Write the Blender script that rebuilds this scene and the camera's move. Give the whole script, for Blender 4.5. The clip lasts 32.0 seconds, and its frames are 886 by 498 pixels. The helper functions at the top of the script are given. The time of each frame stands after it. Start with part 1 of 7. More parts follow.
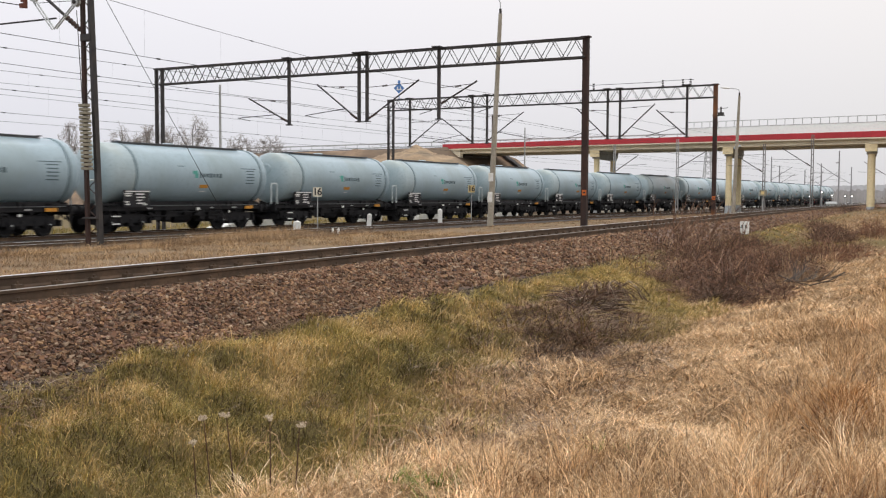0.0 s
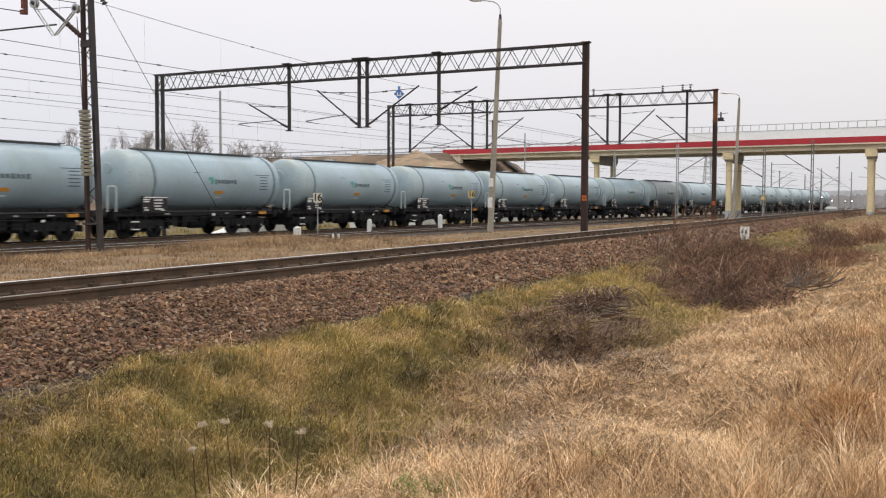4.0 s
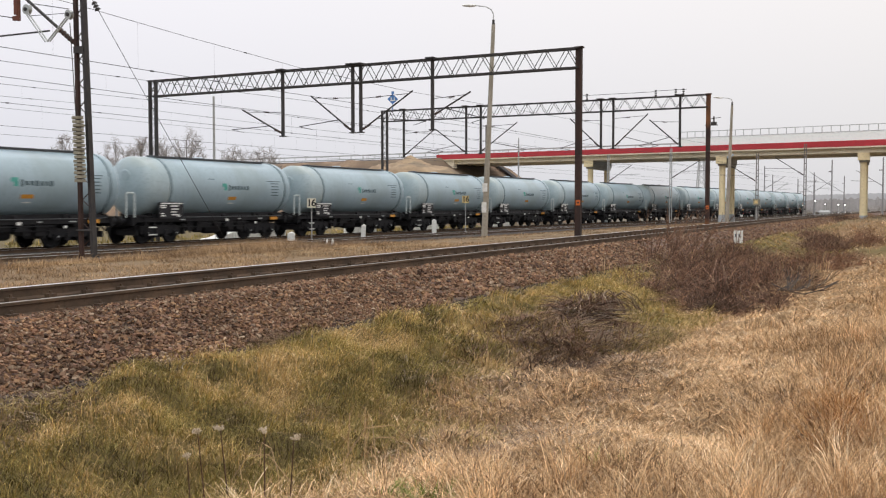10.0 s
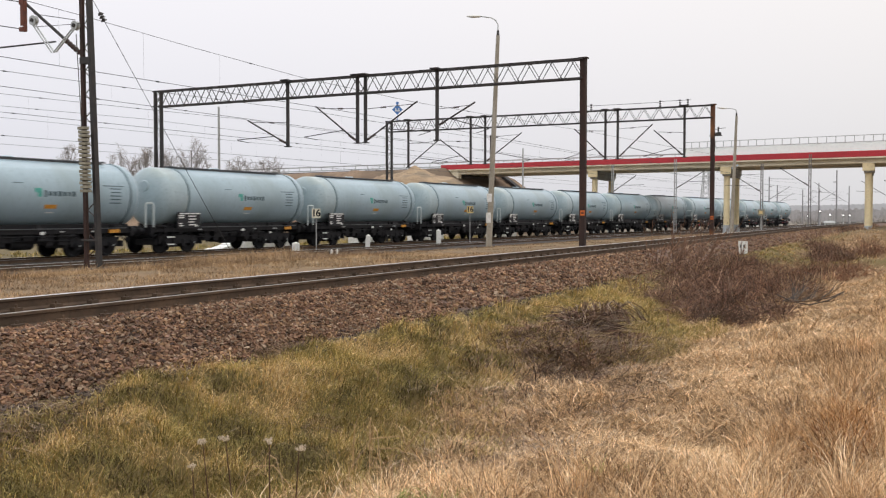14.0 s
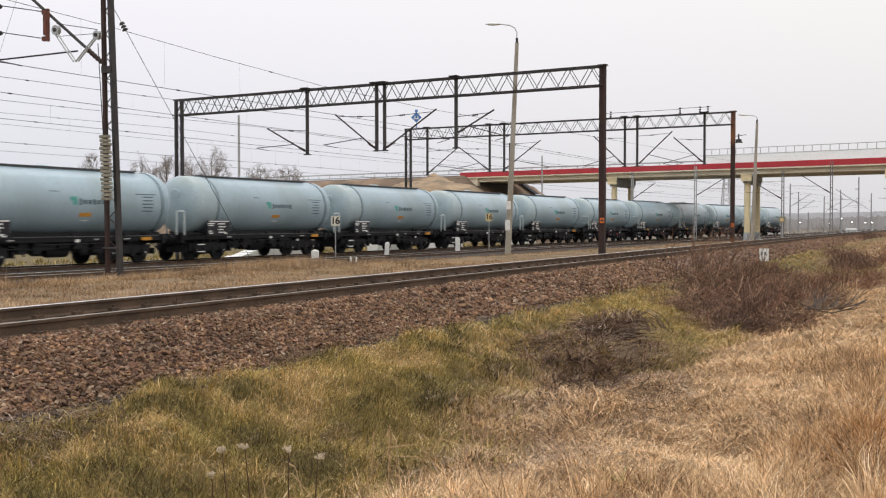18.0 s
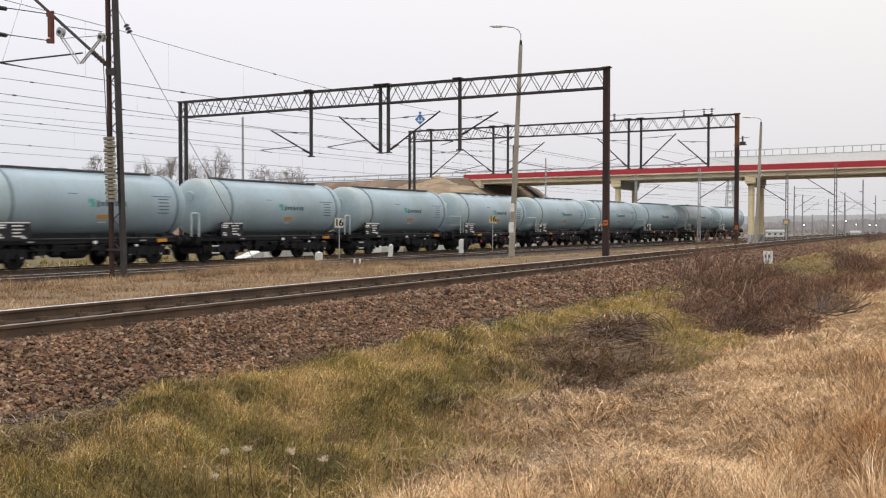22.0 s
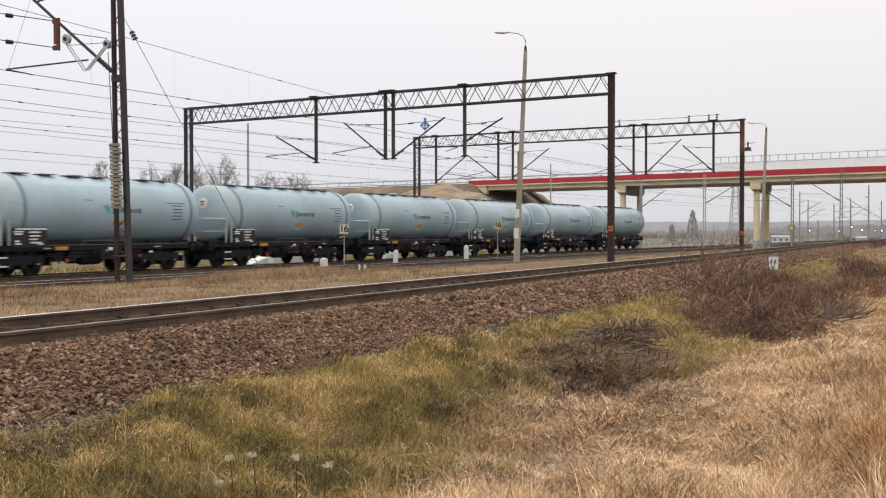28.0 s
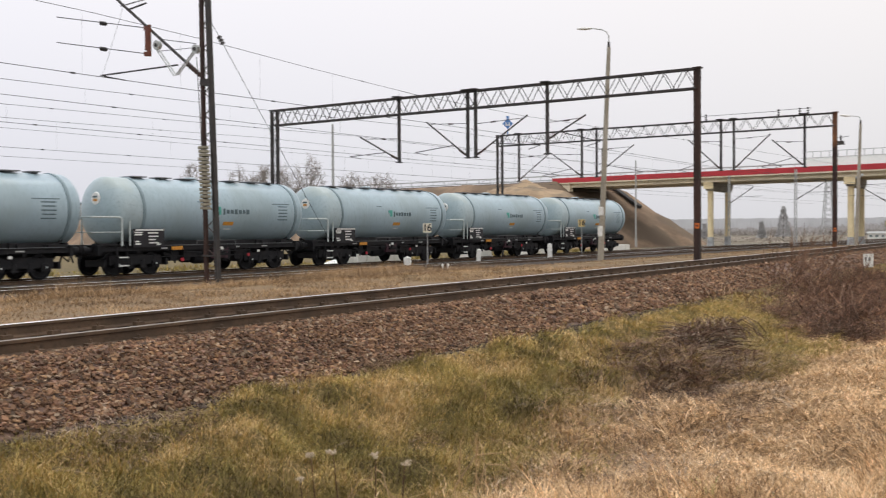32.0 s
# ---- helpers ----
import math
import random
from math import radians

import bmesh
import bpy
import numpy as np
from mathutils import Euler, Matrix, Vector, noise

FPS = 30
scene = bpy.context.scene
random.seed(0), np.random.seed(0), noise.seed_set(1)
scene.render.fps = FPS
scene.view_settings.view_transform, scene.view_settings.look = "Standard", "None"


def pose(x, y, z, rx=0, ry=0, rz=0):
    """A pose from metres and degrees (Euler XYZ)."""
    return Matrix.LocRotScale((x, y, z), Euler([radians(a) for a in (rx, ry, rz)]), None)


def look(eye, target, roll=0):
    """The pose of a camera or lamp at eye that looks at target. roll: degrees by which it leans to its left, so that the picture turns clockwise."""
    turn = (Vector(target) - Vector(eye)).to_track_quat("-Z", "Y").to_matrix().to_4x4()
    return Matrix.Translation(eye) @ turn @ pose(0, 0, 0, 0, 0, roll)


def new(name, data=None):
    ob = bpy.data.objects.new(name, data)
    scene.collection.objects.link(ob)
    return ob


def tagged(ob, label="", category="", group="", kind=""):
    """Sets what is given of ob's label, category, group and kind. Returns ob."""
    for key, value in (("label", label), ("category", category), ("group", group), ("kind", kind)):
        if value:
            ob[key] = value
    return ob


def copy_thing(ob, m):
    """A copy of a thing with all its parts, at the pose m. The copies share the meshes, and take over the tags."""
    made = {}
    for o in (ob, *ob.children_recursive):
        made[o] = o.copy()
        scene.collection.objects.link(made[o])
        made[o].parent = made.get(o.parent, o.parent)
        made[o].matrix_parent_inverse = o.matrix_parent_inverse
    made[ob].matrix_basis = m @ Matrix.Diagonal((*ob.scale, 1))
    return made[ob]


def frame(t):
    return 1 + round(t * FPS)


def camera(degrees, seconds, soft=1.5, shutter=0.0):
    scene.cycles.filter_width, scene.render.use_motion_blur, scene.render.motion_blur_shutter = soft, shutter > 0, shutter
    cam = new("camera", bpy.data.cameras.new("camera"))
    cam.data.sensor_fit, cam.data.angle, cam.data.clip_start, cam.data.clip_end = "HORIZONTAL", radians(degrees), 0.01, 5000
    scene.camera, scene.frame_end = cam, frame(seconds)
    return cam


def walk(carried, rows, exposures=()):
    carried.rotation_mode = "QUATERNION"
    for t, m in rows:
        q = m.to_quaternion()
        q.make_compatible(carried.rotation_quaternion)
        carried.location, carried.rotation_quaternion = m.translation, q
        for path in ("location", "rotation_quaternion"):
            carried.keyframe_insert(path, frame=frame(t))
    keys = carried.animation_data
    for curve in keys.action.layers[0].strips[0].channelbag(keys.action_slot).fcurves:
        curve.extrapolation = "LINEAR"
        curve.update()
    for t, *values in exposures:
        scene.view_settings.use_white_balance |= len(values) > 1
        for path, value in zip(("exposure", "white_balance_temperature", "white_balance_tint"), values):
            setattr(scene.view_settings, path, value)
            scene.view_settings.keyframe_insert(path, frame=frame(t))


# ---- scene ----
cam = camera(47.92, 32.0, soft=1.2, shutter=0.85)
# seconds, turn to the left, tilt up, roll, and the shift of the hand
SHOT = [
    (0.0, 28.185, -3.115, 0.26, 0.006, -0.008, -0.017), (0.5, 28.195, -3.128, 0.32, 0.006, -0.010, -0.016), (1.0, 28.206, -3.154, 0.32, 0.007, -0.011, -0.015),
    (1.5, 28.221, -3.184, 0.31, 0.008, -0.012, -0.013), (2.0, 28.230, -3.142, 0.32, 0.009, -0.012, -0.012), (2.5, 28.206, -3.065, 0.22, 0.009, -0.011, -0.012),
    (3.0, 28.219, -2.966, 0.24, 0.008, -0.007, -0.012), (3.5, 28.212, -2.867, 0.21, 0.008, -0.005, -0.013), (5.5, 28.165, -2.735, 0.16, 0.008, 0.000, -0.012),
    (6.0, 28.020, -2.822, 0.08, 0.005, 0.001, -0.012), (6.5, 27.914, -2.844, -0.02, 0.003, 0.001, -0.012), (7.0, 27.840, -2.899, -0.01, 0.003, 0.000, -0.014),
    (7.5, 27.703, -2.948, -0.00, 0.006, -0.001, -0.015), (8.0, 27.649, -2.916, 0.07, 0.010, -0.003, -0.015), (8.5, 27.689, -2.830, 0.15, 0.012, -0.005, -0.014),
    (9.0, 27.762, -2.675, 0.06, 0.011, -0.007, -0.013), (9.5, 27.801, -2.516, 0.11, 0.010, -0.007, -0.012), (10.0, 27.864, -2.515, 0.00, 0.010, -0.007, -0.011),
    (10.5, 27.820, -2.523, -0.01, 0.010, -0.007, -0.010), (11.0, 27.791, -2.414, -0.02, 0.009, -0.008, -0.010), (11.5, 27.771, -2.329, -0.01, 0.009, -0.010, -0.009),
    (12.0, 27.819, -2.239, 0.05, 0.009, -0.010, -0.007), (12.5, 27.923, -2.196, -0.07, 0.010, -0.011, -0.005), (13.0, 27.919, -2.138, -0.00, 0.009, -0.014, -0.005),
    (13.5, 27.953, -2.045, 0.06, 0.007, -0.015, -0.006), (14.0, 28.112, -1.932, 0.04, 0.007, -0.016, -0.006), (14.5, 28.195, -1.897, 0.01, 0.008, -0.017, -0.004),
    (16.5, 28.533, -1.593, 0.05, 0.003, -0.008, -0.004), (17.0, 28.830, -1.562, -0.08, 0.002, -0.006, -0.003), (17.5, 29.086, -1.531, 0.02, 0.001, -0.004, -0.002),
    (18.0, 29.205, -1.501, 0.00, 0.000, -0.004, -0.003), (18.5, 29.229, -1.405, 0.06, 0.002, -0.006, -0.004), (19.0, 29.212, -1.446, 0.27, 0.004, -0.009, -0.004),
    (19.5, 29.236, -1.446, 0.23, 0.006, -0.010, -0.004), (20.0, 29.340, -1.515, 0.10, 0.005, -0.009, -0.003), (20.5, 29.334, -1.563, 0.14, 0.004, -0.008, -0.002),
    (21.0, 29.252, -1.531, 0.08, 0.004, -0.008, -0.001), (21.5, 29.288, -1.434, -0.05, 0.002, -0.007, 0.000), (22.0, 29.411, -1.385, 0.06, -0.000, -0.006, -0.000),
    (22.5, 29.392, -1.420, 0.16, -0.002, -0.006, -0.002), (23.0, 29.440, -1.509, 0.19, -0.003, -0.005, -0.003), (23.5, 29.492, -1.648, 0.24, -0.004, -0.003, -0.005),
    (24.0, 29.553, -1.776, 0.12, -0.002, -0.002, -0.005), (24.5, 29.548, -1.830, 0.07, 0.000, -0.003, -0.005), (25.0, 29.534, -1.799, 0.06, 0.003, -0.006, -0.003),
    (25.5, 29.538, -1.708, 0.04, 0.005, -0.008, -0.002), (27.5, 29.596, -1.196, 0.08, -0.001, -0.001, -0.002), (28.0, 29.700, -1.039, 0.00, -0.000, -0.000, -0.001),
    (28.5, 29.754, -0.986, 0.01, -0.000, -0.001, -0.001), (29.0, 29.748, -1.035, 0.17, -0.000, -0.003, -0.000), (29.5, 30.074, -1.213, 0.14, -0.000, -0.003, 0.001),
    (30.0, 30.819, -1.271, 0.07, 0.003, -0.000, 0.002), (30.5, 31.187, -1.281, -0.15, 0.011, 0.008, 0.002), (31.0, 31.786, -1.378, -0.26, 0.021, 0.016, 0.003),
    (31.5, 33.033, -1.276, -0.33, 0.033, 0.019, 0.005), (32.0, 34.523, -1.114, -0.37, 0.045, 0.018, 0.006),
]
walk(cam, [(t, pose(x, y, 1.75 + z, 90 + tilt, 0, turn) @ pose(0, 0, 0, 0, 0, lean)) for t, turn, tilt, lean, x, y, z in SHOT])

# ---- world, light, exposure ----
world = bpy.data.worlds.new("overcast_sky")
scene.world = world
world.use_nodes = True
wn, wl = world.node_tree.nodes, world.node_tree.links
sky = wn.new("ShaderNodeTexSky")
sky.sky_type, sky.sun_disc = "NISHITA", False
sky.sun_elevation, sky.sun_rotation = radians(68), radians(198)
sky.dust_density, sky.air_density = 4.0, 1.2
grey = wn.new("ShaderNodeHueSaturation")
grey.inputs["Saturation"].default_value = 0.16
wl.new(sky.outputs[0], grey.inputs["Color"])
cover = wn.new("ShaderNodeMix")
cover.data_type = "RGBA"
cover.inputs["Factor"].default_value = 0.82
wl.new(grey.outputs[0], cover.inputs["A"])
# the cloud sheet: a little darker and bluer towards the horizon
coord = wn.new("ShaderNodeTexCoord")
sep = wn.new("ShaderNodeSeparateXYZ")
ramp = wn.new("ShaderNodeValToRGB")
ramp.color_ramp.elements[0].position, ramp.color_ramp.elements[0].color = 0.0, (8.35, 8.35, 8.7, 1)
ramp.color_ramp.elements[1].position, ramp.color_ramp.elements[1].color = 0.22, (10.7, 10.4, 10.5, 1)
zenith = ramp.color_ramp.elements.new(0.9)
zenith.color = (17.5, 17.2, 17.3, 1)
wl.new(coord.outputs["Generated"], sep.inputs[0])
wl.new(sep.outputs["Z"], ramp.inputs[0])
wl.new(ramp.outputs[0], cover.inputs["B"])
# slightly bluer to the west, warmer to the north-east
side = wn.new("ShaderNodeMapRange")
side.inputs["From Min"].default_value, side.inputs["From Max"].default_value = -0.85, 0.15
wl.new(sep.outputs["X"], side.inputs["Value"])
tint = wn.new("ShaderNodeMix")
tint.data_type = "RGBA"
tint.inputs["A"].default_value, tint.inputs["B"].default_value = (0.99, 1.0, 1.05, 1), (1.02, 1.0, 0.965, 1)
wl.new(side.outputs[0], tint.inputs["Factor"])
tinted = wn.new("ShaderNodeMix")
tinted.data_type, tinted.blend_type = "RGBA", "MULTIPLY"
tinted.inputs["Factor"].default_value = 1.0
wl.new(cover.outputs["Result"], tinted.inputs["A"])
wl.new(tint.outputs["Result"], tinted.inputs["B"])
wl.new(tinted.outputs["Result"], wn["Background"].inputs["Color"])
wn["Background"].inputs["Strength"].default_value = 0.1

sun = new("sun", bpy.data.lights.new("sun", "SUN"))
sun.data.energy, sun.data.angle, sun.data.color = 0.6, radians(30), (1.0, 0.97, 0.92)
sun.matrix_world = look((0, 0, 0), (0.12, -0.38, -1.0))
scene.view_settings.exposure = 0.0

# ---- tools ----
rng = np.random.default_rng(7)


class Shape:
    """Vertices and faces of one mesh."""

    def __init__(self):
        self.v, self.f = [], []

    def add(self, verts, faces):
        n = len(self.v)
        self.v += [tuple(p) for p in verts]
        self.f += [tuple(i + n for i in q) for q in faces]
        return self

    def box(self, c, size, m=None):
        x, y, z = (a / 2 for a in size)
        pts = [Vector((sx * x, sy * y, sz * z)) for sx in (-1, 1) for sy in (-1, 1) for sz in (-1, 1)]
        if m is not None:
            pts = [m @ p for p in pts]
        pts = [p + Vector(c) for p in pts]
        return self.add(pts, [(0, 1, 3, 2), (4, 6, 7, 5), (0, 4, 5, 1), (2, 3, 7, 6), (0, 2, 6, 4), (1, 5, 7, 3)])

    def bar(self, a, b, w, h=None):
        """A square bar from a to b."""
        a, b = Vector(a), Vector(b)
        h = w if h is None else h
        m = (b - a).to_track_quat("Y", "Z").to_matrix()
        return self.box((a + b) / 2, (w, (b - a).length, h), m)

    def tube(self, a, b, r, r2=None, seg=8, caps=True):
        a, b = Vector(a), Vector(b)
        r2 = r if r2 is None else r2
        m = (b - a).to_track_quat("Z", "Y").to_matrix()
        ring = [Vector((math.cos(2 * math.pi * i / seg), math.sin(2 * math.pi * i / seg), 0)) for i in range(seg)]
        pts = [a + m @ (p * r) for p in ring] + [b + m @ (p * r2) for p in ring]
        fs = [(i, (i + 1) % seg, seg + (i + 1) % seg, seg + i) for i in range(seg)]
        if caps:
            fs += [tuple(range(seg))[::-1], tuple(range(seg, 2 * seg))]
        return self.add(pts, fs)

    def line(self, pts, r, seg=6):
        """A bent rod through points."""
        for a, b in zip(pts, pts[1:]):
            self.tube(a, b, r, seg=seg)
        return self

    def lathe(self, prof, axis="Y", seg=32, c=(0, 0, 0)):
        """prof: (along, radius). Closed where the radius is 0."""
        pts, fs, rows = [], [], []
        for s, r in prof:
            if r < 1e-6:
                rows.append([len(pts)])
                pts.append((0, s, 0))
            else:
                rows.append(list(range(len(pts), len(pts) + seg)))
                pts += [(r * math.cos(2 * math.pi * i / seg), s, r * math.sin(2 * math.pi * i / seg)) for i in range(seg)]
        for p, q in zip(rows, rows[1:]):
            for i in range(seg):
                j = (i + 1) % seg
                if len(p) == 1:
                    fs.append((p[0], q[j], q[i]))
                elif len(q) == 1:
                    fs.append((p[i], p[j], q[0]))
                else:
                    fs.append((p[i], p[j], q[j], q[i]))
        if axis == "X":
            pts = [(s, x, z) for x, s, z in pts]
        if axis == "Z":
            pts = [(x, z, s) for x, s, z in pts]
        return self.add([Vector(p) + Vector(c) for p in pts], fs)

    def sweep(self, prof, path):
        """A closed profile (side, up) along a path of points, ends capped."""
        n, pts, fs = len(prof), [], []
        for i, p in enumerate(path):
            d = Vector(path[min(i + 1, len(path) - 1)]) - Vector(path[max(i - 1, 0)])
            side = Vector((d.y, -d.x, 0)).normalized()
            pts += [Vector(p) + side * a + Vector((0, 0, b)) for a, b in prof]
        for k in range(len(path) - 1):
            fs += [(k * n + i, k * n + (i + 1) % n, (k + 1) * n + (i + 1) % n, (k + 1) * n + i) for i in range(n)]
        fs += [tuple(range(n))[::-1], tuple(range((len(path) - 1) * n, len(path) * n))]
        return self.add(pts, fs)

    def mesh(self, name, mat, smooth=False):
        me = bpy.data.meshes.new(name)
        me.from_pydata([tuple(p) for p in self.v], [], self.f)
        bm = bmesh.new()
        bm.from_mesh(me)
        bmesh.ops.recalc_face_normals(bm, faces=bm.faces)
        bm.to_mesh(me)
        bm.free()
        me.materials.append(mat)
        if smooth:
            me.shade_smooth()
            me.set_sharp_from_angle(angle=radians(40))
        return me


def part(name, shape, mat, parent, label="", smooth=False, at=None):
    """One mesh object under a thing or a part."""
    me = shape.mesh(name, mat, smooth) if isinstance(shape, Shape) else shape
    ob = new(name, me)
    ob.parent = parent
    if at is not None:
        ob.matrix_basis = at
    return tagged(ob, label)


def thing(name, label, category, at=None, group="", kind=""):
    ob = new(name)
    ob.empty_display_size = 0.2
    if at is not None:
        ob.matrix_basis = at
    return tagged(ob, label, category, group, kind)


def solid(name, shape, mat, label, category, group="", kind="", smooth=False, at=None):
    """A thing of one mesh."""
    me = shape.mesh(name, mat, smooth) if isinstance(shape, Shape) else shape
    ob = new(name, me)
    if at is not None:
        ob.matrix_basis = at
    return tagged(ob, label, category, group, kind)


def fast_mesh(name, verts, faces, mat):
    """A mesh from numpy arrays; all faces have the same number of corners."""
    me = bpy.data.meshes.new(name)
    n, k = faces.shape
    me.vertices.add(len(verts))
    me.vertices.foreach_set("co", verts.astype(np.float32).ravel())
    me.loops.add(n * k)
    me.loops.foreach_set("vertex_index", faces.astype(np.int32).ravel())
    me.polygons.add(n)
    me.polygons.foreach_set("loop_start", np.arange(0, n * k, k, dtype=np.int32))
    me.update(calc_edges=True)
    me.materials.append(mat)
    return me


def stones(name, place, size, mat, flat=(1.0, 1.0, 1.0), tilt=3.0):
    """Many rough stones as one mesh."""
    cube = np.array([(x, y, z) for x in (-1, 1) for y in (-1, 1) for z in (-1, 1)], float)
    quad = np.array([(0, 1, 3, 2), (4, 6, 7, 5), (0, 4, 5, 1), (2, 3, 7, 6), (0, 2, 6, 4), (1, 5, 7, 3)])
    n = len(place)
    v = cube[None] * rng.uniform(0.45, 1.0, (n, 8, 3)) * (size[:, None] / 2 * rng.uniform(0.6, 1.25, (n, 3)) * np.array(flat))[:, None, :]
    ang = np.c_[rng.uniform(0, 2 * np.pi, n), rng.normal(0, tilt, (n, 2))]
    for k, (i, j) in enumerate(((0, 1), (1, 2), (0, 2))):
        c, s = np.cos(ang[:, k])[:, None], np.sin(ang[:, k])[:, None]
        a, b = v[:, :, i].copy(), v[:, :, j].copy()
        v[:, :, i], v[:, :, j] = a * c - b * s, a * s + b * c
    v += place[:, None, :]
    f = (np.arange(n)[:, None, None] * 8 + quad[None]).reshape(-1, 4)
    me = fast_mesh(name, v.reshape(-1, 3), f, mat)
    me.shade_flat()
    return me

# ---- materials ----
def material(name, base, rough=0.7, metal=0.0, tint=None, scale=6.0, mix=0.5, bump=0.0, bump_scale=60.0, island=0.0, obrand=0.0, stretch=(1, 1, 1), spec=0.3, third=None, third_at=(0.55, 0.7)):
    """Base and tint mixed by a coarse and a fine noise, in metres; island or obrand varies the value piece by piece."""
    m = bpy.data.materials.new(name)
    m.use_nodes = True
    nodes, links = m.node_tree.nodes, m.node_tree.links
    bsdf = nodes["Principled BSDF"]
    bsdf.inputs["Roughness"].default_value, bsdf.inputs["Metallic"].default_value = rough, metal
    bsdf.inputs["Specular IOR Level"].default_value = spec
    co = nodes.new("ShaderNodeTexCoord")
    mp = nodes.new("ShaderNodeMapping")
    mp.inputs["Scale"].default_value = stretch
    links.new(co.outputs["Object"], mp.inputs[0])

    def grain(sc, detail):
        nz = nodes.new("ShaderNodeTexNoise")
        nz.inputs["Scale"].default_value, nz.inputs["Detail"].default_value = sc, detail
        links.new(mp.outputs[0], nz.inputs["Vector"])
        return nz.outputs["Fac"]

    def blend(fac, a, b, lo=0.35, hi=0.65):
        mr = nodes.new("ShaderNodeMapRange")
        mr.inputs["From Min"].default_value, mr.inputs["From Max"].default_value = lo, hi
        links.new(fac, mr.inputs["Value"])
        mx = nodes.new("ShaderNodeMix")
        mx.data_type = "RGBA"
        links.new(mr.outputs[0], mx.inputs["Factor"])
        for key, val in (("A", a), ("B", b)):
            if isinstance(val, tuple):
                mx.inputs[key].default_value = (*val, 1)
            else:
                links.new(val, mx.inputs[key])
        return mx.outputs["Result"]

    tint = tint or tuple(c * 0.75 for c in base)
    tint = tuple(b + (t - b) * min(1.0, mix * 2) for b, t in zip(base, tint))
    col = blend(grain(scale, 5), base, tint)
    fine = tuple(c * 0.9 for c in tint)
    col2 = blend(grain(scale * 9, 3), col, fine, 0.5, 0.75)
    if third:
        col2 = blend(grain(scale * 0.37, 4), col2, third, *third_at)
    if island or obrand:
        if island:
            rn = nodes.new("ShaderNodeNewGeometry").outputs["Random Per Island"]
        else:
            rn = nodes.new("ShaderNodeObjectInfo").outputs["Random"]
        amount = island or obrand
        mr = nodes.new("ShaderNodeMapRange")
        mr.inputs["To Min"].default_value, mr.inputs["To Max"].default_value = 1 - amount, 1 + amount
        links.new(rn, mr.inputs["Value"])
        hs = nodes.new("ShaderNodeHueSaturation")
        links.new(mr.outputs[0], hs.inputs["Value"])
        links.new(col2, hs.inputs["Color"])
        col2 = hs.outputs[0]
    links.new(col2, bsdf.inputs["Base Color"])
    if bump:
        bp = nodes.new("ShaderNodeBump")
        bp.inputs["Strength"].default_value, bp.inputs["Distance"].default_value = bump, 0.02
        links.new(grain(bump_scale, 4), bp.inputs["Height"])
        links.new(bp.outputs[0], bsdf.inputs["Normal"])
    return m


def pieces(name, colours, rough=0.9, vary=0.2):
    """Small loose pieces: each island takes one of several colours."""
    m = bpy.data.materials.new(name)
    m.use_nodes = True
    nodes, links = m.node_tree.nodes, m.node_tree.links
    bsdf = nodes["Principled BSDF"]
    bsdf.inputs["Roughness"].default_value, bsdf.inputs["Specular IOR Level"].default_value = rough, 0.2
    ge = nodes.new("ShaderNodeNewGeometry")
    ramp = nodes.new("ShaderNodeValToRGB")
    cr = ramp.color_ramp
    for i, c in enumerate(colours):
        e = cr.elements[i] if i < 2 else cr.elements.new(0.5)
        e.color = (*c, 1)
    for i, e in enumerate(cr.elements):
        e.position = i / (len(colours) - 1)
    for i, c in enumerate(colours):
        cr.elements[i].color = (*c, 1)
    links.new(ge.outputs["Random Per Island"], ramp.inputs[0])
    co = nodes.new("ShaderNodeTexCoord")
    nz = nodes.new("ShaderNodeTexNoise")
    nz.inputs["Scale"].default_value, nz.inputs["Detail"].default_value = 0.9, 3
    links.new(co.outputs["Object"], nz.inputs["Vector"])
    mr = nodes.new("ShaderNodeMapRange")
    mr.inputs["From Min"].default_value, mr.inputs["From Max"].default_value = 0.3, 0.7
    mr.inputs["To Min"].default_value, mr.inputs["To Max"].default_value = 1 - vary, 1 + vary
    links.new(nz.outputs["Fac"], mr.inputs["Value"])
    hs = nodes.new("ShaderNodeHueSaturation")
    nz2 = nodes.new("ShaderNodeTexNoise")
    nz2.inputs["Scale"].default_value, nz2.inputs["Detail"].default_value = 4.3, 3
    links.new(co.outputs["Object"], nz2.inputs["Vector"])
    mr2 = nodes.new("ShaderNodeMapRange")
    mr2.inputs["From Min"].default_value, mr2.inputs["From Max"].default_value = 0.32, 0.68
    mr2.inputs["To Min"].default_value, mr2.inputs["To Max"].default_value = 1 - vary, 1 + vary
    links.new(nz2.outputs["Fac"], mr2.inputs["Value"])
    both = nodes.new("ShaderNodeMath")
    both.operation = "MULTIPLY"
    links.new(mr.outputs[0], both.inputs[0])
    links.new(mr2.outputs[0], both.inputs[1])
    # each tuft or clump keeps its own tone
    own = nodes.new("ShaderNodeAttribute")
    own.attribute_name = "tone"
    plus = nodes.new("ShaderNodeMath")
    plus.operation, plus.inputs[1].default_value = "ADD", 1.0
    links.new(own.outputs["Fac"], plus.inputs[0])
    third = nodes.new("ShaderNodeMath")
    third.operation = "MULTIPLY"
    links.new(both.outputs[0], third.inputs[0])
    links.new(plus.outputs[0], third.inputs[1])
    links.new(third.outputs[0], hs.inputs["Value"])
    links.new(ramp.outputs[0], hs.inputs["Color"])
    links.new(hs.outputs[0], bsdf.inputs["Base Color"])
    return m


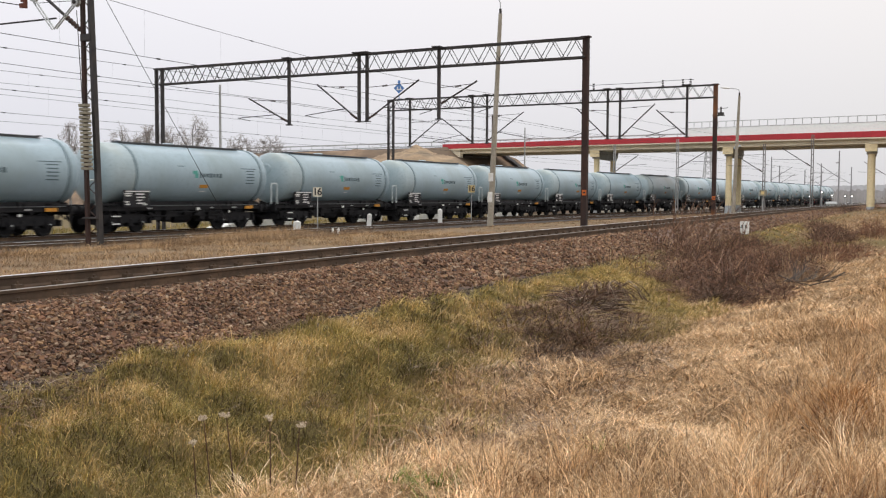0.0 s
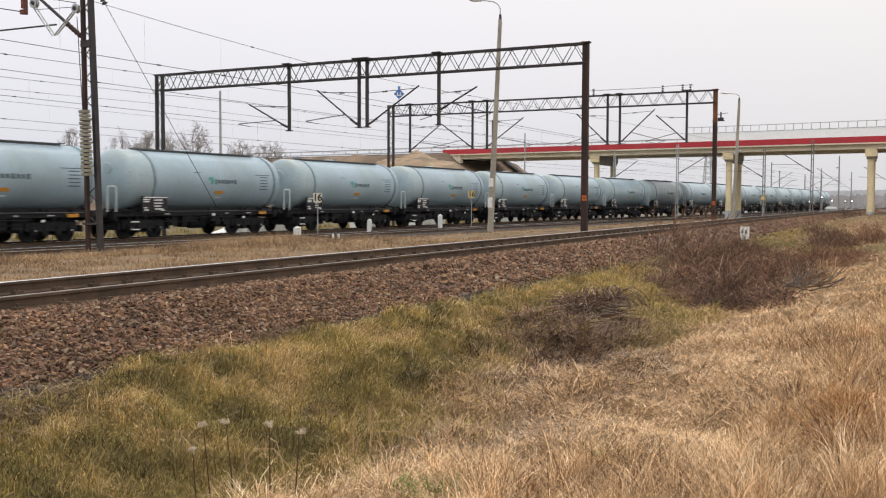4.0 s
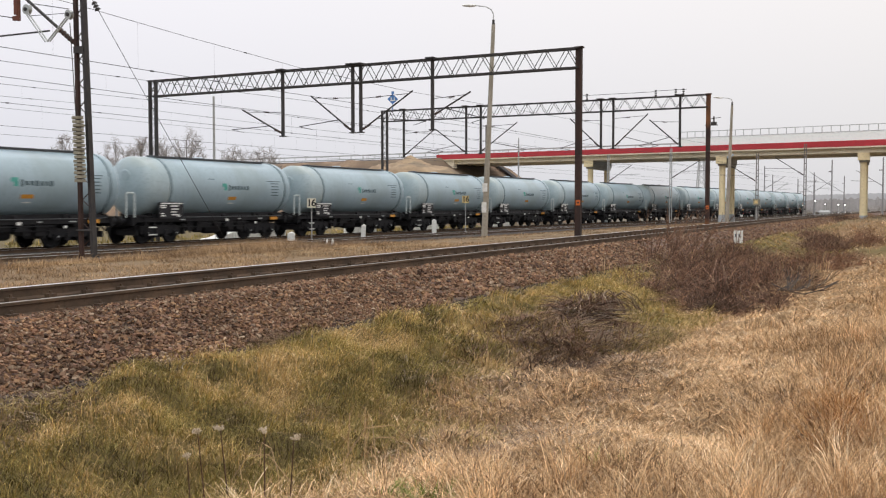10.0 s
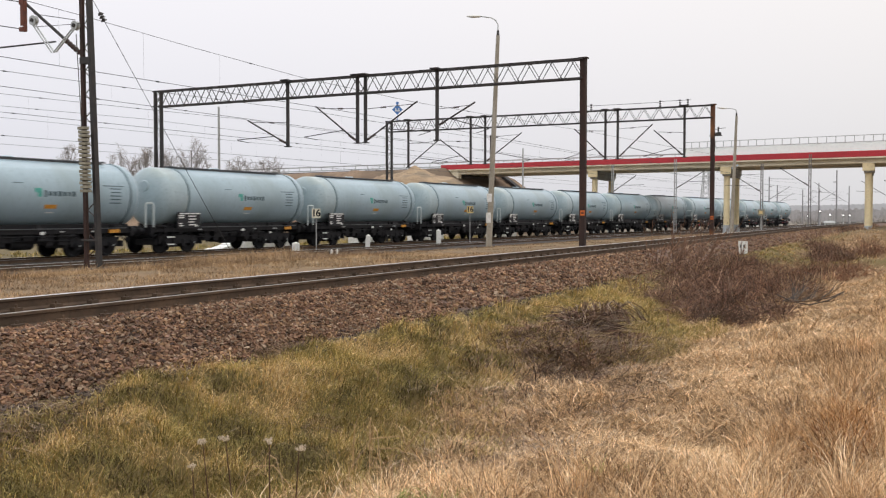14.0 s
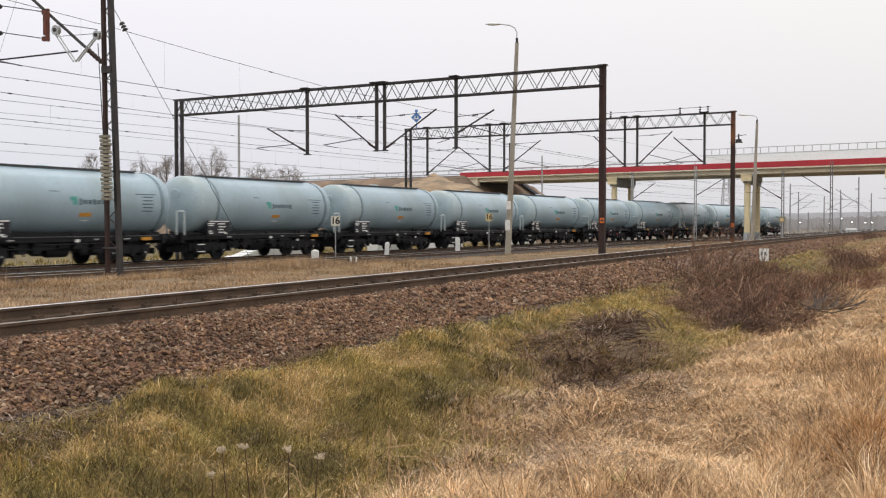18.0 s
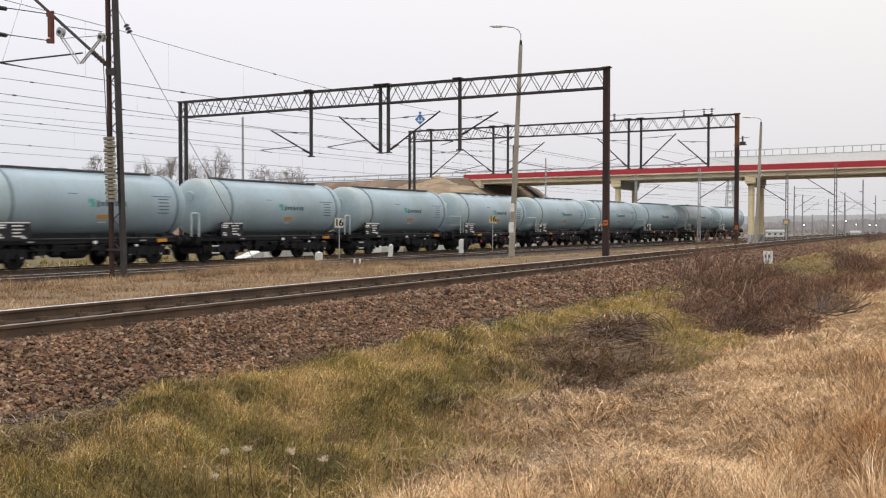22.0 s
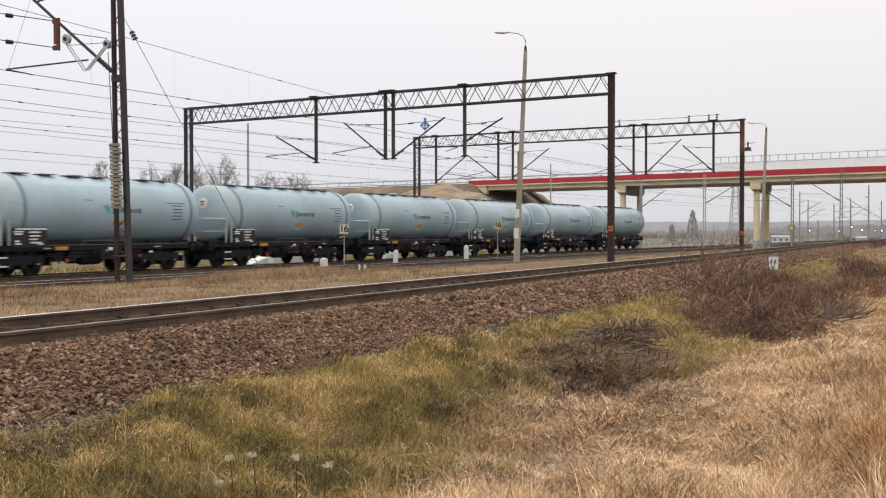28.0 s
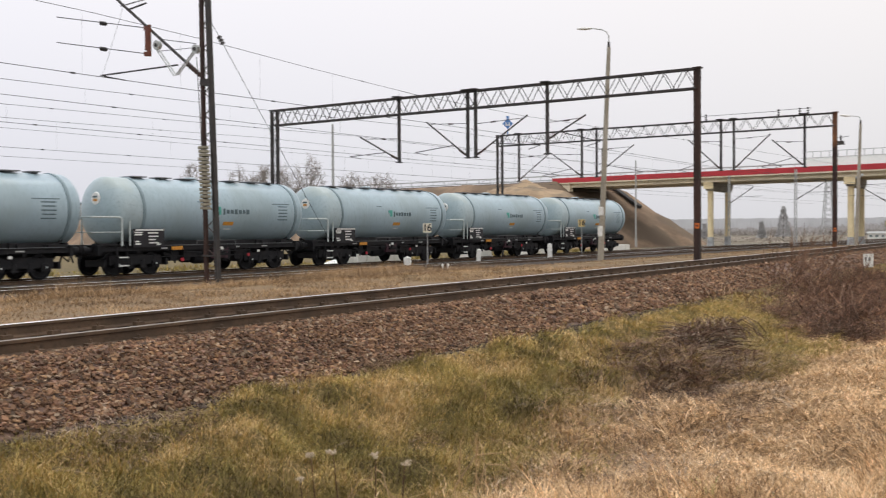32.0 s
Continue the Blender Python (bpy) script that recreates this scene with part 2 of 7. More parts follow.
def sward(name, colours, spread=0.25, rough=0.85):
    """Grass: each tuft keeps its own hue along a row of colours and its own tone; single blades stray a little."""
    m = bpy.data.materials.new(name)
    m.use_nodes = True
    nodes, links = m.node_tree.nodes, m.node_tree.links
    bsdf = nodes["Principled BSDF"]
    bsdf.inputs["Roughness"].default_value, bsdf.inputs["Specular IOR Level"].default_value = rough, 0.15
    ramp = nodes.new("ShaderNodeValToRGB")
    for i, c in enumerate(colours):
        e = ramp.color_ramp.elements[i] if i < 2 else ramp.color_ramp.elements.new(1.0)
        e.position = min(1.0, i / (len(colours) - 1))
    for e, c in zip(ramp.color_ramp.elements, colours):
        e.color = (*c, 1)
    hue, tone = nodes.new("ShaderNodeAttribute"), nodes.new("ShaderNodeAttribute")
    hue.attribute_name, tone.attribute_name = "hue", "tone"
    stray = nodes.new("ShaderNodeMapRange")
    stray.inputs["To Min"].default_value, stray.inputs["To Max"].default_value = -spread, spread
    links.new(nodes.new("ShaderNodeNewGeometry").outputs["Random Per Island"], stray.inputs["Value"])
    both, plus = nodes.new("ShaderNodeMath"), nodes.new("ShaderNodeMath")
    plus.inputs[1].default_value = 1.0
    links.new(hue.outputs["Fac"], both.inputs[0])
    links.new(stray.outputs[0], both.inputs[1])
    links.new(both.outputs[0], ramp.inputs[0])
    links.new(tone.outputs["Fac"], plus.inputs[0])
    hs = nodes.new("ShaderNodeHueSaturation")
    links.new(plus.outputs[0], hs.inputs["Value"])
    links.new(ramp.outputs[0], hs.inputs["Color"])
    links.new(hs.outputs[0], bsdf.inputs["Base Color"])
    return m


M_TANK = material("tank_paint", (0.348, 0.463, 0.530), 0.30, 0, (0.312, 0.416, 0.480), 1.1, 0.5, 0.02, 8, obrand=0.035, stretch=(1, 1, 0.35), spec=0.55, third=(0.25, 0.325, 0.345), third_at=(0.56, 0.80))
# tone of the tank's front end, paler than the shell
M_TANKEND = material("pale_tank_end", (0.385, 0.485, 0.530), 0.36, 0, (0.33, 0.425, 0.465), 1.1, 0.5, 0.02, 8, spec=0.5, third=(0.38, 0.43, 0.39), third_at=(0.58, 0.82))
M_BLACK = material("black_frame_paint", (0.012, 0.013, 0.016), 0.6, 0.0, (0.02, 0.020, 0.022), 3, 0.5, 0.1, 30, spec=0.18)
M_WALKWAY = material("walkway_grating", (0.12, 0.13, 0.145), 0.7, 0.2, (0.17, 0.175, 0.185), 5)
M_WHITE = material("white_paint", (0.82, 0.83, 0.82), 0.6, 0, (0.70, 0.71, 0.68), 7)
M_RAILING = material("grey_handrail_paint", (0.55, 0.62, 0.63), 0.5, 0, (0.45, 0.5, 0.5), 9)
M_BOARD = material("black_board", (0.025, 0.025, 0.03), 0.6)
M_ORANGE = material("orange_paint", (0.70, 0.36, 0.045), 0.55, 0, (0.5, 0.2, 0.04), 8)
M_PLATE = material("red_orange_plate_paint", (0.62, 0.16, 0.03), 0.55, 0, (0.50, 0.12, 0.03), 6)
M_RED = material("red_paint", (0.45, 0.03, 0.05), 0.5, 0, (0.35, 0.03, 0.04), 8)
M_PLUM = material("dark_plum_paint", (0.075, 0.03, 0.045), 0.5, 0, (0.045, 0.022, 0.03), 5)
M_TEAL = material("teal_decal", (0.10, 0.42, 0.36), 0.5)
M_DARKMARK = material("dark_decal", (0.095, 0.145, 0.165), 0.6)
M_STEEL = material("dark_gantry_steel", (0.037, 0.037, 0.040), 0.65, 0.2, (0.062, 0.056, 0.054), 3, 0.5, 0.1, 40)
M_RUST = material("rusty_post_steel", (0.072, 0.038, 0.030), 0.8, 0.1, (0.034, 0.025, 0.024), 0.9, 0.5, 0.15, 40, stretch=(1, 1, 0.6), third=(0.27, 0.115, 0.045), third_at=(0.53, 0.64))
M_CONCRETE = material("grey_concrete", (0.34, 0.32, 0.29), 0.9, 0, (0.25, 0.235, 0.21), 1.3, 0.5, 0.2, 50)
M_POLE = material("weathered_lamp_pole_concrete", (0.40, 0.375, 0.325), 0.9, 0, (0.29, 0.265, 0.215), 1.1, 0.5, 0.2, 60)
M_FOOT = material("blue_grey_painted_concrete", (0.50, 0.54, 0.58), 0.85, 0, (0.34, 0.35, 0.36), 2.2, 0.5, 0.15, 30)
M_CREAM = material("cream_pier_concrete", (0.88, 0.76, 0.49), 0.85, 0, (0.76, 0.65, 0.41), 0.8, 0.5, 0.1, 20)
M_GREYCAP = material("grey_pier_cap", (0.40, 0.385, 0.34), 0.85, 0, (0.30, 0.29, 0.26), 0.8)
M_BRIDGERED = material("red_bridge_fascia", (0.52, 0.045, 0.06), 0.55, 0, (0.42, 0.04, 0.05), 0.6, 0.5)
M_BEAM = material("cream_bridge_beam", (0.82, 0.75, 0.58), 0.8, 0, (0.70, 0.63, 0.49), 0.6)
# deck concrete, its colour darkened for the shade under the bridge
M_SHADEDECK = material("shade_darkened_deck_concrete", (0.22, 0.21, 0.19), 0.9, 0, (0.16, 0.15, 0.14), 0.7)
M_GALV = material("galvanised_steel", (0.50, 0.52, 0.52), 0.5, 0.4, (0.40, 0.42, 0.42), 4)
M_PALEPOST = material("pale_grey_post", (0.42, 0.43, 0.43), 0.8, 0, (0.33, 0.34, 0.34), 2)
# far mast steel, with the haze before it put into the grey
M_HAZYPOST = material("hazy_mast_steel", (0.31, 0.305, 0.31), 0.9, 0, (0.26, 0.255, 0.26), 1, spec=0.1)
M_WEATHERED = material("weathered_mast_steel", (0.25, 0.245, 0.24), 0.8, 0, (0.17, 0.16, 0.155), 1.2, third=(0.20, 0.13, 0.10), third_at=(0.55, 0.7))
M_PALEBLUE = material("pale_blue_glass_insulator", (0.55, 0.68, 0.78), 0.25, 0, (0.48, 0.60, 0.70), 5)
M_WIRE = material("dark_copper_wire", (0.055, 0.055, 0.06), 0.6, 0.5)
M_EQUAL = material("red_brown_primer", (0.17, 0.055, 0.032), 0.6, 0, (0.11, 0.04, 0.028), 5)
M_INSUL = material("brown_porcelain", (0.055, 0.027, 0.021), 0.35)
M_WEIGHT = material("cream_concrete_weight", (0.36, 0.345, 0.275), 0.9, 0, (0.20, 0.19, 0.15), 7, 0.5, 0.2, 60, obrand=0.12)
M_RAILSIDE = material("rusty_rail_side", (0.14, 0.092, 0.060), 0.85, 0.1, (0.08, 0.056, 0.040), 2.2, 0.5, 0.15, 70)
M_RAILTOP = material("polished_rail_head", (0.82, 0.82, 0.82), 0.28, 1.0, (0.70, 0.69, 0.68), 3)
M_DULLTOP = material("worn_brown_rail_head", (0.26, 0.235, 0.20), 0.45, 0.7, (0.20, 0.17, 0.14), 3)
M_SLEEPER = material("dark_wooden_sleeper", (0.06, 0.048, 0.038), 0.9, 0, (0.10, 0.085, 0.07), 2, 0.5, 0.3, 40, obrand=0.2)
M_BALLAST = material("brown_ballast_bed", (0.205, 0.130, 0.100), 0.95, 0, (0.10, 0.066, 0.053), 12, 0.5, 0.8, 22, third=(0.10, 0.078, 0.064))
M_BALLASTFAR = material("grey_brown_ballast_bed", (0.058, 0.050, 0.047), 0.95, 0, (0.038, 0.033, 0.030), 7, 0.5, 0.6, 18)
M_STONES = pieces("ballast_stones", [(0.041, 0.026, 0.021), (0.217, 0.119, 0.077), (0.111, 0.076, 0.056), (0.297, 0.17, 0.101), (0.058, 0.039, 0.03), (0.389, 0.292, 0.205), (0.163, 0.1, 0.065), (0.272, 0.158, 0.099), (0.082, 0.051, 0.036), (0.349, 0.216, 0.121), (0.129, 0.08, 0.059)], 0.9, 0.2)
M_SINGLE = material("single_ballast_stone", (0.235, 0.142, 0.104), 0.9, 0, (0.13, 0.082, 0.062), 9, 0.5, 0.3, 60, obrand=0.55)
M_GREEN = pieces("green_grass", [(0.19, 0.168, 0.040), (0.29, 0.232, 0.062), (0.41, 0.29, 0.096), (0.085, 0.083, 0.025), (0.53, 0.38, 0.155), (0.25, 0.205, 0.052), (0.115, 0.10, 0.032), (0.33, 0.238, 0.08)], 0.8, 0.25)
M_OCHRE = pieces("ochre_grass", [(0.38, 0.255, 0.085), (0.52, 0.35, 0.125), (0.29, 0.205, 0.065), (0.60, 0.43, 0.19), (0.22, 0.15, 0.05)], 0.8, 0.25)
M_DRY = pieces("dry_grass", [(0.49, 0.315, 0.15), (0.70, 0.495, 0.27), (0.12, 0.072, 0.034), (0.83, 0.64, 0.415), (0.35, 0.205, 0.086), (0.68, 0.465, 0.245), (0.20, 0.117, 0.052), (0.77, 0.565, 0.335), (0.14, 0.087, 0.041), (0.58, 0.385, 0.187)], 0.75, 0.22)
M_STRAW = pieces("pale_straw", [(0.61, 0.43, 0.25), (0.79, 0.625, 0.425), (0.36, 0.245, 0.14), (0.55, 0.375, 0.21), (0.22, 0.145, 0.083), (0.74, 0.545, 0.34)], 0.75, 0.22)
M_RUSTBUSH = pieces("rusty_bramble_stems", [(0.225, 0.104, 0.061), (0.338, 0.179, 0.104), (0.094, 0.049, 0.035), (0.281, 0.179, 0.112), (0.16, 0.075, 0.048)], 0.8, 0.25)
M_THICKET = pieces("dark_red_bramble_stems", [(0.152, 0.078, 0.052), (0.244, 0.133, 0.085), (0.053, 0.031, 0.025), (0.19, 0.11, 0.074), (0.038, 0.024, 0.019), (0.335, 0.212, 0.135), (0.275, 0.133, 0.074)], 0.8, 0.25)
M_FADED = pieces("faded_strip_grass", [(0.30, 0.212, 0.132), (0.43, 0.32, 0.212), (0.16, 0.11, 0.066), (0.24, 0.162, 0.098), (0.53, 0.405, 0.285), (0.11, 0.076, 0.05)], 0.8, 0.25)
M_STALK = pieces("pale_dead_stalks", [(0.46, 0.37, 0.28), (0.30, 0.23, 0.17), (0.15, 0.11, 0.085), (0.56, 0.46, 0.35), (0.22, 0.165, 0.125)], 0.85, 0.2)
M_BLEACHED = material("bleached_branch", (0.17, 0.148, 0.13), 0.85, 0, (0.085, 0.072, 0.064), 6)
M_STRAP = material("tank_strap_paint", (0.215, 0.295, 0.335), 0.45, 0, (0.17, 0.235, 0.265), 2)
M_BRAMBLE = pieces("bramble_stems", [(0.189, 0.108, 0.074), (0.038, 0.024, 0.021), (0.315, 0.18, 0.114), (0.088, 0.05, 0.039), (0.265, 0.174, 0.12), (0.057, 0.036, 0.028)], 0.8, 0.2)
M_BRUSH = pieces("dead_branches", [(0.20, 0.135, 0.085), (0.31, 0.215, 0.14), (0.10, 0.066, 0.044), (0.25, 0.16, 0.098), (0.07, 0.048, 0.034)], 0.85, 0.2)
M_SEED = pieces("white_seed_heads", [(0.66, 0.57, 0.45), (0.45, 0.37, 0.27)], 0.8, 0.1)
M_BARK = material("grey_bark", (0.26, 0.245, 0.235), 0.9, 0, (0.20, 0.19, 0.18), 2)
# twigs of the far trees, paled to take in the haze
M_TWIG = pieces("haze_paled_twigs", [(0.33, 0.308, 0.292), (0.275, 0.253, 0.242), (0.33, 0.281, 0.248)], 0.9, 0.1)
M_EARTH = material("sandy_earth", (0.40, 0.30, 0.195), 0.95, 0, (0.27, 0.20, 0.135), 0.6, 0.5, 1.0, 3, stretch=(1, 1, 2.2), third=(0.22, 0.175, 0.125), third_at=(0.5, 0.60))
M_SLOPE = material("rough_brown_earth", (0.30, 0.215, 0.145), 0.95, 0, (0.19, 0.135, 0.095), 0.5, 0.5, 1.0, 3, third=(0.15, 0.112, 0.08), third_at=(0.46, 0.58))
M_ASPHALT = material("asphalt", (0.06, 0.06, 0.062), 0.9, 0, (0.045, 0.045, 0.047), 1)
# far woods, scrub and conifers: pale greys that hold the haze
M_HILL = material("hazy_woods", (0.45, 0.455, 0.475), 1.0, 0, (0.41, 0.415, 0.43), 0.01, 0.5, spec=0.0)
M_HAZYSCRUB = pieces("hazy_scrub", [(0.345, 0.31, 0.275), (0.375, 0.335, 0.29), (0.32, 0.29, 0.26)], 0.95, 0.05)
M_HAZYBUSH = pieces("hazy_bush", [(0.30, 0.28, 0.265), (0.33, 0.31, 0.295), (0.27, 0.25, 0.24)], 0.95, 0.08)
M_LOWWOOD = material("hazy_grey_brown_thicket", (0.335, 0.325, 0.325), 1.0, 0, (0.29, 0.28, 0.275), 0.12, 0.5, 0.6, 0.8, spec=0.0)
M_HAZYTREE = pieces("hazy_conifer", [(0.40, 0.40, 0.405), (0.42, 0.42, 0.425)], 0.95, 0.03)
M_LIGHT = bpy.data.materials.new("signal_lamp_glow")
M_LIGHT.use_nodes = True
M_LIGHT.node_tree.nodes["Principled BSDF"].inputs["Emission Color"].default_value = (1, 0.98, 0.95, 1)
M_LIGHT.node_tree.nodes["Principled BSDF"].inputs["Emission Strength"].default_value = 2.5
M_BLUE = material("blue_enamel_sign", (0.10, 0.24, 0.55), 0.4, 0, (0.08, 0.20, 0.48), 3)
M_SIGNFACE = material("cream_sign_face", (0.80, 0.77, 0.64), 0.5, 0, (0.72, 0.69, 0.56), 6)
M_YELLOW = material("yellow_sign_face", (0.74, 0.58, 0.27), 0.5, 0, (0.64, 0.50, 0.24), 6)
M_SWARD = sward("bank_grass", [(0.091, 0.067, 0.04), (0.18, 0.155, 0.055), (0.276, 0.234, 0.076), (0.394, 0.304, 0.105), (0.49, 0.335, 0.132), (0.616, 0.458, 0.254)], 0.30)
M_HAY = sward("dry_meadow_grass", [(0.16, 0.101, 0.06), (0.381, 0.239, 0.123), (0.651, 0.429, 0.232), (0.836, 0.595, 0.355), (0.95, 0.768, 0.536)], 0.34)
M_RUSTY = sward("rusty_tussock_grass", [(0.12, 0.068, 0.036), (0.27, 0.135, 0.055), (0.42, 0.215, 0.085), (0.55, 0.335, 0.155)], 0.25)
M_STRIP = sward("withered_strip_grass", [(0.15, 0.100, 0.062), (0.29, 0.190, 0.108), (0.45, 0.305, 0.168), (0.62, 0.45, 0.27)], 0.18)
M_LIPSTONE = pieces("dark_gravel", [(0.062, 0.047, 0.041), (0.125, 0.098, 0.083), (0.04, 0.031, 0.027), (0.179, 0.14, 0.119), (0.089, 0.064, 0.052)], 0.9, 0.15)
M_LUSH = pieces("bright_green_blades", [(0.13, 0.22, 0.035), (0.20, 0.27, 0.05), (0.09, 0.15, 0.03)], 0.8, 0.2)


def ground_material():
    """Soil under grass: green turf, dry straw or bare earth, by the two marks kept on the sheet."""
    m = bpy.data.materials.new("ground_soil_and_turf")
    m.use_nodes = True
    nodes, links = m.node_tree.nodes, m.node_tree.links
    bsdf = nodes["Principled BSDF"]
    bsdf.inputs["Roughness"].default_value, bsdf.inputs["Specular IOR Level"].default_value = 0.95, 0.1
    co = nodes.new("ShaderNodeTexCoord")

    def noise_of(sc, detail=5):
        nz = nodes.new("ShaderNodeTexNoise")
        nz.inputs["Scale"].default_value, nz.inputs["Detail"].default_value = sc, detail
        links.new(co.outputs["Object"], nz.inputs["Vector"])
        return nz.outputs["Fac"]

    def mixed(fac, a, b, lo, hi):
        mr = nodes.new("ShaderNodeMapRange")
        mr.inputs["From Min"].default_value, mr.inputs["From Max"].default_value = lo, hi
        links.new(fac, mr.inputs["Value"])
        mx = nodes.new("ShaderNodeMix")
        mx.data_type = "RGBA"
        links.new(mr.outputs[0], mx.inputs["Factor"])
        for key, val in (("A", a), ("B", b)):
            if isinstance(val, tuple):
                mx.inputs[key].default_value = (*val, 1)
            else:
                links.new(val, mx.inputs[key])
        return mx.outputs["Result"]

    green = mixed(noise_of(1.3), (0.115, 0.093, 0.036), (0.17, 0.124, 0.054), 0.35, 0.65)
    green = mixed(noise_of(14), green, (0.075, 0.06, 0.028), 0.5, 0.75)
    dry = mixed(noise_of(0.8), (0.30, 0.20, 0.11), (0.20, 0.13, 0.072), 0.35, 0.65)
    dry = mixed(noise_of(18), dry, (0.15, 0.097, 0.055), 0.45, 0.70)
    at = nodes.new("ShaderNodeAttribute")
    at.attribute_name = "dryness"
    col = mixed(at.outputs["Fac"], green, dry, 0.3, 0.7)
    away = nodes.new("ShaderNodeAttribute")
    away.attribute_name = "farland"
    # grey-brown field soil, lightened for the haze over the far land
    field = mixed(noise_of(0.05), (0.21, 0.18, 0.135), (0.17, 0.155, 0.125), 0.35, 0.65)
    col = mixed(away.outputs["Fac"], col, field, 0.0, 1.0)
    links.new(col, bsdf.inputs["Base Color"])
    bp = nodes.new("ShaderNodeBump")
    bp.inputs["Strength"].default_value, bp.inputs["Distance"].default_value = 0.7, 0.05
    links.new(noise_of(9), bp.inputs["Height"])
    links.new(bp.outputs[0], bsdf.inputs["Normal"])
    return m


M_GROUND = ground_material()

# ---- lines of the tracks ----
def bend(s):
    """The sideways bend of the main tracks, s metres along: a slow S."""
    u = np.clip(np.asarray(s, float) - 42.0, 0.0, 150.0)
    d = np.clip(np.asarray(s, float) - 200.0, 0.0, 60.0)
    return 0.06 * (u / 2 - 150.0 / (4 * np.pi) * np.sin(2 * np.pi * u / 150.0)) - d * d / 1100.0 - np.maximum(0.0, np.asarray(s, float) - 260.0) * 0.10


def branch(s):
    """x of the near single track's centre."""
    s = np.asarray(s, float)
    t = np.maximum(0.0, s - 50.0)
    return -9.26 - 0.0437 * s + np.where(t < 200, t * t / 4600.0, 200 * 200 / 4600.0 + (t - 200) * 200 / 2300.0)


CROSS_V = [-60, -15.6, -14.4, -5.0, -2.5, -2.2, 2.1, 2.6, 3.1, 4.3, 5.4, 6.6, 8.0, 9.6, 13.0, 40.0]
CROSS_Z = [-0.42, -0.42, 0.26, 0.28, 0.26, 0.15, 0.10, 0.16, 0.11, -0.26, -0.38, -0.26, -0.10, 0.06, 0.20, 0.25]


def wobble(x, y, size):
    """A cheap smooth unevenness between -1 and 1."""
    a = np.sin(x / size * 1.7 + 1.3 * np.sin(y / size * 0.9 + 0.4)) + np.sin(y / size * 1.31 + 1.1 * np.sin(x / size * 1.2 + 2.0))
    return a * 0.5


def lump(x, y, size, seed=0):
    """Smooth uneven lumps between 0 and 1, about size metres apart."""
    u, w = np.asarray(x, float) / size + 17.3 * seed, np.asarray(y, float) / size - 9.1 * seed
    i, j = np.floor(u), np.floor(w)
    f, g = u - i, w - j
    f, g = f * f * (3 - 2 * f), g * g * (3 - 2 * g)
    at = lambda a, b: np.mod(np.sin(a * 127.1 + b * 311.7 + seed * 74.7) * 43758.5453, 1.0)
    return (at(i, j) * (1 - f) + at(i + 1, j) * f) * (1 - g) + (at(i, j + 1) * (1 - f) + at(i + 1, j + 1) * f) * g


def height(x, y):
    """The ground's height."""
    x, y = np.asarray(x, float), np.asarray(y, float)
    yy = np.clip(y, -40, 330)
    z = np.interp(x - branch(yy), CROSS_V, CROSS_Z)
    main = x - bend(yy)
    z = np.where(main < -25.6, -0.42, np.where(main < -23.0, -0.42 + (main + 25.6) / 2.6 * 0.46, np.where(x - branch(yy) < -5, np.interp(main, [-23.0, -19.5], [0.04, 0.28]), z)))
    far = np.clip((y - 250) / 250, 0, 1)
    z = z * (1 - far) - 0.2 * far
    v = x - branch(yy)
    soft = np.clip((v - 2.4) / 0.6, 0, 1) * np.where(v < 30, 1.0, 0.0) * (0.20 * (lump(x, y, 0.95) - 0.5) + 0.22 * (lump(x, y, 0.42, 1) - 0.5) + 0.06 * (lump(x, y, 0.2, 2) - 0.5))
    mound = 0.34 * np.exp(-(((x + 5.6) / 0.40) ** 2 + ((y - 15.7) / 0.6) ** 2)) + 0.20 * np.exp(-(((x + 5.55) / 0.5) ** 2 + ((y - 14.2) / 0.7) ** 2)) + 0.13 * np.exp(-(((x + 5.1) / 0.5) ** 2 + ((y - 12.9) / 0.6) ** 2)) - 0.14 * np.exp(-(((x + 5.2) / 0.3) ** 2 + ((y - 16.2) / 0.8) ** 2))
    swell = 0.95 * np.exp(-(((x + 7.5) / 3.8) ** 2 + ((y - 105) / 15) ** 2)) * np.clip((v - 2.5) / 2.0, 0, 1)
    return z + soft + mound + swell


def dryness(x, y):
    """0 green turf, 1 dry straw."""
    v = x - branch(np.clip(y, -40, 330))
    edge = np.interp(y, [0, 5.5, 7.5, 10, 11.4, 12.4, 13.4, 15.0, 17.0, 19.5, 24, 40], [5.95, 5.95, 5.6, 5.25, 4.8, 4.8, 6.2, 6.5, 6.2, 5.5, 4.2, 4.0]) + 0.25 * wobble(x, y, 1.1) + 0.15 * wobble(x + 7, y, 0.4)
    d = np.clip((v - edge + 0.3) / 0.9 + 0.5, 0, 1)
    d = np.where(v < -2.4, 0.66 + 0.3 * (lump(x, y, 2.5, 28) - 0.5), d)
    d = np.where(x < -36.5, 0.3, d)
    ring = np.exp(-(((y - 45) / 9) ** 2)) * np.clip((v - 1.5) / 1.0, 0, 1)
    d = np.where(y > 95, 0.47, d)
    return np.clip(d * (1 - 0.7 * ring), 0, 1)


def lines_of(*stretches):
    out = []
    for a, b, step in stretches:
        out += list(np.arange(a, b, step))
    return np.array(out)


gx = lines_of((-3500, -500, 500), (-500, -100, 50), (-100, -40, 5), (-40, -22, 0.7), (-22, -8, 1.0), (-8, 1.5, 0.09), (1.5, 4, 0.5), (4, 12, 0.8), (12, 100, 11), (100, 500, 50), (500, 3600, 500))
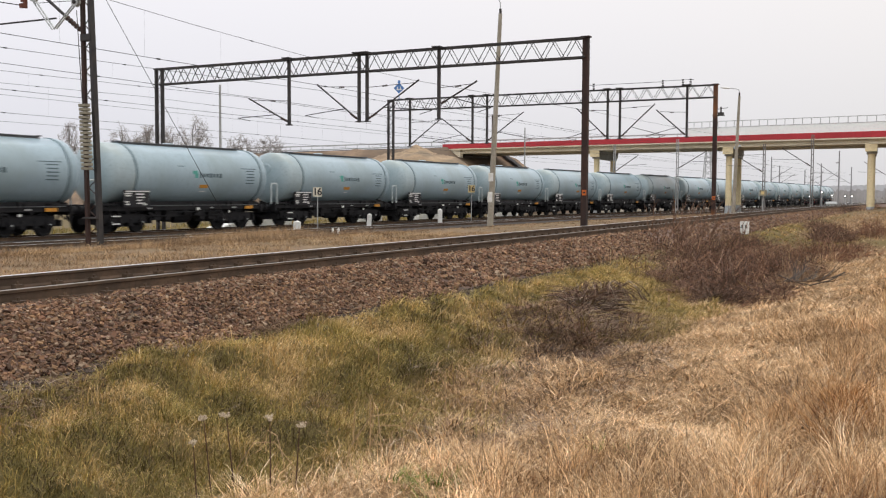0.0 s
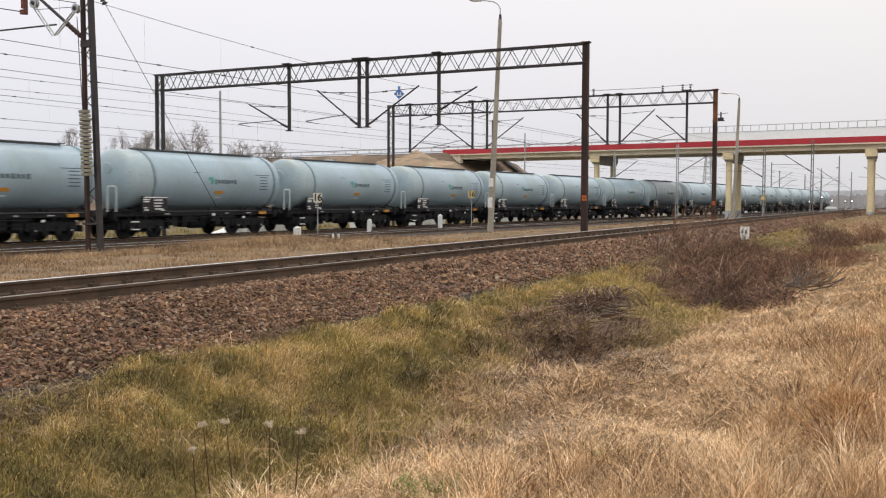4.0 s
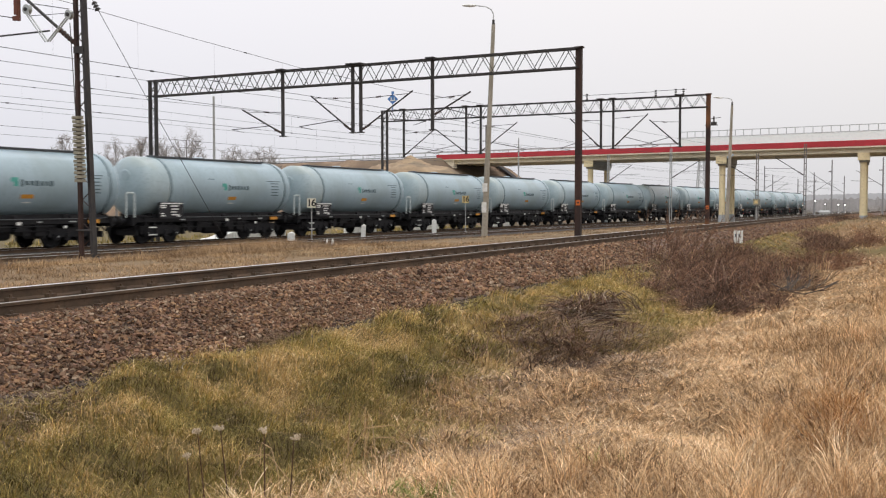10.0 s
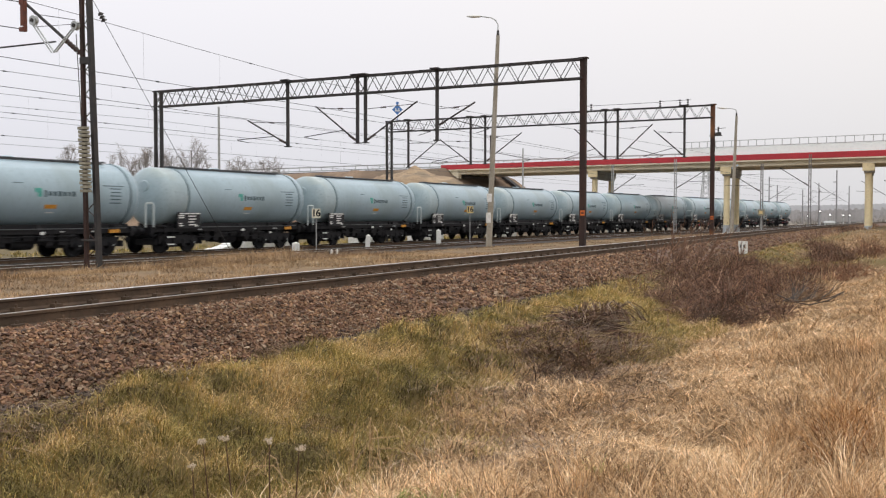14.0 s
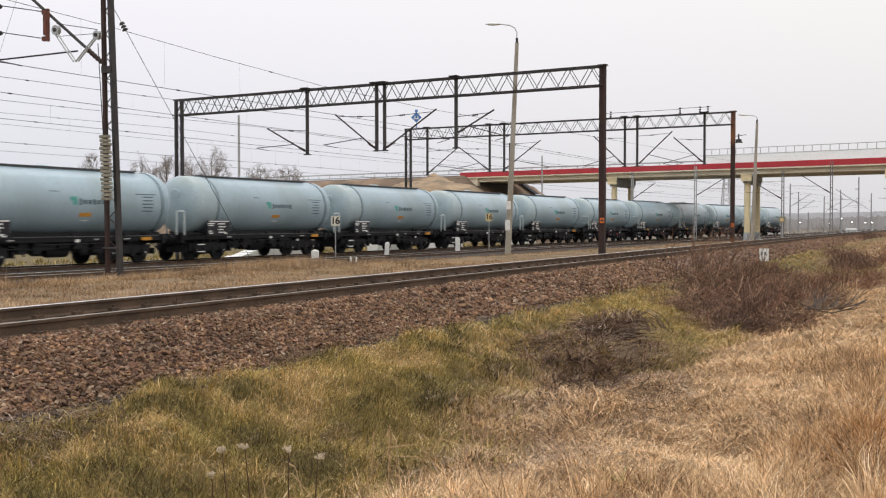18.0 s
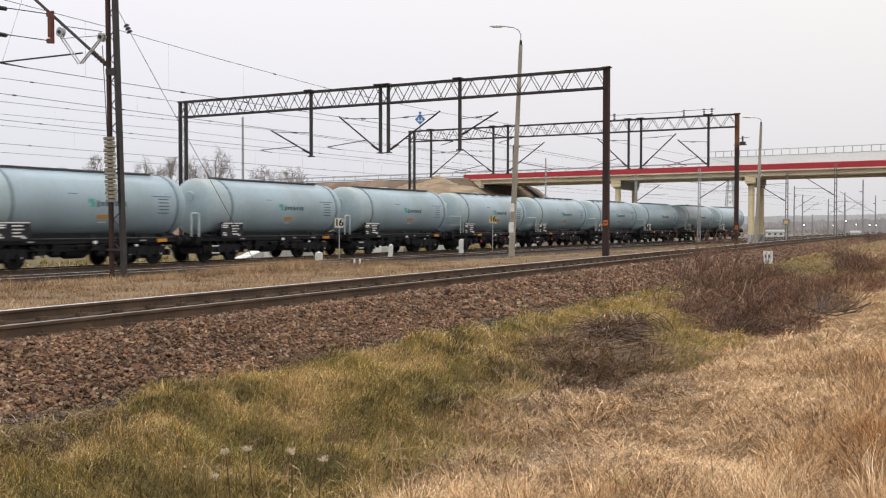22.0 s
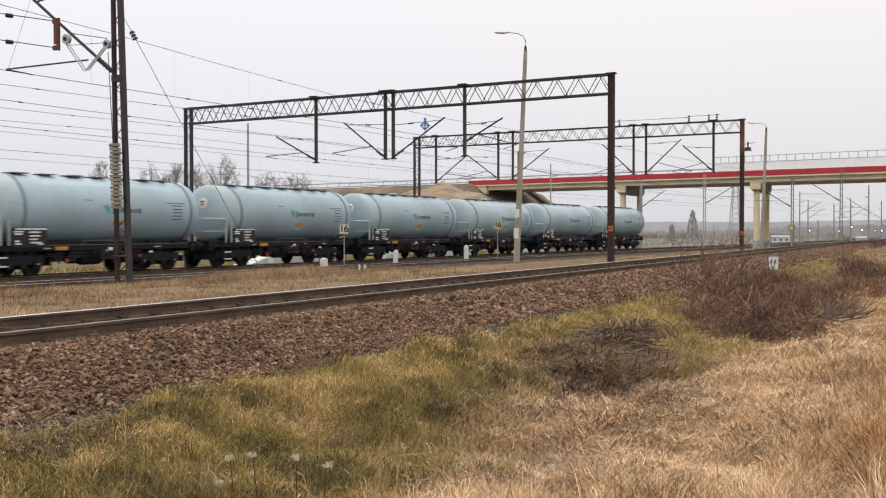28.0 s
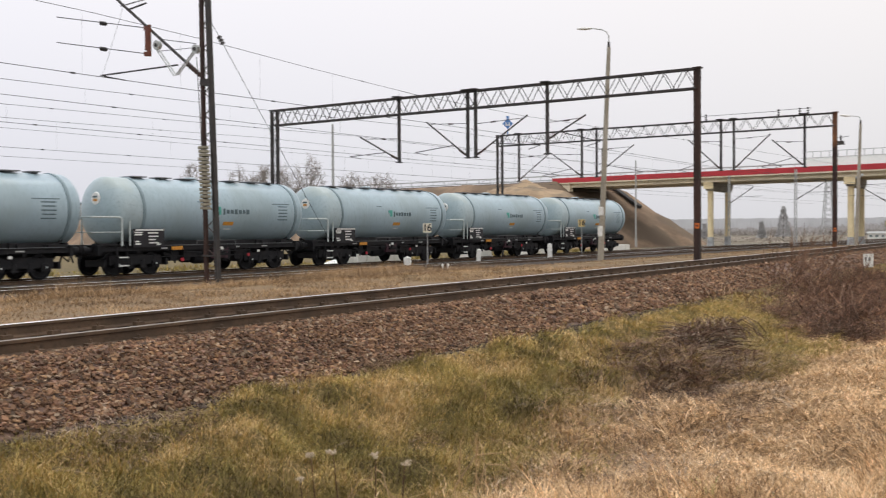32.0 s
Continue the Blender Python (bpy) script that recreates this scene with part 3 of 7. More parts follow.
gy = lines_of((-3500, -500, 500), (-500, -100, 80), (-100, -5, 12), (-5, 3, 0.6), (3, 20, 0.09), (20, 36, 0.3), (36, 110, 1.0), (110, 330, 6), (330, 800, 50), (800, 4600, 400))
X, Y = np.meshgrid(gx, gy, indexing="ij")
Z = height(X, Y)
nx, ny = X.shape
i, j = np.meshgrid(np.arange(nx - 1), np.arange(ny - 1), indexing="ij")
quads = np.stack([i * ny + j, (i + 1) * ny + j, (i + 1) * ny + j + 1, i * ny + j + 1], -1).reshape(-1, 4)
me = fast_mesh("ground", np.stack([X, Y, Z], -1).reshape(-1, 3), quads, M_GROUND)
me.shade_smooth()
mark = me.attributes.new("dryness", "FLOAT", "POINT")
mark.data.foreach_set("value", dryness(X, Y).astype(np.float32).ravel())
far_mark = me.attributes.new("farland", "FLOAT", "POINT")
far_mark.data.foreach_set("value", np.maximum(np.clip((np.hypot(X, Y) - 85) / 40, 0, 1), 0.3 * (X - branch(np.clip(Y, -40, 330)) < -2.4)).astype(np.float32).ravel())
ground = tagged(new("ground", me), "uneven ground with green turf bank, ditch and dry straw", "ground", kind="structure")


# ---- tracks ----
RAIL = [(-0.07, -0.16), (0.07, -0.16), (0.07, -0.148), (0.012, -0.125), (0.009, -0.045), (0.035, -0.034), (0.035, -0.004), (-0.035, -0.004), (-0.035, -0.034), (-0.009, -0.045), (-0.012, -0.125), (-0.07, -0.148)]
HEAD = [(-0.034, -0.0035), (0.034, -0.0035), (0.030, 0.0), (-0.030, 0.0)]


def railway(label, line, top, bed, tops, ends, bed_mat, step=0.62):
    """line(s) gives the centre's x; bed is the ballast's profile; tops are the materials of the two heads."""
    lo, hi, fine = ends
    track = thing("railway_track", label, "railway track", group="railway tracks")
    ss = list(np.arange(lo, hi, 3.0))
    centre = [(float(line(s)), float(s), top) for s in ss]
    part("ballast_bed", Shape().sweep(bed, [(x, y, 0) for x, y, z in centre]), bed_mat, track, "crushed stone ballast bed")
    for off, head in zip((-0.7525, 0.7525), tops):
        rail = part("rail", Shape().sweep([(a + off, b) for a, b in RAIL], centre), M_RAILSIDE, track, "rust-brown steel rail")
        part("rail_head", Shape().sweep([(a + off, b) for a, b in HEAD], centre), head, rail, "worn running surface")
    wood = Shape().box((0, 0, 0), (2.5, 0.24, 0.15)).mesh("sleeper", M_SLEEPER)
    k = 0
    s = fine[0]
    while s < fine[1]:
        ang = math.degrees(math.atan2(float(line(s + 0.5)) - float(line(s - 0.5)), 1.0))
        part("sleeper", wood, None, track, at=pose(float(line(s)), s, top - 0.235, 0, 0, -ang))
        s += step
    clips = Shape()
    s = fine[0]
    while s < fine[1]:
        for off in (-0.7525, 0.7525):
            for d in (-0.11, 0.11):
                clips.box((float(line(s)) + off + d, s, top - 0.135), (0.09, 0.12, 0.05))
                clips.tube((float(line(s)) + off + d, s, top - 0.12), (float(line(s)) + off + d, s, top - 0.075), 0.018, seg=6)
        s += step
    tagged(part("rail_fastenings", clips, M_RAILSIDE, track, "rusty clips and bolts"), kind="stuff")
    return track


near_track = railway("single railway track on brown ballast with rusty rails", branch, 0.73,
                     [(-2.35, -0.2), (2.35, -0.2), (2.35, 0.12), (2.1, 0.24), (1.35, 0.575), (0.9, 0.572), (0.83, 0.572), (0.62, 0.53), (-1.3, 0.55), (-2.3, 0.14)],
                     (M_RAILTOP, M_DULLTOP), (-40, 330, (2, 90)), M_BALLAST)
for d, lab in ((28.8, "main line track on grey-brown ballast before the train"), (33.8, "main line track on which the tank train runs")):
    railway(lab, lambda s, d=d: -d + bend(s), 0.0, [(-2.6, -0.6), (2.6, -0.6), (2.6, -0.42), (1.7, -0.135), (-1.7, -0.135), (-2.6, -0.42)],
            (M_RAILTOP, M_RAILTOP), (-40, 330, (10, 100)), M_BALLASTFAR)

# stones on the shoulder that faces the ditch
for lo, hi, count, size in ((4.0, 14, 30000, 0.040), (14, 30, 14500, 0.062), (30, 90, 8500, 0.075), (90, 150, 3000, 0.11)):
    s = rng.uniform(lo, hi, count)
    v = rng.uniform(0.80, 2.7, count) + 0.06 * wobble(s, s * 0.3, 0.8)
    z = np.interp(v, [0.8, 1.2, 1.35, 2.1, 2.35, 2.6], [0.555, 0.565, 0.57, 0.24, 0.16, 0.14]) + rng.uniform(-0.02, 0.035, count)
    keep = v < 2.42 + 0.2 * wobble(s, v, 0.7) + rng.normal(0, 0.06, count)
    pts = np.c_[branch(s) + v, s, z][keep]
    tagged(part("ballast_stones", stones("ballast_stones", pts, rng.uniform(0.6, 1.4, len(pts)) * size, M_STONES, (1.35, 1.0, 0.58), 0.5), None, near_track, "sharp brown and grey stones"), kind="stuff")

# the nearest stones, each by itself
single = [stones("stone", np.zeros((1, 3)), np.array([0.056]), M_SINGLE, (1.35, 1.0, 0.62), 0.4) for k in range(8)]
pick = random.Random(77)
for k in range(300):
    s = pick.uniform(5.2, 9.0)
    v = pick.uniform(1.0, 2.25)
    z = float(np.interp(v, [0.8, 1.2, 1.35, 2.1, 2.35], [0.555, 0.565, 0.57, 0.24, 0.16])) + pick.uniform(0.005, 0.03)
    part("stone", single[k % 8], None, near_track, at=pose(float(branch(s)) + v, s, z, pick.uniform(-20, 20), pick.uniform(0, 40), pick.uniform(0, 360)))

# ---- the train ----
WAGON = 12.215
TRAIN_S0 = -0.886
TRAIN_ROWS = [(0, 0.38), (3, 17.87), (6, 35.48), (9, 53.07), (14, 82.52), (19, 112.24), (23, 136.02), (25, 148.1), (28, 166.17), (30, 177.97), (32, 189.4)]


def wagon(kind):
    w = thing("tank_wagon", "pale blue-green tank wagon with black underframe, rolling on rails" if kind == "walk" else "pale blue-green tank wagon with short roof plates, rolling on rails", "tank wagon", group="tank wagons of the train")
    R, zc = 1.37, 2.60
    front, ring, grip = (-4.3, -3.2, -5.43) if kind == "walk" else (-4.3, -3.42, -4.45)
    dome = [(math.sin(a) * 0.5, math.cos(a) * R) for a in np.linspace(0, math.pi / 2, 9)]
    prof = [(ring, 0), (ring, R), (5.72, R)] + [(5.72 + a, r) for a, r in dome]
    tank = part("tank", Shape().lathe(prof[1:], "Y", 40, (0, 0, zc)), M_TANK, w, smooth=True)
    part("tank_end", Shape().lathe([(front - a, r) for a, r in dome[::-1]] + [(front, R), (ring, R)], "Y", 40, (0, 0, zc)), M_TANKEND, tank, "paler front end of the tank", smooth=True)
    for y in (ring, 5.36):
        part("strap", Shape().lathe([(y - 0.06, R - 0.01), (y - 0.06, R + 0.03), (y + 0.06, R + 0.03), (y + 0.06, R - 0.01), (y - 0.06, R - 0.01)], "Y", 40, (0, 0, zc)), M_STRAP, tank, "darker steel strap round the tank", smooth=True)
    # marks on the near side of the shell
    def on_shell(y, z, width, tall, mat, name, parent=tank, out=0.006):
        sh = Shape()
        a0, n = math.asin(max(-0.999, min(0.999, (z - zc) / R))), 3
        da = tall / R
        for k in range(n):
            p, q = a0 - da / 2 + da * k / n, a0 - da / 2 + da * (k + 1) / n
            c = [(math.cos(a) * (R + out), zc + math.sin(a) * (R + out)) for a in (p, q)]
            i = [(math.cos(a) * (R - 0.01), zc + math.sin(a) * (R - 0.01)) for a in (p, q)]
            sh.add([(c[0][0], y - width / 2, c[0][1]), (c[0][0], y + width / 2, c[0][1]), (c[1][0], y + width / 2, c[1][1]), (c[1][0], y - width / 2, c[1][1]),
                    (i[0][0], y - width / 2, i[0][1]), (i[0][0], y + width / 2, i[0][1]), (i[1][0], y + width / 2, i[1][1]), (i[1][0], y - width / 2, i[1][1])],
                   [(0, 1, 2, 3), (4, 7, 6, 5), (0, 4, 5, 1), (3, 2, 6, 7), (0, 3, 7, 4), (1, 5, 6, 2)])
        return part(name, sh, mat, parent)
    on_shell(0.58, 2.64, 0.20, 0.34, M_TEAL, "emblem")
    on_shell(0.42, 2.72, 0.14, 0.16, M_TEAL, "emblem")
    for k, (dy, wd, tl) in enumerate(((0.86, 0.12, 0.27), (1.08, 0.17, 0.17), (1.32, 0.18, 0.17), (1.56, 0.17, 0.21), (1.80, 0.18, 0.17), (2.03, 0.14, 0.17), (2.26, 0.18, 0.21))):
        on_shell(dy, 2.60, wd, tl, M_DARKMARK, "lettering_bar")
    on_shell(1.16, 2.08, 0.60, 0.17, M_ORANGE, "hazard_panel")
    on_shell(1.2, 1.84, 0.42, 0.05, M_WHITE, "lettering_bar")
    on_shell(4.42, 2.98, 1.15, 0.035, M_DARKMARK, "lettering_bar")
    for k in range(5):
        on_shell(4.5, 2.86 - 0.15 * k, 0.62 - 0.05 * (k % 2), 0.045, M_DARKMARK, "lettering_bar")
    on_shell(-0.4, 3.0, 0.45, 0.03, M_DARKMARK, "lettering_bar")
    # end plate on the dome
    part("end_plate", Shape().lathe([(-0.03, 0), (-0.03, 0.24), (0.02, 0.27), (0.02, 0)], "Y", 20, (0.10, front - 0.475, 3.08)), M_WHITE if kind == "plates" else M_TANKEND, tank, "round end plate", smooth=True)
    if kind == "plates":
        for dx, dz, wd, tl in ((0.10, 3.15, 0.30, 0.07), (0.10, 3.02, 0.24, 0.10)):
            part("lettering_bar", Shape().box((dx, front - 0.512, dz), (wd, 0.008, tl)), M_DARKMARK if dz > 3.1 else M_ORANGE, tank)
    # roof
    if kind == "walk":
        sh = Shape().box((0.16, 0.75, zc + R + 0.045), (0.46, 8.1, 0.03)).box((0.30, 0.75, zc + R - 0.005), (0.05, 8.0, 0.09)).box((0.02, 0.75, zc + R + 0.0), (0.05, 8.0, 0.08))
        for y in (-3.25, 4.75):
            sh.box((0.16, y, zc + R + 0.06), (0.50, 0.12, 0.05))
        part("roof_walkway", sh, M_WALKWAY, w, "dark steel roof walkway")
    else:
        for y in (-2.9, -1.6, -0.3, 1.0, 2.3, 3.6, 4.6):
            part("roof_plate", Shape().box((0.15, y, zc + R + 0.035), (0.62, 0.72 if y < 4 else 0.4, 0.04)).box((0.15, y, zc + R + 0.0), (0.4, 0.3, 0.06)), M_WALKWAY, w, "dark roof saddle plate")
    part("manhole", Shape().lathe([(zc + R - 0.05, 0), (zc + R - 0.05, 0.3), (zc + R + 0.09, 0.3), (zc + R + 0.13, 0.22), (zc + R + 0.13, 0)], "Z", 20, (-0.1, 0.2, 0)), M_TANK, w, "domed manhole lid", smooth=True)
    # underframe
    fr = Shape()
    for x in (-1.18, 1.18):
        fr.box((x, 0, 1.07), (0.07, 11.1, 0.13)).box((x, 0, 1.145), (0.13, 11.1, 0.02)).box((x, 0, 0.995), (0.13, 11.1, 0.02))
    for y in (-5.5, -3.6, -1.2, 1.2, 3.6, 5.5):
        fr.box((0, y, 1.0), (2.4, 0.16, 0.24))
    for y in (-3.6, 3.6):
        for k in range(5):
            a = -0.95 + 0.475 * k
            fr.box((1.3 * math.sin(a) * 0.9, y, 1.22), (0.12, 0.9, 0.3))
        fr.box((0, y, 1.2), (2.3, 0.5, 0.22))
    for y in (-5.0, 5.0):
        fr.box((0.9, y, 1.24), (0.5, 0.8, 0.12))
    part("underframe", fr, M_BLACK, w, "black steel underframe")
    for x in (-0.75, 0.75):
        part("cradle_beam", Shape().box((x, 0.6, 1.26), (0.12, 9.4, 0.22)), M_BLACK, w)
    part("centre_sill", Shape().box((0, 0, 0.92), (0.5, 11.0, 0.34)), M_BLACK, w)
    part("brake_gear", Shape().box((0.3, 1.6, 0.72), (0.9, 0.5, 0.3)).box((-0.5, -1.2, 0.7), (0.7, 1.4, 0.35)).box((0.9, 2.05, 0.72), (0.35, 0.35, 0.4)).bar((0.9, 1.9, 0.75), (0.6, 2.6, 0.45), 0.1).box((0.5, -1.5, 0.75), (0.9, 0.4, 0.4)).box((0, 0.1, 0.8), (0.3, 3.4, 0.12)).box((1.0, -0.9, 0.80), (0.3, 0.7, 0.26)).box((1.08, 0.2, 0.84), (0.16, 0.5, 0.2)).box((1.0, 1.2, 0.82), (0.24, 0.45, 0.22)).bar((1.1, -2.3, 0.86), (0.9, -0.9, 0.6), 0.08).bar((1.1, 2.4, 0.84), (0.8, 1.2, 0.55), 0.07), M_BLACK, w)
    for y in (-3.6, 3.6):
        bg = part("bogie", Shape().box((0.98, y, 0.62), (0.14, 2.55, 0.36)).box((-0.98, y, 0.60), (0.12, 2.5, 0.30)).box((0.6, y - 0.35, 0.42), (1.0, 0.1, 0.3)).box((0.6, y + 0.35, 0.42), (1.0, 0.1, 0.3)).box((0, y, 0.62), (2.0, 0.45, 0.26))
                  .box((0.98, y, 0.74), (0.16, 0.75, 0.2)).box((-0.98, y, 0.74), (0.16, 0.75, 0.2)), M_BLACK, w, "black two-axle bogie")
        for dy in (-0.9, 0.9):
            for x in (-0.75, 0.75):
                wl_ = Shape().lathe([(-0.07, 0), (-0.07, 0.46), (-0.04, 0.465), (-0.035, 0.485), (-0.065, 0.49), (0.06, 0.455), (0.065, 0.40), (0.02, 0.37), (0.02, 0.16), (0.08, 0.14), (0.08, 0)], "X", 24, (x, y + dy, 0.46))
                part("wheel", wl_, M_BLACK, bg, smooth=True)
            for x in (-0.98, 0.98):
                part("axle_box", Shape().box((x * 1.06, y + dy, 0.46), (0.16, 0.30, 0.28)).tube((x * 1.1, y + dy, 0.46), (x * 1.2, y + dy, 0.46), 0.09, seg=12).tube((x, y + dy, 0.6), (x, y + dy, 0.82), 0.09, seg=10), M_BLACK, bg)
            part("axle", Shape().tube((-0.85, y + dy, 0.46), (0.85, y + dy, 0.46), 0.08, seg=10), M_BLACK, bg)
    for y in (-1, 1):
        for x in (-0.875, 0.875):
            part("buffer", Shape().lathe([(0, 0), (0, 0.11), (0.32, 0.11), (0.34, 0.16), (0.56, 0.16), (0.58, 0.23), (0.62, 0.23), (0.63, 0)] if y > 0 else [(-0.63, 0), (-0.62, 0.23), (-0.58, 0.23), (-0.56, 0.16), (-0.34, 0.16), (-0.32, 0.11), (0, 0.11), (0, 0)], "Y", 16, (x, y * 5.45, 1.04)), M_BLACK, w, smooth=True)
        part("headstock", Shape().box((0, y * 5.5, 1.02), (2.55, 0.14, 0.36)), M_BLACK, w)
        part("coupling", Shape().bar((0, y * 5.5, 1.0), (0, y * 6.0, 0.92), 0.09).bar((0.05, y * 5.95, 0.95), (0.05, y * 5.8, 0.55), 0.05), M_BLACK, w)
    # the end platform with its railing, and steps
    part("end_platform", Shape().box((0, -5.35, 1.22), (2.5, 0.55, 0.05)).box((0.95, -4.75, 1.24), (0.6, 0.9, 0.04)), M_BLACK, w)
    if kind == "walk":
        for x in (-1.28, 1.28):
            part("handrail", Shape().line([(x, grip, 1.2), (x, grip, 2.2), (x, grip - 0.06, 2.28), (x, -5.86, 2.28), (x, -5.92, 2.2), (x, -5.92, 1.2)], 0.042), M_RAILING, w, "pale grey tubular handrail")
    else:
        part("handrail", Shape().line([(1.28, grip, 1.2), (1.28, grip, 2.26), (1.24, grip - 0.08, 2.33), (1.2, -5.8, 2.33), (-1.2, -5.8, 2.33), (-1.24, grip - 0.08, 2.33), (-1.28, grip, 2.26), (-1.28, grip, 1.2)], 0.04), M_RAILING, w, "pale grey tubular handrail")
        part("knee_rail", Shape().line([(1.26, grip, 1.74), (1.2, -5.8, 1.74), (-1.2, -5.8, 1.74)], 0.02), M_RAILING, w, "pale grey tubular handrail")
        for x in (-1.2,):
            part("rail_post", Shape().tube((x, -5.8, 1.2), (x, -5.8, 2.33), 0.025, seg=8), M_RAILING, w, "pale grey rail post")
        part("grab_post", Shape().line([(1.28, grip + 0.37, 1.2), (1.28, grip + 0.37, 2.22), (1.2, grip + 0.27, 2.3)], 0.034), M_RAILING, w, "pale grey grab post")
    st = Shape()
    for z in (0.42, 0.75):
        st.box((1.34, -4.5, z), (0.2, 0.5, 0.04))
    st.bar((1.40, -4.74, 0.4), (1.30, -4.74, 1.2), 0.04).bar((1.40, -4.26, 0.4), (1.30, -4.26, 1.2), 0.04)
    steps = part("steps", st, M_BLACK, w)
    for z in (0.42, 0.75):
        part("step_edge", Shape().box((1.446, -4.5, z), (0.012, 0.46, 0.05)), M_WHITE, steps, "white step edge")
    # data board with unreadable lines
    board = part("data_board", Shape().box((1.33, -3.2, 1.50), (0.04, 1.55, 0.74)).box((1.25, -3.2, 1.2), (0.1, 1.3, 0.06)), M_BOARD, w, "black data board with white lines")
    for y, z, wd in ((-3.15, 1.82, 1.4), (-3.72, 1.72, 0.42), (-3.72, 1.63, 0.36), (-3.0, 1.70, 0.5), (-2.98, 1.56, 0.48), (-3.05, 1.43, 0.36), (-2.95, 1.30, 0.5), (-3.78, 1.36, 0.2), (-3.74, 1.26, 0.26), (-2.72, 1.24, 0.2)):
        part("lettering_bar", Shape().box((1.354, y, z), (0.008, wd, 0.055)), M_WHITE, board)
    lever = 4.45 if kind == "walk" else -1.72
    part("changeover_lever", Shape().box((1.30, lever, 1.06), (0.05, 0.55, 0.14)).bar((1.31, lever - 0.18, 1.05), (1.31, lever + 0.22, 1.12), 0.06), M_ORANGE, w, "orange brake changeover lever")
    if kind == "plates":
        valve = part("valve_box", Shape().box((1.14, 0.75, 0.80), (0.16, 0.85, 0.42)).bar((1.2, 0.30, 1.05), (1.2, 0.48, 0.62), 0.07).bar((1.2, 1.2, 1.05), (1.2, 1.02, 0.62), 0.07), M_PLUM, w, "dark plum outlet valve box")
        part("valve_plate", Shape().box((1.232, 0.72, 0.93), (0.012, 0.30, 0.15)), M_WHITE, valve, "white plate on the valve box")
        part("side_rail", Shape().line([(1.36, -0.7, 1.16), (1.36, -0.7, 1.36), (1.36, 1.5, 1.36), (1.36, 1.5, 1.16)], 0.018), M_WALKWAY, w, "thin grey side rail")
        part("brake_wheel", Shape().lathe([(1.26, 0), (1.26, 0.08), (1.31, 0.08), (1.31, 0)], "X", 14, (0, -1.45, 0.58)), M_RED, w, "red brake release")
        part("brake_wheel", Shape().lathe([(1.26, 0), (1.26, 0.07), (1.31, 0.07), (1.31, 0)], "X", 14, (0, 2.35, 0.70)), M_RED, w, "red brake release")
    part("air_tank", Shape().lathe([(-0.55, 0), (-0.5, 0.2), (-0.4, 0.24), (0.4, 0.24), (0.5, 0.2), (0.55, 0)], "Y", 16, (0.5, -0.4, 0.66)), M_BLACK, w, "black air reservoir", smooth=True)
    part("outlet_pipe", Shape().tube((1.0, 0.75, 1.3), (1.28, 0.75, 0.8), 0.1, seg=12).box((1.2, 0.75, 0.76), (0.3, 0.5, 0.1)).bar((1.15, 0.3, 1.15), (1.25, 1.15, 0.75), 0.05).tube((0, 0.75, 1.2), (1.05, 0.75, 1.05), 0.09, seg=10), M_BLACK, w)
    # pipes and hangers along the side, brake blocks and springs
    part("side_pipe", Shape().line([(1.27, -2.3, 1.19), (1.27, 5.2, 1.19)], 0.014, 6), M_WALKWAY, w, "grey pipe along the frame")
    part("air_tank", Shape().lathe([(-0.6, 0), (-0.55, 0.22), (-0.45, 0.26), (0.45, 0.26), (0.55, 0.22), (0.6, 0)], "Y", 16, (0.72, 0.1, 0.62)), M_BLACK, w, "black air reservoir", smooth=True)
    for y in (-1.75, -1.05, 1.25, 1.85):
        part("hanger", Shape().box((0.95, y, 0.74), (0.3, 0.34, 0.42)).bar((1.15, y - 0.2, 0.95), (0.9, y + 0.25, 0.45), 0.06), M_BLACK, w)
    for y in (-3.6, 3.6):
        for dy in (-0.32, 0.32):
            part("spring_nest", Shape().tube((0.98, y + dy, 0.36), (0.98, y + dy, 0.62), 0.13, seg=10).box((0.98, y + dy, 0.34), (0.3, 0.3, 0.05)), M_BLACK, w)
        for dy in (-1.5, 1.5):
            part("brake_beam", Shape().box((0.5, y + dy, 0.52), (1.2, 0.10, 0.26)), M_BLACK, w)
        part("bolster", Shape().box((0, y, 0.5), (1.6, 1.2, 0.3)), M_BLACK, w)
    for y in (-4.5, -2.7, 2.7, 4.5):
        part("axle_mark", Shape().box((1.19, y, 0.47), (0.012, 0.07, 0.06)), M_GALV, w, "worn pale axle cap")
    for y, z, wd in ((-2.35, 1.07, 0.30), (1.75, 1.07, 0.22), (3.4, 1.07, 0.34)):
        part("lettering_bar", Shape().box((1.246, y, z), (0.008, wd, 0.05)), M_GALV, w)
    part("end_bracket", Shape().bar((0.75, 5.1, 1.2), (0.75, 5.75, 1.75), 0.10, 0.08).bar((-0.75, 5.1, 1.2), (-0.75, 5.75, 1.75), 0.10, 0.08).box((0, 5.55, 1.3), (1.8, 0.12, 0.1)), M_BLACK, w, "black bracket under the tank end")
    part("brake_hose", Shape().line([(0.35, 5.55, 1.0), (0.38, 5.8, 0.75), (0.35, 6.0, 0.62), (0.3, 6.08, 0.8)], 0.03, 6), M_BLACK, w)
    part("valve_cover", Shape().box((1.31, 0.72, 1.02), (0.03, 0.2, 0.12)), M_WHITE, w, "pale valve cover")
    part("lever_plate", Shape().box((1.26, 3.0, 0.86), (0.03, 0.14, 0.10)), M_WHITE, w)
    part("brake_rod", Shape().tube((1.1, -2.4, 0.72), (1.1, 2.4, 0.70), 0.03, seg=6).tube((1.24, -1.2, 0.88), (1.24, 2.5, 0.9), 0.025, seg=6), M_BLACK, w)
    return w


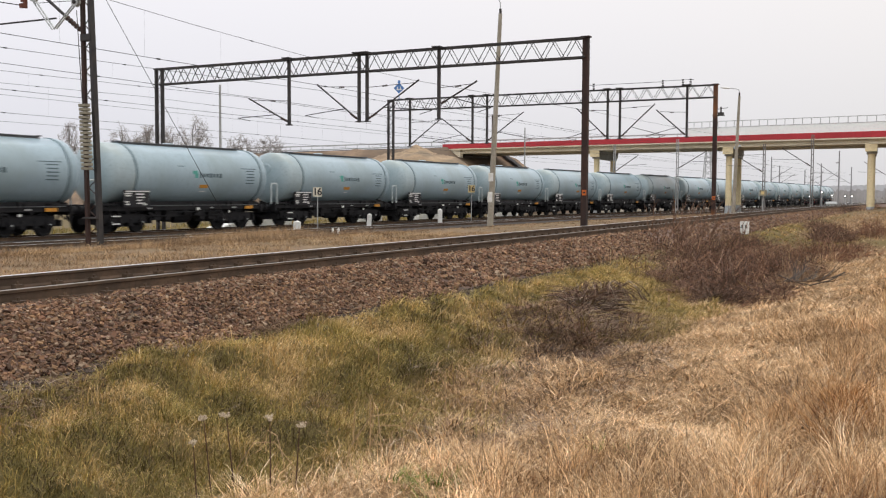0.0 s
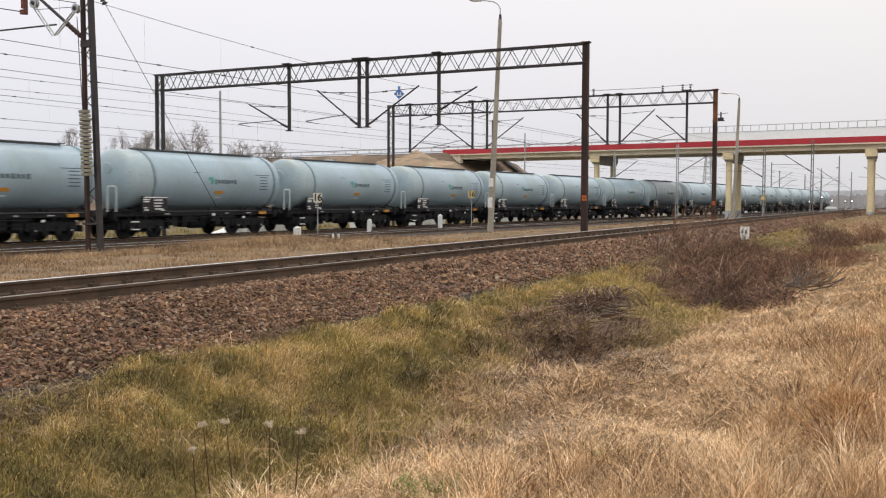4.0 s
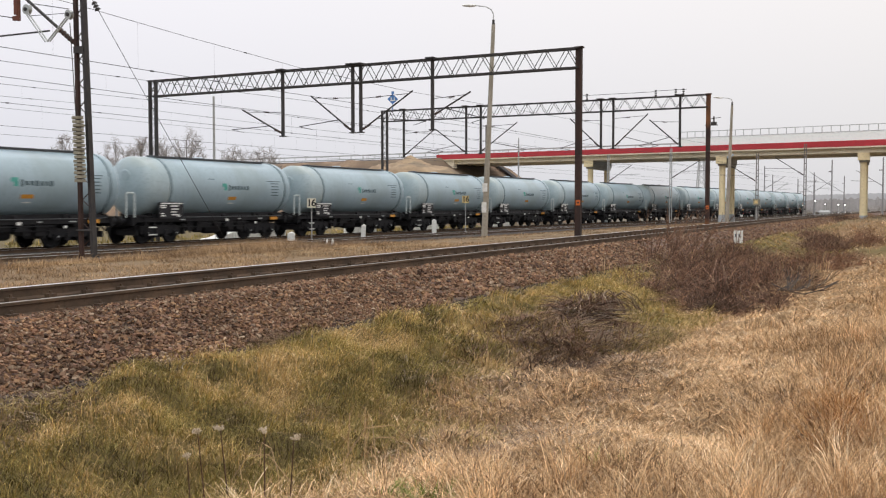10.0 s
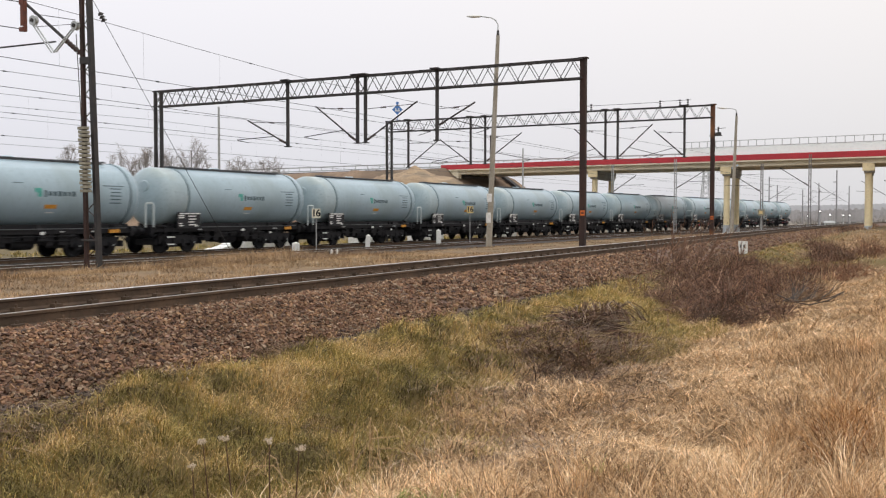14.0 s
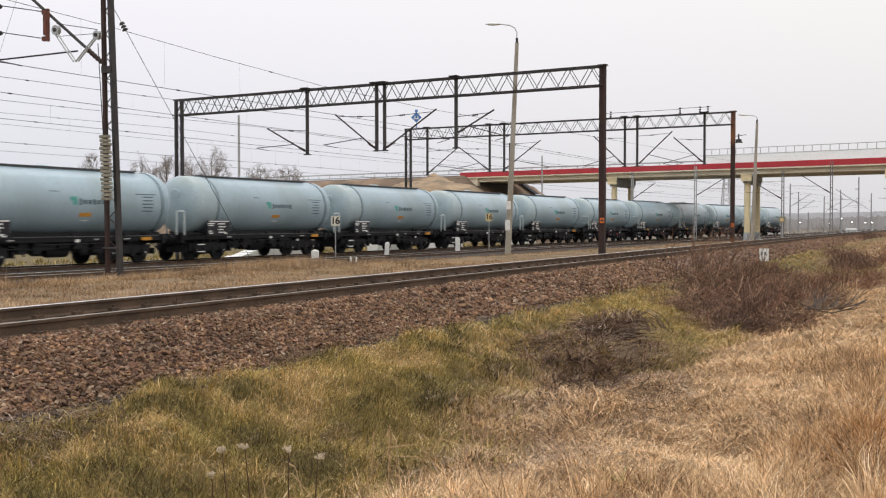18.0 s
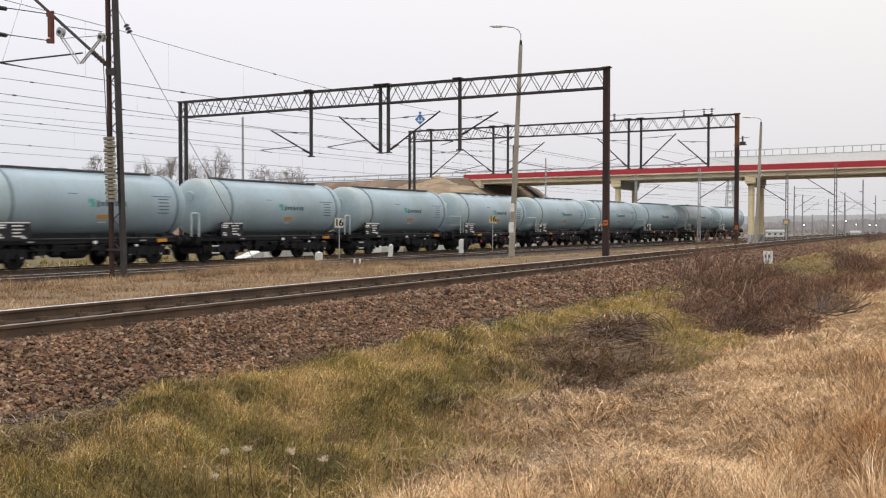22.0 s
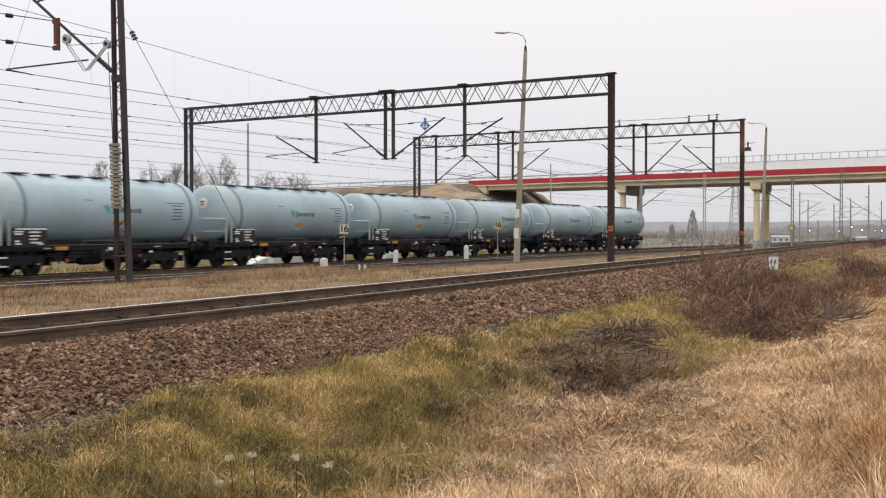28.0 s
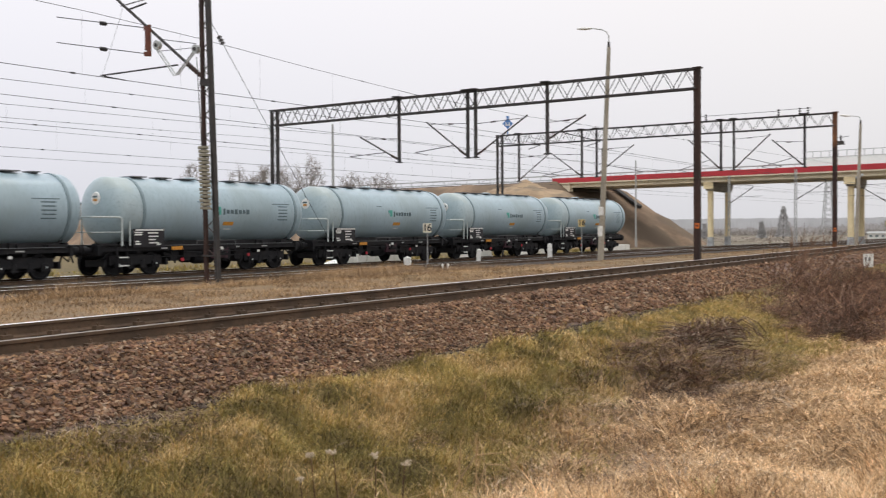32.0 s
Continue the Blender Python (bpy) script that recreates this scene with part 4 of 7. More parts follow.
def train_pose(s):
    return pose(-33.8 + float(bend(s)), s, 0, 0, 0, -math.degrees(math.atan2(float(bend(s + 1)) - float(bend(s - 1)), 2)))


WAGONS = []
first = {"walk": wagon("walk"), "plates": wagon("plates")}
for k in range(22):
    kind = "walk" if k < 16 else "plates"
    m = train_pose(-1.2 + WAGON * k)
    if first[kind] is not None:
        car = first[kind]
        car.matrix_basis = m
        first[kind] = None
        model = car
    else:
        car = copy_thing(model, m)
    WAGONS.append(car)


def motions():
    """The train rolls past on the second main line."""
    for k, car in enumerate(WAGONS):
        walk(car, [(t, train_pose(TRAIN_S0 + WAGON * k - go)) for t, go in TRAIN_ROWS])

# ---- gantries, masts, wires ----
def insulator(sh, p, q, n=4, r=0.06):
    p, q = Vector(p), Vector(q)
    for k in range(n):
        a, b = p.lerp(q, k / n), p.lerp(q, (k + 0.62) / n)
        sh.tube(a, b, r * 0.55, r, seg=8)
    return sh


def lattice_post(parent, x, y, z0, z1, w, label, mat, name="post"):
    """Two channels and their lacing, in the plane across the track."""
    post = part(name, Shape().box((x - w / 2, y, (z0 + z1) / 2), (0.12, 0.17, z1 - z0)).box((x + w / 2, y, (z0 + z1) / 2), (0.12, 0.17, z1 - z0)), mat, parent, label)
    n = int((z1 - z0) / 0.62)
    for k in range(n):
        a, b = z0 + (z1 - z0) * k / n, z0 + (z1 - z0) * (k + 1) / n
        for dy in (-0.085, 0.085):
            part("lacing_bar", Shape().bar((x - w / 2, y + dy, a), (x + w / 2, y + dy, (a + b) / 2), 0.035, 0.012), mat, post)
            part("lacing_bar", Shape().bar((x + w / 2, y + dy, (a + b) / 2), (x - w / 2, y + dy, b), 0.035, 0.012), mat, post)
    return post


def gantry(y, xr, xl, top, depth, drops, label):
    """A lattice beam over the tracks on two posts. drops: x, bottom, arms (x of the wire, z of the arm's end)."""
    g = thing("catenary_gantry", label, "catenary gantry", group="catenary gantries")
    part("post", Shape().box((xr, y, (top - 0.5) / 2 + 0.0), (0.25, 0.22, top + 0.5)).box((xr, y, top + 0.0), (0.38, 0.30, 0.06)), M_RUST, g, "rusty box-section steel post")
    part("marker_plate", Shape().box((xr + 0.03, y - 0.12, 1.85 if y < 50 else 1.6), (0.19, 0.02, 0.23)), M_PLATE, g, "red-orange number plate with a dark bar")
    part("plate_bar", Shape().box((xr + 0.03, y - 0.134, 1.85 if y < 50 else 1.6), (0.11, 0.006, 0.06)), M_BOARD, g)
    lattice_post(g, xl, y, -0.45, top, 0.42, "lattice steel post", M_STEEL)
    beam = Shape()
    for dy in (-0.22, 0.22):
        beam.bar((xl - 0.2, y + dy, top - 0.04), (xr, y + dy, top - 0.04), 0.065, 0.065)
        beam.bar((xl - 0.2, y + dy, top - depth), (xr, y + dy, top - depth), 0.065, 0.065)
    beam_ob = part("beam", beam, M_STEEL, g, "riveted lattice beam")
    n = 24
    bay = (xr - xl) / n
    rise = Shape().bar((0, 0, -depth), (bay / 2, 0, -0.04), 0.042, 0.02).mesh("lacing_bar", M_STEEL)
    fall = Shape().bar((bay / 2, 0, -0.04), (bay, 0, -depth), 0.042, 0.02).mesh("lacing_bar", M_STEEL)
    for dy in (-0.22, 0.22):
        for k in range(n):
            for slope in (rise, fall):
                part("lacing_bar", slope, None, beam_ob, at=pose(xl + bay * k, y + dy, top))
    tie = Shape().bar((0, -0.22, 0), (0, 0.22, 0), 0.04).mesh("cross_bar", M_STEEL)
    for k in range(0, n + 1, 2):
        for z in (top - 0.04, top - depth):
            part("cross_bar", tie, None, beam_ob, at=pose(xl + (xr - xl) * k / n, y, z))
    for x, bottom, arm in drops:
        d = part("drop_post", Shape().box((x, y, (top + bottom) / 2), (0.13, 0.12, top - bottom)).box((x, y, bottom), (0.30, 0.22, 0.05)).box((x, y, top + 0.02), (0.42, 0.7, 0.05)), M_STEEL, g, "hanging steel post")
        if arm:
            ax, az, foot = arm
            sg = 1 if ax > x else -1
            part("cantilever", Shape().tube((x + sg * 0.1, y, foot), (ax, y, az), 0.04, seg=8), M_STEEL, d, "slanting cantilever tube")
            ins = insulator(Shape(), (x + sg * 0.12, y, foot + 0.02), (x + sg * 0.12 + (ax - x) * 0.16, y, foot + (az - foot) * 0.16), 4, 0.075)
            part("insulator", ins, M_INSUL, d, smooth=True)
            tz = az - 0.12
            part("stay_rod", Shape().tube((x, y, tz - 0.1), (ax - sg * 0.25, y, tz), 0.016, seg=6), M_STEEL, d)
            part("stay_insulator", insulator(Shape(), (x + sg * 0.85, y, tz - 0.075), (x + sg * 1.15, y, tz - 0.055), 3, 0.05), M_INSUL, d, smooth=True)
            part("steady_arm", Shape().tube((x + (ax - x) * 0.30, y, foot + (az - foot) * 0.30), (ax + sg * 0.7, y, 5.62), 0.022, seg=6).tube((ax + sg * 0.7, y, 5.62), (ax + 0.05, y, 5.46), 0.016, seg=6), M_STEEL, d)
    return g


gantry(40.5, -14.85, -39.1, 8.45, 0.86, [(-30.45, 5.18, (-33.0, 6.6, 5.35)), (-26.3, 5.22, (-28.75, 7.1, 5.35)), (-25.85, 5.22, (-23.0, 7.05, 5.35)), (-21.95, 5.2, (-20.0, 6.85, 5.9))],
       "dark lattice steel catenary gantry spanning the main tracks")
gantry(64.0, -14.80, -38.75, 8.78, 0.82, [(-37.1, 5.3, (-34.5, 7.25, 5.45)), (-31.95, 5.4, (-34.45, 7.25, 5.55)), (-30.8, 5.4, (-28.0, 7.5, 5.6)), (-21.9, 5.5, (-24.1, 7.6, 5.65)), (-21.05, 5.5, (-18.7, 7.7, 5.65)), (-16.6, 5.5, (-18.6, 7.3, 5.65))],
       "dark lattice steel catenary gantry with wires on top")


def anchor_mast():
    m = thing("anchor_mast", "tapered lattice steel mast with tension weights and pulleys", "catenary mast", at=pose(-23.56, 21.6, 0.2))
    legs = [part("leg", Shape().bar((sx * 0.265 + 0.01, 0, -0.4), (sx * 0.14 - 0.24, 0, 9.6), 0.13 + 0.03 * sx, 0.12), M_RUST if sx < 0 else M_STEEL, m, "rust-brown steel channel" if sx < 0 else "dark steel channel") for sx in (-1, 1)]
    x = lambda sx, z: sx * (0.26 - 0.12 * z / 9.6) - 0.24 * z / 9.6
    for k in range(13):
        z0, z1 = 0.3 + 0.7 * k, 0.3 + 0.7 * (k + 1)
        part("lacing_bar", Shape().bar((x(-1, z0), 0.075, z0), (x(1, z0 + 0.35), 0.075, z0 + 0.35), 0.035, 0.012), M_RUST, m)
        part("lacing_bar", Shape().bar((x(1, z0 + 0.35), 0.075, z0 + 0.35), (x(-1, z1), 0.075, z1), 0.035, 0.012), M_RUST, m)
    part("tie_plate", Shape().box((-0.16, 0, 6.2), (0.42, 0.2, 0.2)), M_STEEL, m)
    part("tie_bar", Shape().box((-0.06, -0.02, 0.78), (0.62, 0.2, 0.05)), M_STEEL, m)
    part("footing", Shape().box((0, 0, -0.3), (0.7, 0.5, 0.3)), M_CONCRETE, m, "concrete footing")
    # the stack of weights, with its guide rod
    st = thing_part = part("weight_rod", Shape().tube((0.06, -0.30, 2.0), (-0.42, -0.17, 7.0), 0.014, seg=6), M_STEEL, m)
    disc = Shape().lathe([(-0.043, 0), (-0.043, 0.155), (-0.035, 0.168), (0.035, 0.168), (0.043, 0.155), (0.043, 0)], "Z", 18).mesh("weight", M_WEIGHT, True)
    for k in range(17):
        part("weight", disc, None, st, at=pose(0.06 - 0.004 * k + 0.02 * math.sin(k * 2.3), -0.30, 2.27 + 0.117 * k, 2 * math.sin(k * 1.7), 1.5 * math.cos(k * 2.9)))
    # cantilever towards the main track
    part("cantilever", Shape().tube((-0.30, 0, 6.35), (-4.6, 0, 9.45), 0.05, seg=8), M_STEEL, m, "slanting cantilever tube")
    part("insulator", insulator(Shape(), (-0.42, 0, 6.43), (-1.05, 0, 6.88), 5, 0.09), M_INSUL, m, smooth=True)
    part("top_stay", Shape().tube((-0.3, 0, 9.3), (-4.3, 0, 9.12), 0.018, seg=6).tube((-3.9, 0, 8.95), (-3.0, 0, 9.05), 0.03, seg=6), M_STEEL, m)
    part("steady_arm", Shape().tube((-1.5, 0, 6.88), (-5.4, 0, 6.9), 0.028, seg=6).tube((-5.4, 0, 6.9), (-4.1, 0, 6.62), 0.022, seg=6), M_STEEL, m)
    part("drop_wire", Shape().tube((-5.3, 0, 6.92), (-4.15, 0, 9.1), 0.006, seg=4), M_WIRE, m)
    # pulleys, their linkage and the equaliser plate
    for x, z, r in ((-0.50, 7.26, 0.14), (-2.32, 7.58, 0.155)):
        wh = part("pulley", Shape().lathe([(-0.06, 0), (-0.06, r), (-0.02, r - 0.03), (0.02, r - 0.03), (0.06, r), (0.06, 0)], "Y", 20, (x, -0.12, z)), M_GALV, m, "grey grooved pulley", smooth=True)
        part("pulley_hub", Shape().tube((x, -0.22, z), (x, 0.0, z), 0.06, seg=10), M_STEEL, wh)
    for off in (-0.06, 0.06):
        part("link_bar", Shape().bar((-0.50 + off, -0.16, 7.2), (-1.36 + off, -0.16, 6.52), 0.045, 0.02).bar((-2.32 + off, -0.16, 7.5), (-1.44 + off, -0.16, 6.52), 0.045, 0.02), M_GALV, m, "galvanised link bars")
    part("pulley_rope", Shape().tube((-0.5, -0.12, 7.43), (-2.3, -0.12, 7.78), 0.012, seg=5).tube((-0.3, -0.12, 7.3), (-2.3, -0.12, 7.38), 0.01, seg=5), M_WIRE, m)
    part("equaliser", Shape().box((-2.74, -0.1, 7.78), (0.10, 0.08, 1.02)).box((-2.86, -0.1, 8.2), (0.2, 0.1, 0.14)).box((-2.86, -0.1, 7.36), (0.2, 0.1, 0.14)).box((-2.82, -0.1, 7.8), (0.16, 0.1, 0.66)), M_EQUAL, m, "brown equaliser plate")
    for z0, z1 in ((8.2, 8.5), (7.36, 7.64)):
        part("tension_wire", Shape().tube((-2.84, -0.1, z0), (-6.4, -1.0, z1 + 0.35), 0.016, seg=6), M_WIRE, m)
        part("wire_insulator", insulator(Shape(), (-4.45, -0.46, z0 + (z1 + 0.35 - z0) * 0.41), (-4.7, -0.53, z0 + (z1 + 0.35 - z0) * 0.485), 3, 0.08), M_STEEL, m, smooth=True)
    # the guy to the ground
    part("guy_rope", Shape().tube((-0.16, 0.1, 8.25), (0.0, 6.45, 0.1), 0.009, seg=6), M_WIRE, m, "steel guy rope")
    part("guy_insulator", insulator(Shape(), (-0.14, 0.5, 7.72), (-0.13, 0.68, 7.47), 3, 0.10), M_STEEL, m, smooth=True)
    return m


anchor_mast()


# wires: each run is a thing of its own
def wire(name, label, pts, r=0.010, sag=0.0, clamps=0.0):
    """A wire through points; clamps: how far apart the small clamps on it are."""
    sh = Shape()
    for a, b in zip(pts, pts[1:]):
        a, b = Vector(a), Vector(b)
        n = 10 if sag else 1
        q = [a.lerp(b, k / n) - Vector((0, 0, sag * ((b - a).length / 65.0) ** 2 * 4 * (k / n) * (1 - k / n))) for k in range(n + 1)]
        sh.line(q, r, 5)
        for k in range(1, int((b - a).length / clamps) if clamps else 0):
            f = k * clamps / (b - a).length
            c = a.lerp(b, f) - Vector((0, 0, sag * ((b - a).length / 65.0) ** 2 * 4 * f * (1 - f)))
            d = (b - a).normalized() * 0.07
            sh.tube(c - d, c + d, r * 2.6, seg=5)
    return solid(name, sh, M_WIRE, label, "overhead wire", group="overhead wires")


def span_wires(d, zc, zm, zs=(40.5, 64.0), lo=-25.0):
    """A contact wire and a messenger wire over a track, with droppers."""
    stops = [lo, *zs, 112.0, 165.0, 230.0]
    px = lambda s: -d + float(bend(s))
    wire("contact_wire", "thin dark contact wire over the main line", [(px(s), s, zc) for s in stops], 0.010, 0.0, 4.7)
    wire("messenger_wire", "sagging dark messenger wire over the main line", [(px(s), s, zm) for s in stops], 0.009, 0.35, 5.3)
    dr = Shape()
    for a, b in zip(stops, stops[1:]):
        for k in range(1, 10):
            f = k / 10
            s = a + (b - a) * f
            if 5 < s < 120:
                dr.tube((px(s), s, zc), (px(s), s, zm - 0.35 * ((b - a) / 65.0) ** 2 * 4 * f * (1 - f)), 0.0022, seg=4)
    tagged(solid("dropper_wires", dr, M_WIRE, "short vertical dropper wires between contact and messenger wire", "overhead wire"), kind="stuff")


span_wires(40.0, 5.45, 6.98)
span_wires(33.4, 5.74, 6.69)
span_wires(28.8, 6.05, 6.85)
wire("contact_wire", "thin dark contact wire ending at the anchor mast", [(-23.3, -30, 5.95), (-23.3, 21, 6.03), (-23.3, 40.5, 6.1), (-23.2, 64, 5.9), (-20.5, 112, 5.9)], 0.010, 0.0, 3.1)
wire("messenger_wire", "dark messenger wire falling towards the gantry", [(-23.3, -20, 8.2), (-23.3, 17.2, 7.74), (-23.3, 21.0, 7.62), (-23.3, 25.9, 7.37), (-23.3, 32, 7.12), (-23.3, 40.5, 7.05), (-23.2, 64, 7.4), (-20.5, 112, 7.4)], 0.0085, 0.0, 2.9)
for s, z in ((16.8, 7.72), (20.2, 7.64), (23.5, 7.48), (27.1, 7.29), (31, 7.14)):
    wire("dropper_wire", "thin vertical dropper wire above the mast", [(-23.3, s, 6.02), (-23.3, s, z)], 0.002)
for d, z in ((45.5, 5.5), (45.5, 6.9)):
    wire("feeder_wire", "thin dark wire running along the line", [(-d, -45, z), (-d, 40.5, z), (-d + float(bend(64)), 64, z), (-d + float(bend(165)), 165, z)], 0.009)
for x0, x1, z in ((-18.2, -16.2, 9.15), (-23.3, -18.2, 9.1)):
    wire("jumper_wire", "thin wire looped over the gantry top", [(x0, 64, z), (x1, 64, z)], 0.015, 0.25)
for x in (-23.3, -22.9, -16.9, -16.4, -18.2):
    solid("pin_insulator", insulator(Shape(), (x, 64, 8.8), (x, 64, 9.25), 3, 0.09), M_STEEL, "small dark pin insulator on the gantry beam", "insulator", group="pin insulators", smooth=True)
solid("line_switch", Shape().box((-14.45, 64, 6.9), (0.34, 0.2, 0.2)).bar((-15.0, 64, 6.8), (-14.2, 64, 6.8), 0.05).tube((-14.45, 64, 7.0), (-14.45, 64, 7.35), 0.05, seg=8).bar((-14.7, 64, 7.2), (-14.0, 64, 7.28), 0.03), M_STEEL, "dark line switch on the gantry post", "switch")


# ---- lamp posts, signs and markers by the tracks ----
def lamp_post(foot, tip, arm, label):
    f, t = Vector(foot), Vector(tip)
    lp = thing("street_lamp", label, "street lamp", at=Matrix.Translation(f), group="concrete street lamps")
    up = t - f
    part("pole", Shape().tube((0, 0, -0.3), up, 0.165, 0.095, seg=14), M_POLE, lp, "tapered weathered concrete pole", smooth=True)
    part("collar", Shape().tube(up * 0.996, up * 1.0 + Vector((0, 0, 0.25)), 0.075, 0.06, seg=10), M_STEEL, lp)
    p0 = up + Vector((0, 0, 0.2))
    a = Vector(arm)
    bend_pts = [p0, p0 + Vector((0, 0, a.z * 0.4)), p0 + Vector((a.x * 0.08, a.y * 0.08, a.z * 0.66)), p0 + Vector((a.x * 0.25, a.y * 0.25, a.z * 0.84)), p0 + Vector((a.x * 0.62, a.y * 0.62, a.z * 0.97))]
    part("arm", Shape().line(bend_pts, 0.028, 8), M_GALV, lp, "curved steel arm")
    q = p0 + Vector((a.x * 0.62, a.y * 0.62, a.z * 0.97))
    head = Shape().lathe([(0, 0.05), (0.06, 0.09), (0.35, 0.13), (0.62, 0.10), (0.78, 0.03), (0.79, 0)], "Y", 14)
    d = Vector((a.x, a.y, 0.12)).normalized()
    hm = Matrix.Translation(q) @ d.to_track_quat("Y", "Z").to_matrix().to_4x4() @ Matrix.Diagonal((1, 1, 0.6, 1))
    head.v = [tuple(hm @ Vector(p)) for p in head.v]
    part("lantern", head, M_WHITE, lp, "pale oval lantern", smooth=True)
    return lp


lamp = lamp_post((-21.753, 45.6, 0.0), (-21.25, 45.6, 10.75), (-1.5, -0.1, 0.85), "tall leaning concrete lamp pole with a curved arm")
part("notice", Shape().box((0.133, -0.19, 2.63), (0.26, 0.02, 0.42)), M_WHITE, lamp, "white notice plate")
part("notice", Shape().box((0.093, -0.20, 1.63), (0.26, 0.02, 0.52)), M_WHITE, lamp, "white notice plate")
lamp_post((-17.4, 82.0, 0.2), (-17.08, 82.0, 9.75), (-1.2, -0.1, 0.45), "tall leaning concrete lamp pole near the bridge")


def text_mesh(body, size, mat, name):
    cu = bpy.data.curves.new(name, "FONT")
    cu.body, cu.size, cu.align_x, cu.align_y, cu.extrude = body, size, "CENTER", "CENTER", 0.004
    cu.offset, cu.space_character = 0.011, 0.88
    tmp = bpy.data.objects.new(name, cu)
    scene.collection.objects.link(tmp)
    me = bpy.data.meshes.new_from_object(tmp.evaluated_get(bpy.context.evaluated_depsgraph_get()))
    bpy.data.objects.remove(tmp)
    me.materials.clear()
    me.materials.append(mat)
    return me


for x, y, z0, face, lab in ((-31.0, 43.68, 1.6, M_SIGNFACE, "white speed board with black number on a thin post"), (-31.2, 62.4, 1.9, M_YELLOW, "yellow speed board with dark number on a thin post")):
    sg = thing("speed_sign", lab, "track sign", at=pose(x, y, -0.3, 0, 0, 32), group="track signs")
    part("post", Shape().tube((0, 0, 0), (0, 0, z0 + 0.6), 0.03, seg=8), M_PALEPOST, sg)
    part("panel", Shape().box((0, -0.05, z0 + 0.55), (0.46, 0.03, 0.50)), face, sg)
    part("number", text_mesh("16", 0.52, M_BOARD, "number"), None, sg, "black figures", at=pose(0, -0.072, z0 + 0.55, 90))


def marker(x, y, w, h, label, lean=0.0):
    mk = thing("concrete_marker", label, "marker post", at=pose(x, y, -0.25, 0, lean, 30), group="white marker posts")
    sh = Shape().box((0, 0, h / 2 + 0.02), (w, w * 0.8, h)).add([(-w / 2, -w * 0.4, h + 0.02), (w / 2, -w * 0.4, h + 0.02), (w / 2, w * 0.4, h + 0.02), (-w / 2, w * 0.4, h + 0.02), (0, 0, h + 0.10)], [(0, 1, 4), (1, 2, 4), (2, 3, 4), (3, 0, 4)])
    part("stone", sh, M_WHITE, mk)
    return mk


marker(-31.1, 42.0, 0.36, 0.52, "low square white-painted concrete marker")
marker(-31.1, 48.9, 0.26, 0.80, "short white-painted concrete post beside the rails", 4)
marker(-31.1, 57.6, 0.30, 0.98, "taller white-painted concrete post beside the rails")
for dx in (-0.12, 0.12):
    marker(-26.3 + dx * 0.6, 38.5 + dx, 0.10, 0.34, "small white stake beside the rail")
# kilometre stone beside the near track, its number too small to read
km = thing("kilometre_stone", "flat white kilometre stone in the grass by the track", "marker post", at=pose(-8.55, 42.6, 0.05, 0, 0, 10))
part("slab", Shape().box((0, 0, 0.30), (0.37, 0.10, 0.66)), M_WHITE, km)
for dx, wd in ((-0.09, 0.08), (0.05, 0.08)):
    part("lettering_bar", Shape().box((dx, -0.054, 0.42), (wd, 0.006, 0.13)), M_DARKMARK, km)
# blue lozenge sign
bs = thing("blue_sign", "blue enamel lozenge sign with a white mark", "track sign", at=pose(-38.05, 64.0, 9.6, 0, 0, 30))
part("plate", Shape().box((0, 0, 0), (0.56, 0.04, 0.56), Euler((0, radians(45), 0)).to_matrix()), M_BLUE, bs)
part("mark", Shape().box((0, -0.025, -0.10), (0.38, 0.01, 0.08)).box((-0.11, -0.025, 0.02), (0.07, 0.01, 0.19)).box((0.11, -0.025, 0.02), (0.07, 0.01, 0.19)), M_WHITE, bs, "white bars")
part("bracket", Shape().bar((0, 0.05, -0.5), (0, 0.05, -0.85), 0.06).bar((0, 0.05, -0.45), (0, 0.05, 0.5), 0.05).box((0, 0, 0.47), (0.2, 0.05, 0.2)), M_BLUE, bs)
# white rubble and slabs beyond the train
for k, (x, y, l, h, tilt) in enumerate(((-39.2, 49.5, 4.6, 0.75, 0), (-39.6, 46.3, 2.6, 0.4, 12), (-39.5, 71.0, 4.5, 0.8, 0), (-39.0, 61.0, 3.0, 0.7, 3), (-39.2, 85.0, 5.0, 0.7, 0), (-39.2, 27.0, 2.2, 0.22, 0))):
    sh = Shape()
    for q in range(5):
        sh.box((0, (q - 2) * l / 5, h * 0.5 - 0.03 * (q % 2)), (0.9, l / 5 - 0.04, h - 0.06 * ((q * 7) % 3)))
    solid("concrete_slabs", sh, M_WHITE, "stack of whitish concrete slabs beyond the train", "concrete slabs", group="slab stacks", at=pose(x, y, -0.42, tilt))

# ---- road bridge and embankment ----
BA, BB = Vector((-58.0, 108.2, 0)), Vector((40.0, 96.3, 0))
bdir = (BB - BA).normalized()
bout = Vector((-bdir.y, bdir.x, 0))
span = (BB - BA).length
bturn = math.degrees(math.atan2(bdir.y, bdir.x))
bridge = thing("road_bridge", "road bridge with red fascia on cream round piers", "bridge", at=pose(BA.x, BA.y, 0, 0, 0, bturn))
# the slab's dark colour carries the shade on its underside
part("deck", Shape().box((span / 2, 4.8, 7.45), (span, 9.4, 0.5)), M_SHADEDECK, bridge, "concrete deck slab")
part("near_fascia", Shape().box((span / 2, 0.0, 7.615), (span, 0.35, 0.57)), M_BRIDGERED, bridge, "red edge fascia")
part("far_fascia", Shape().box((span / 2, 9.6, 7.60), (span, 0.35, 0.60)), M_BRIDGERED, bridge, "red edge fascia")
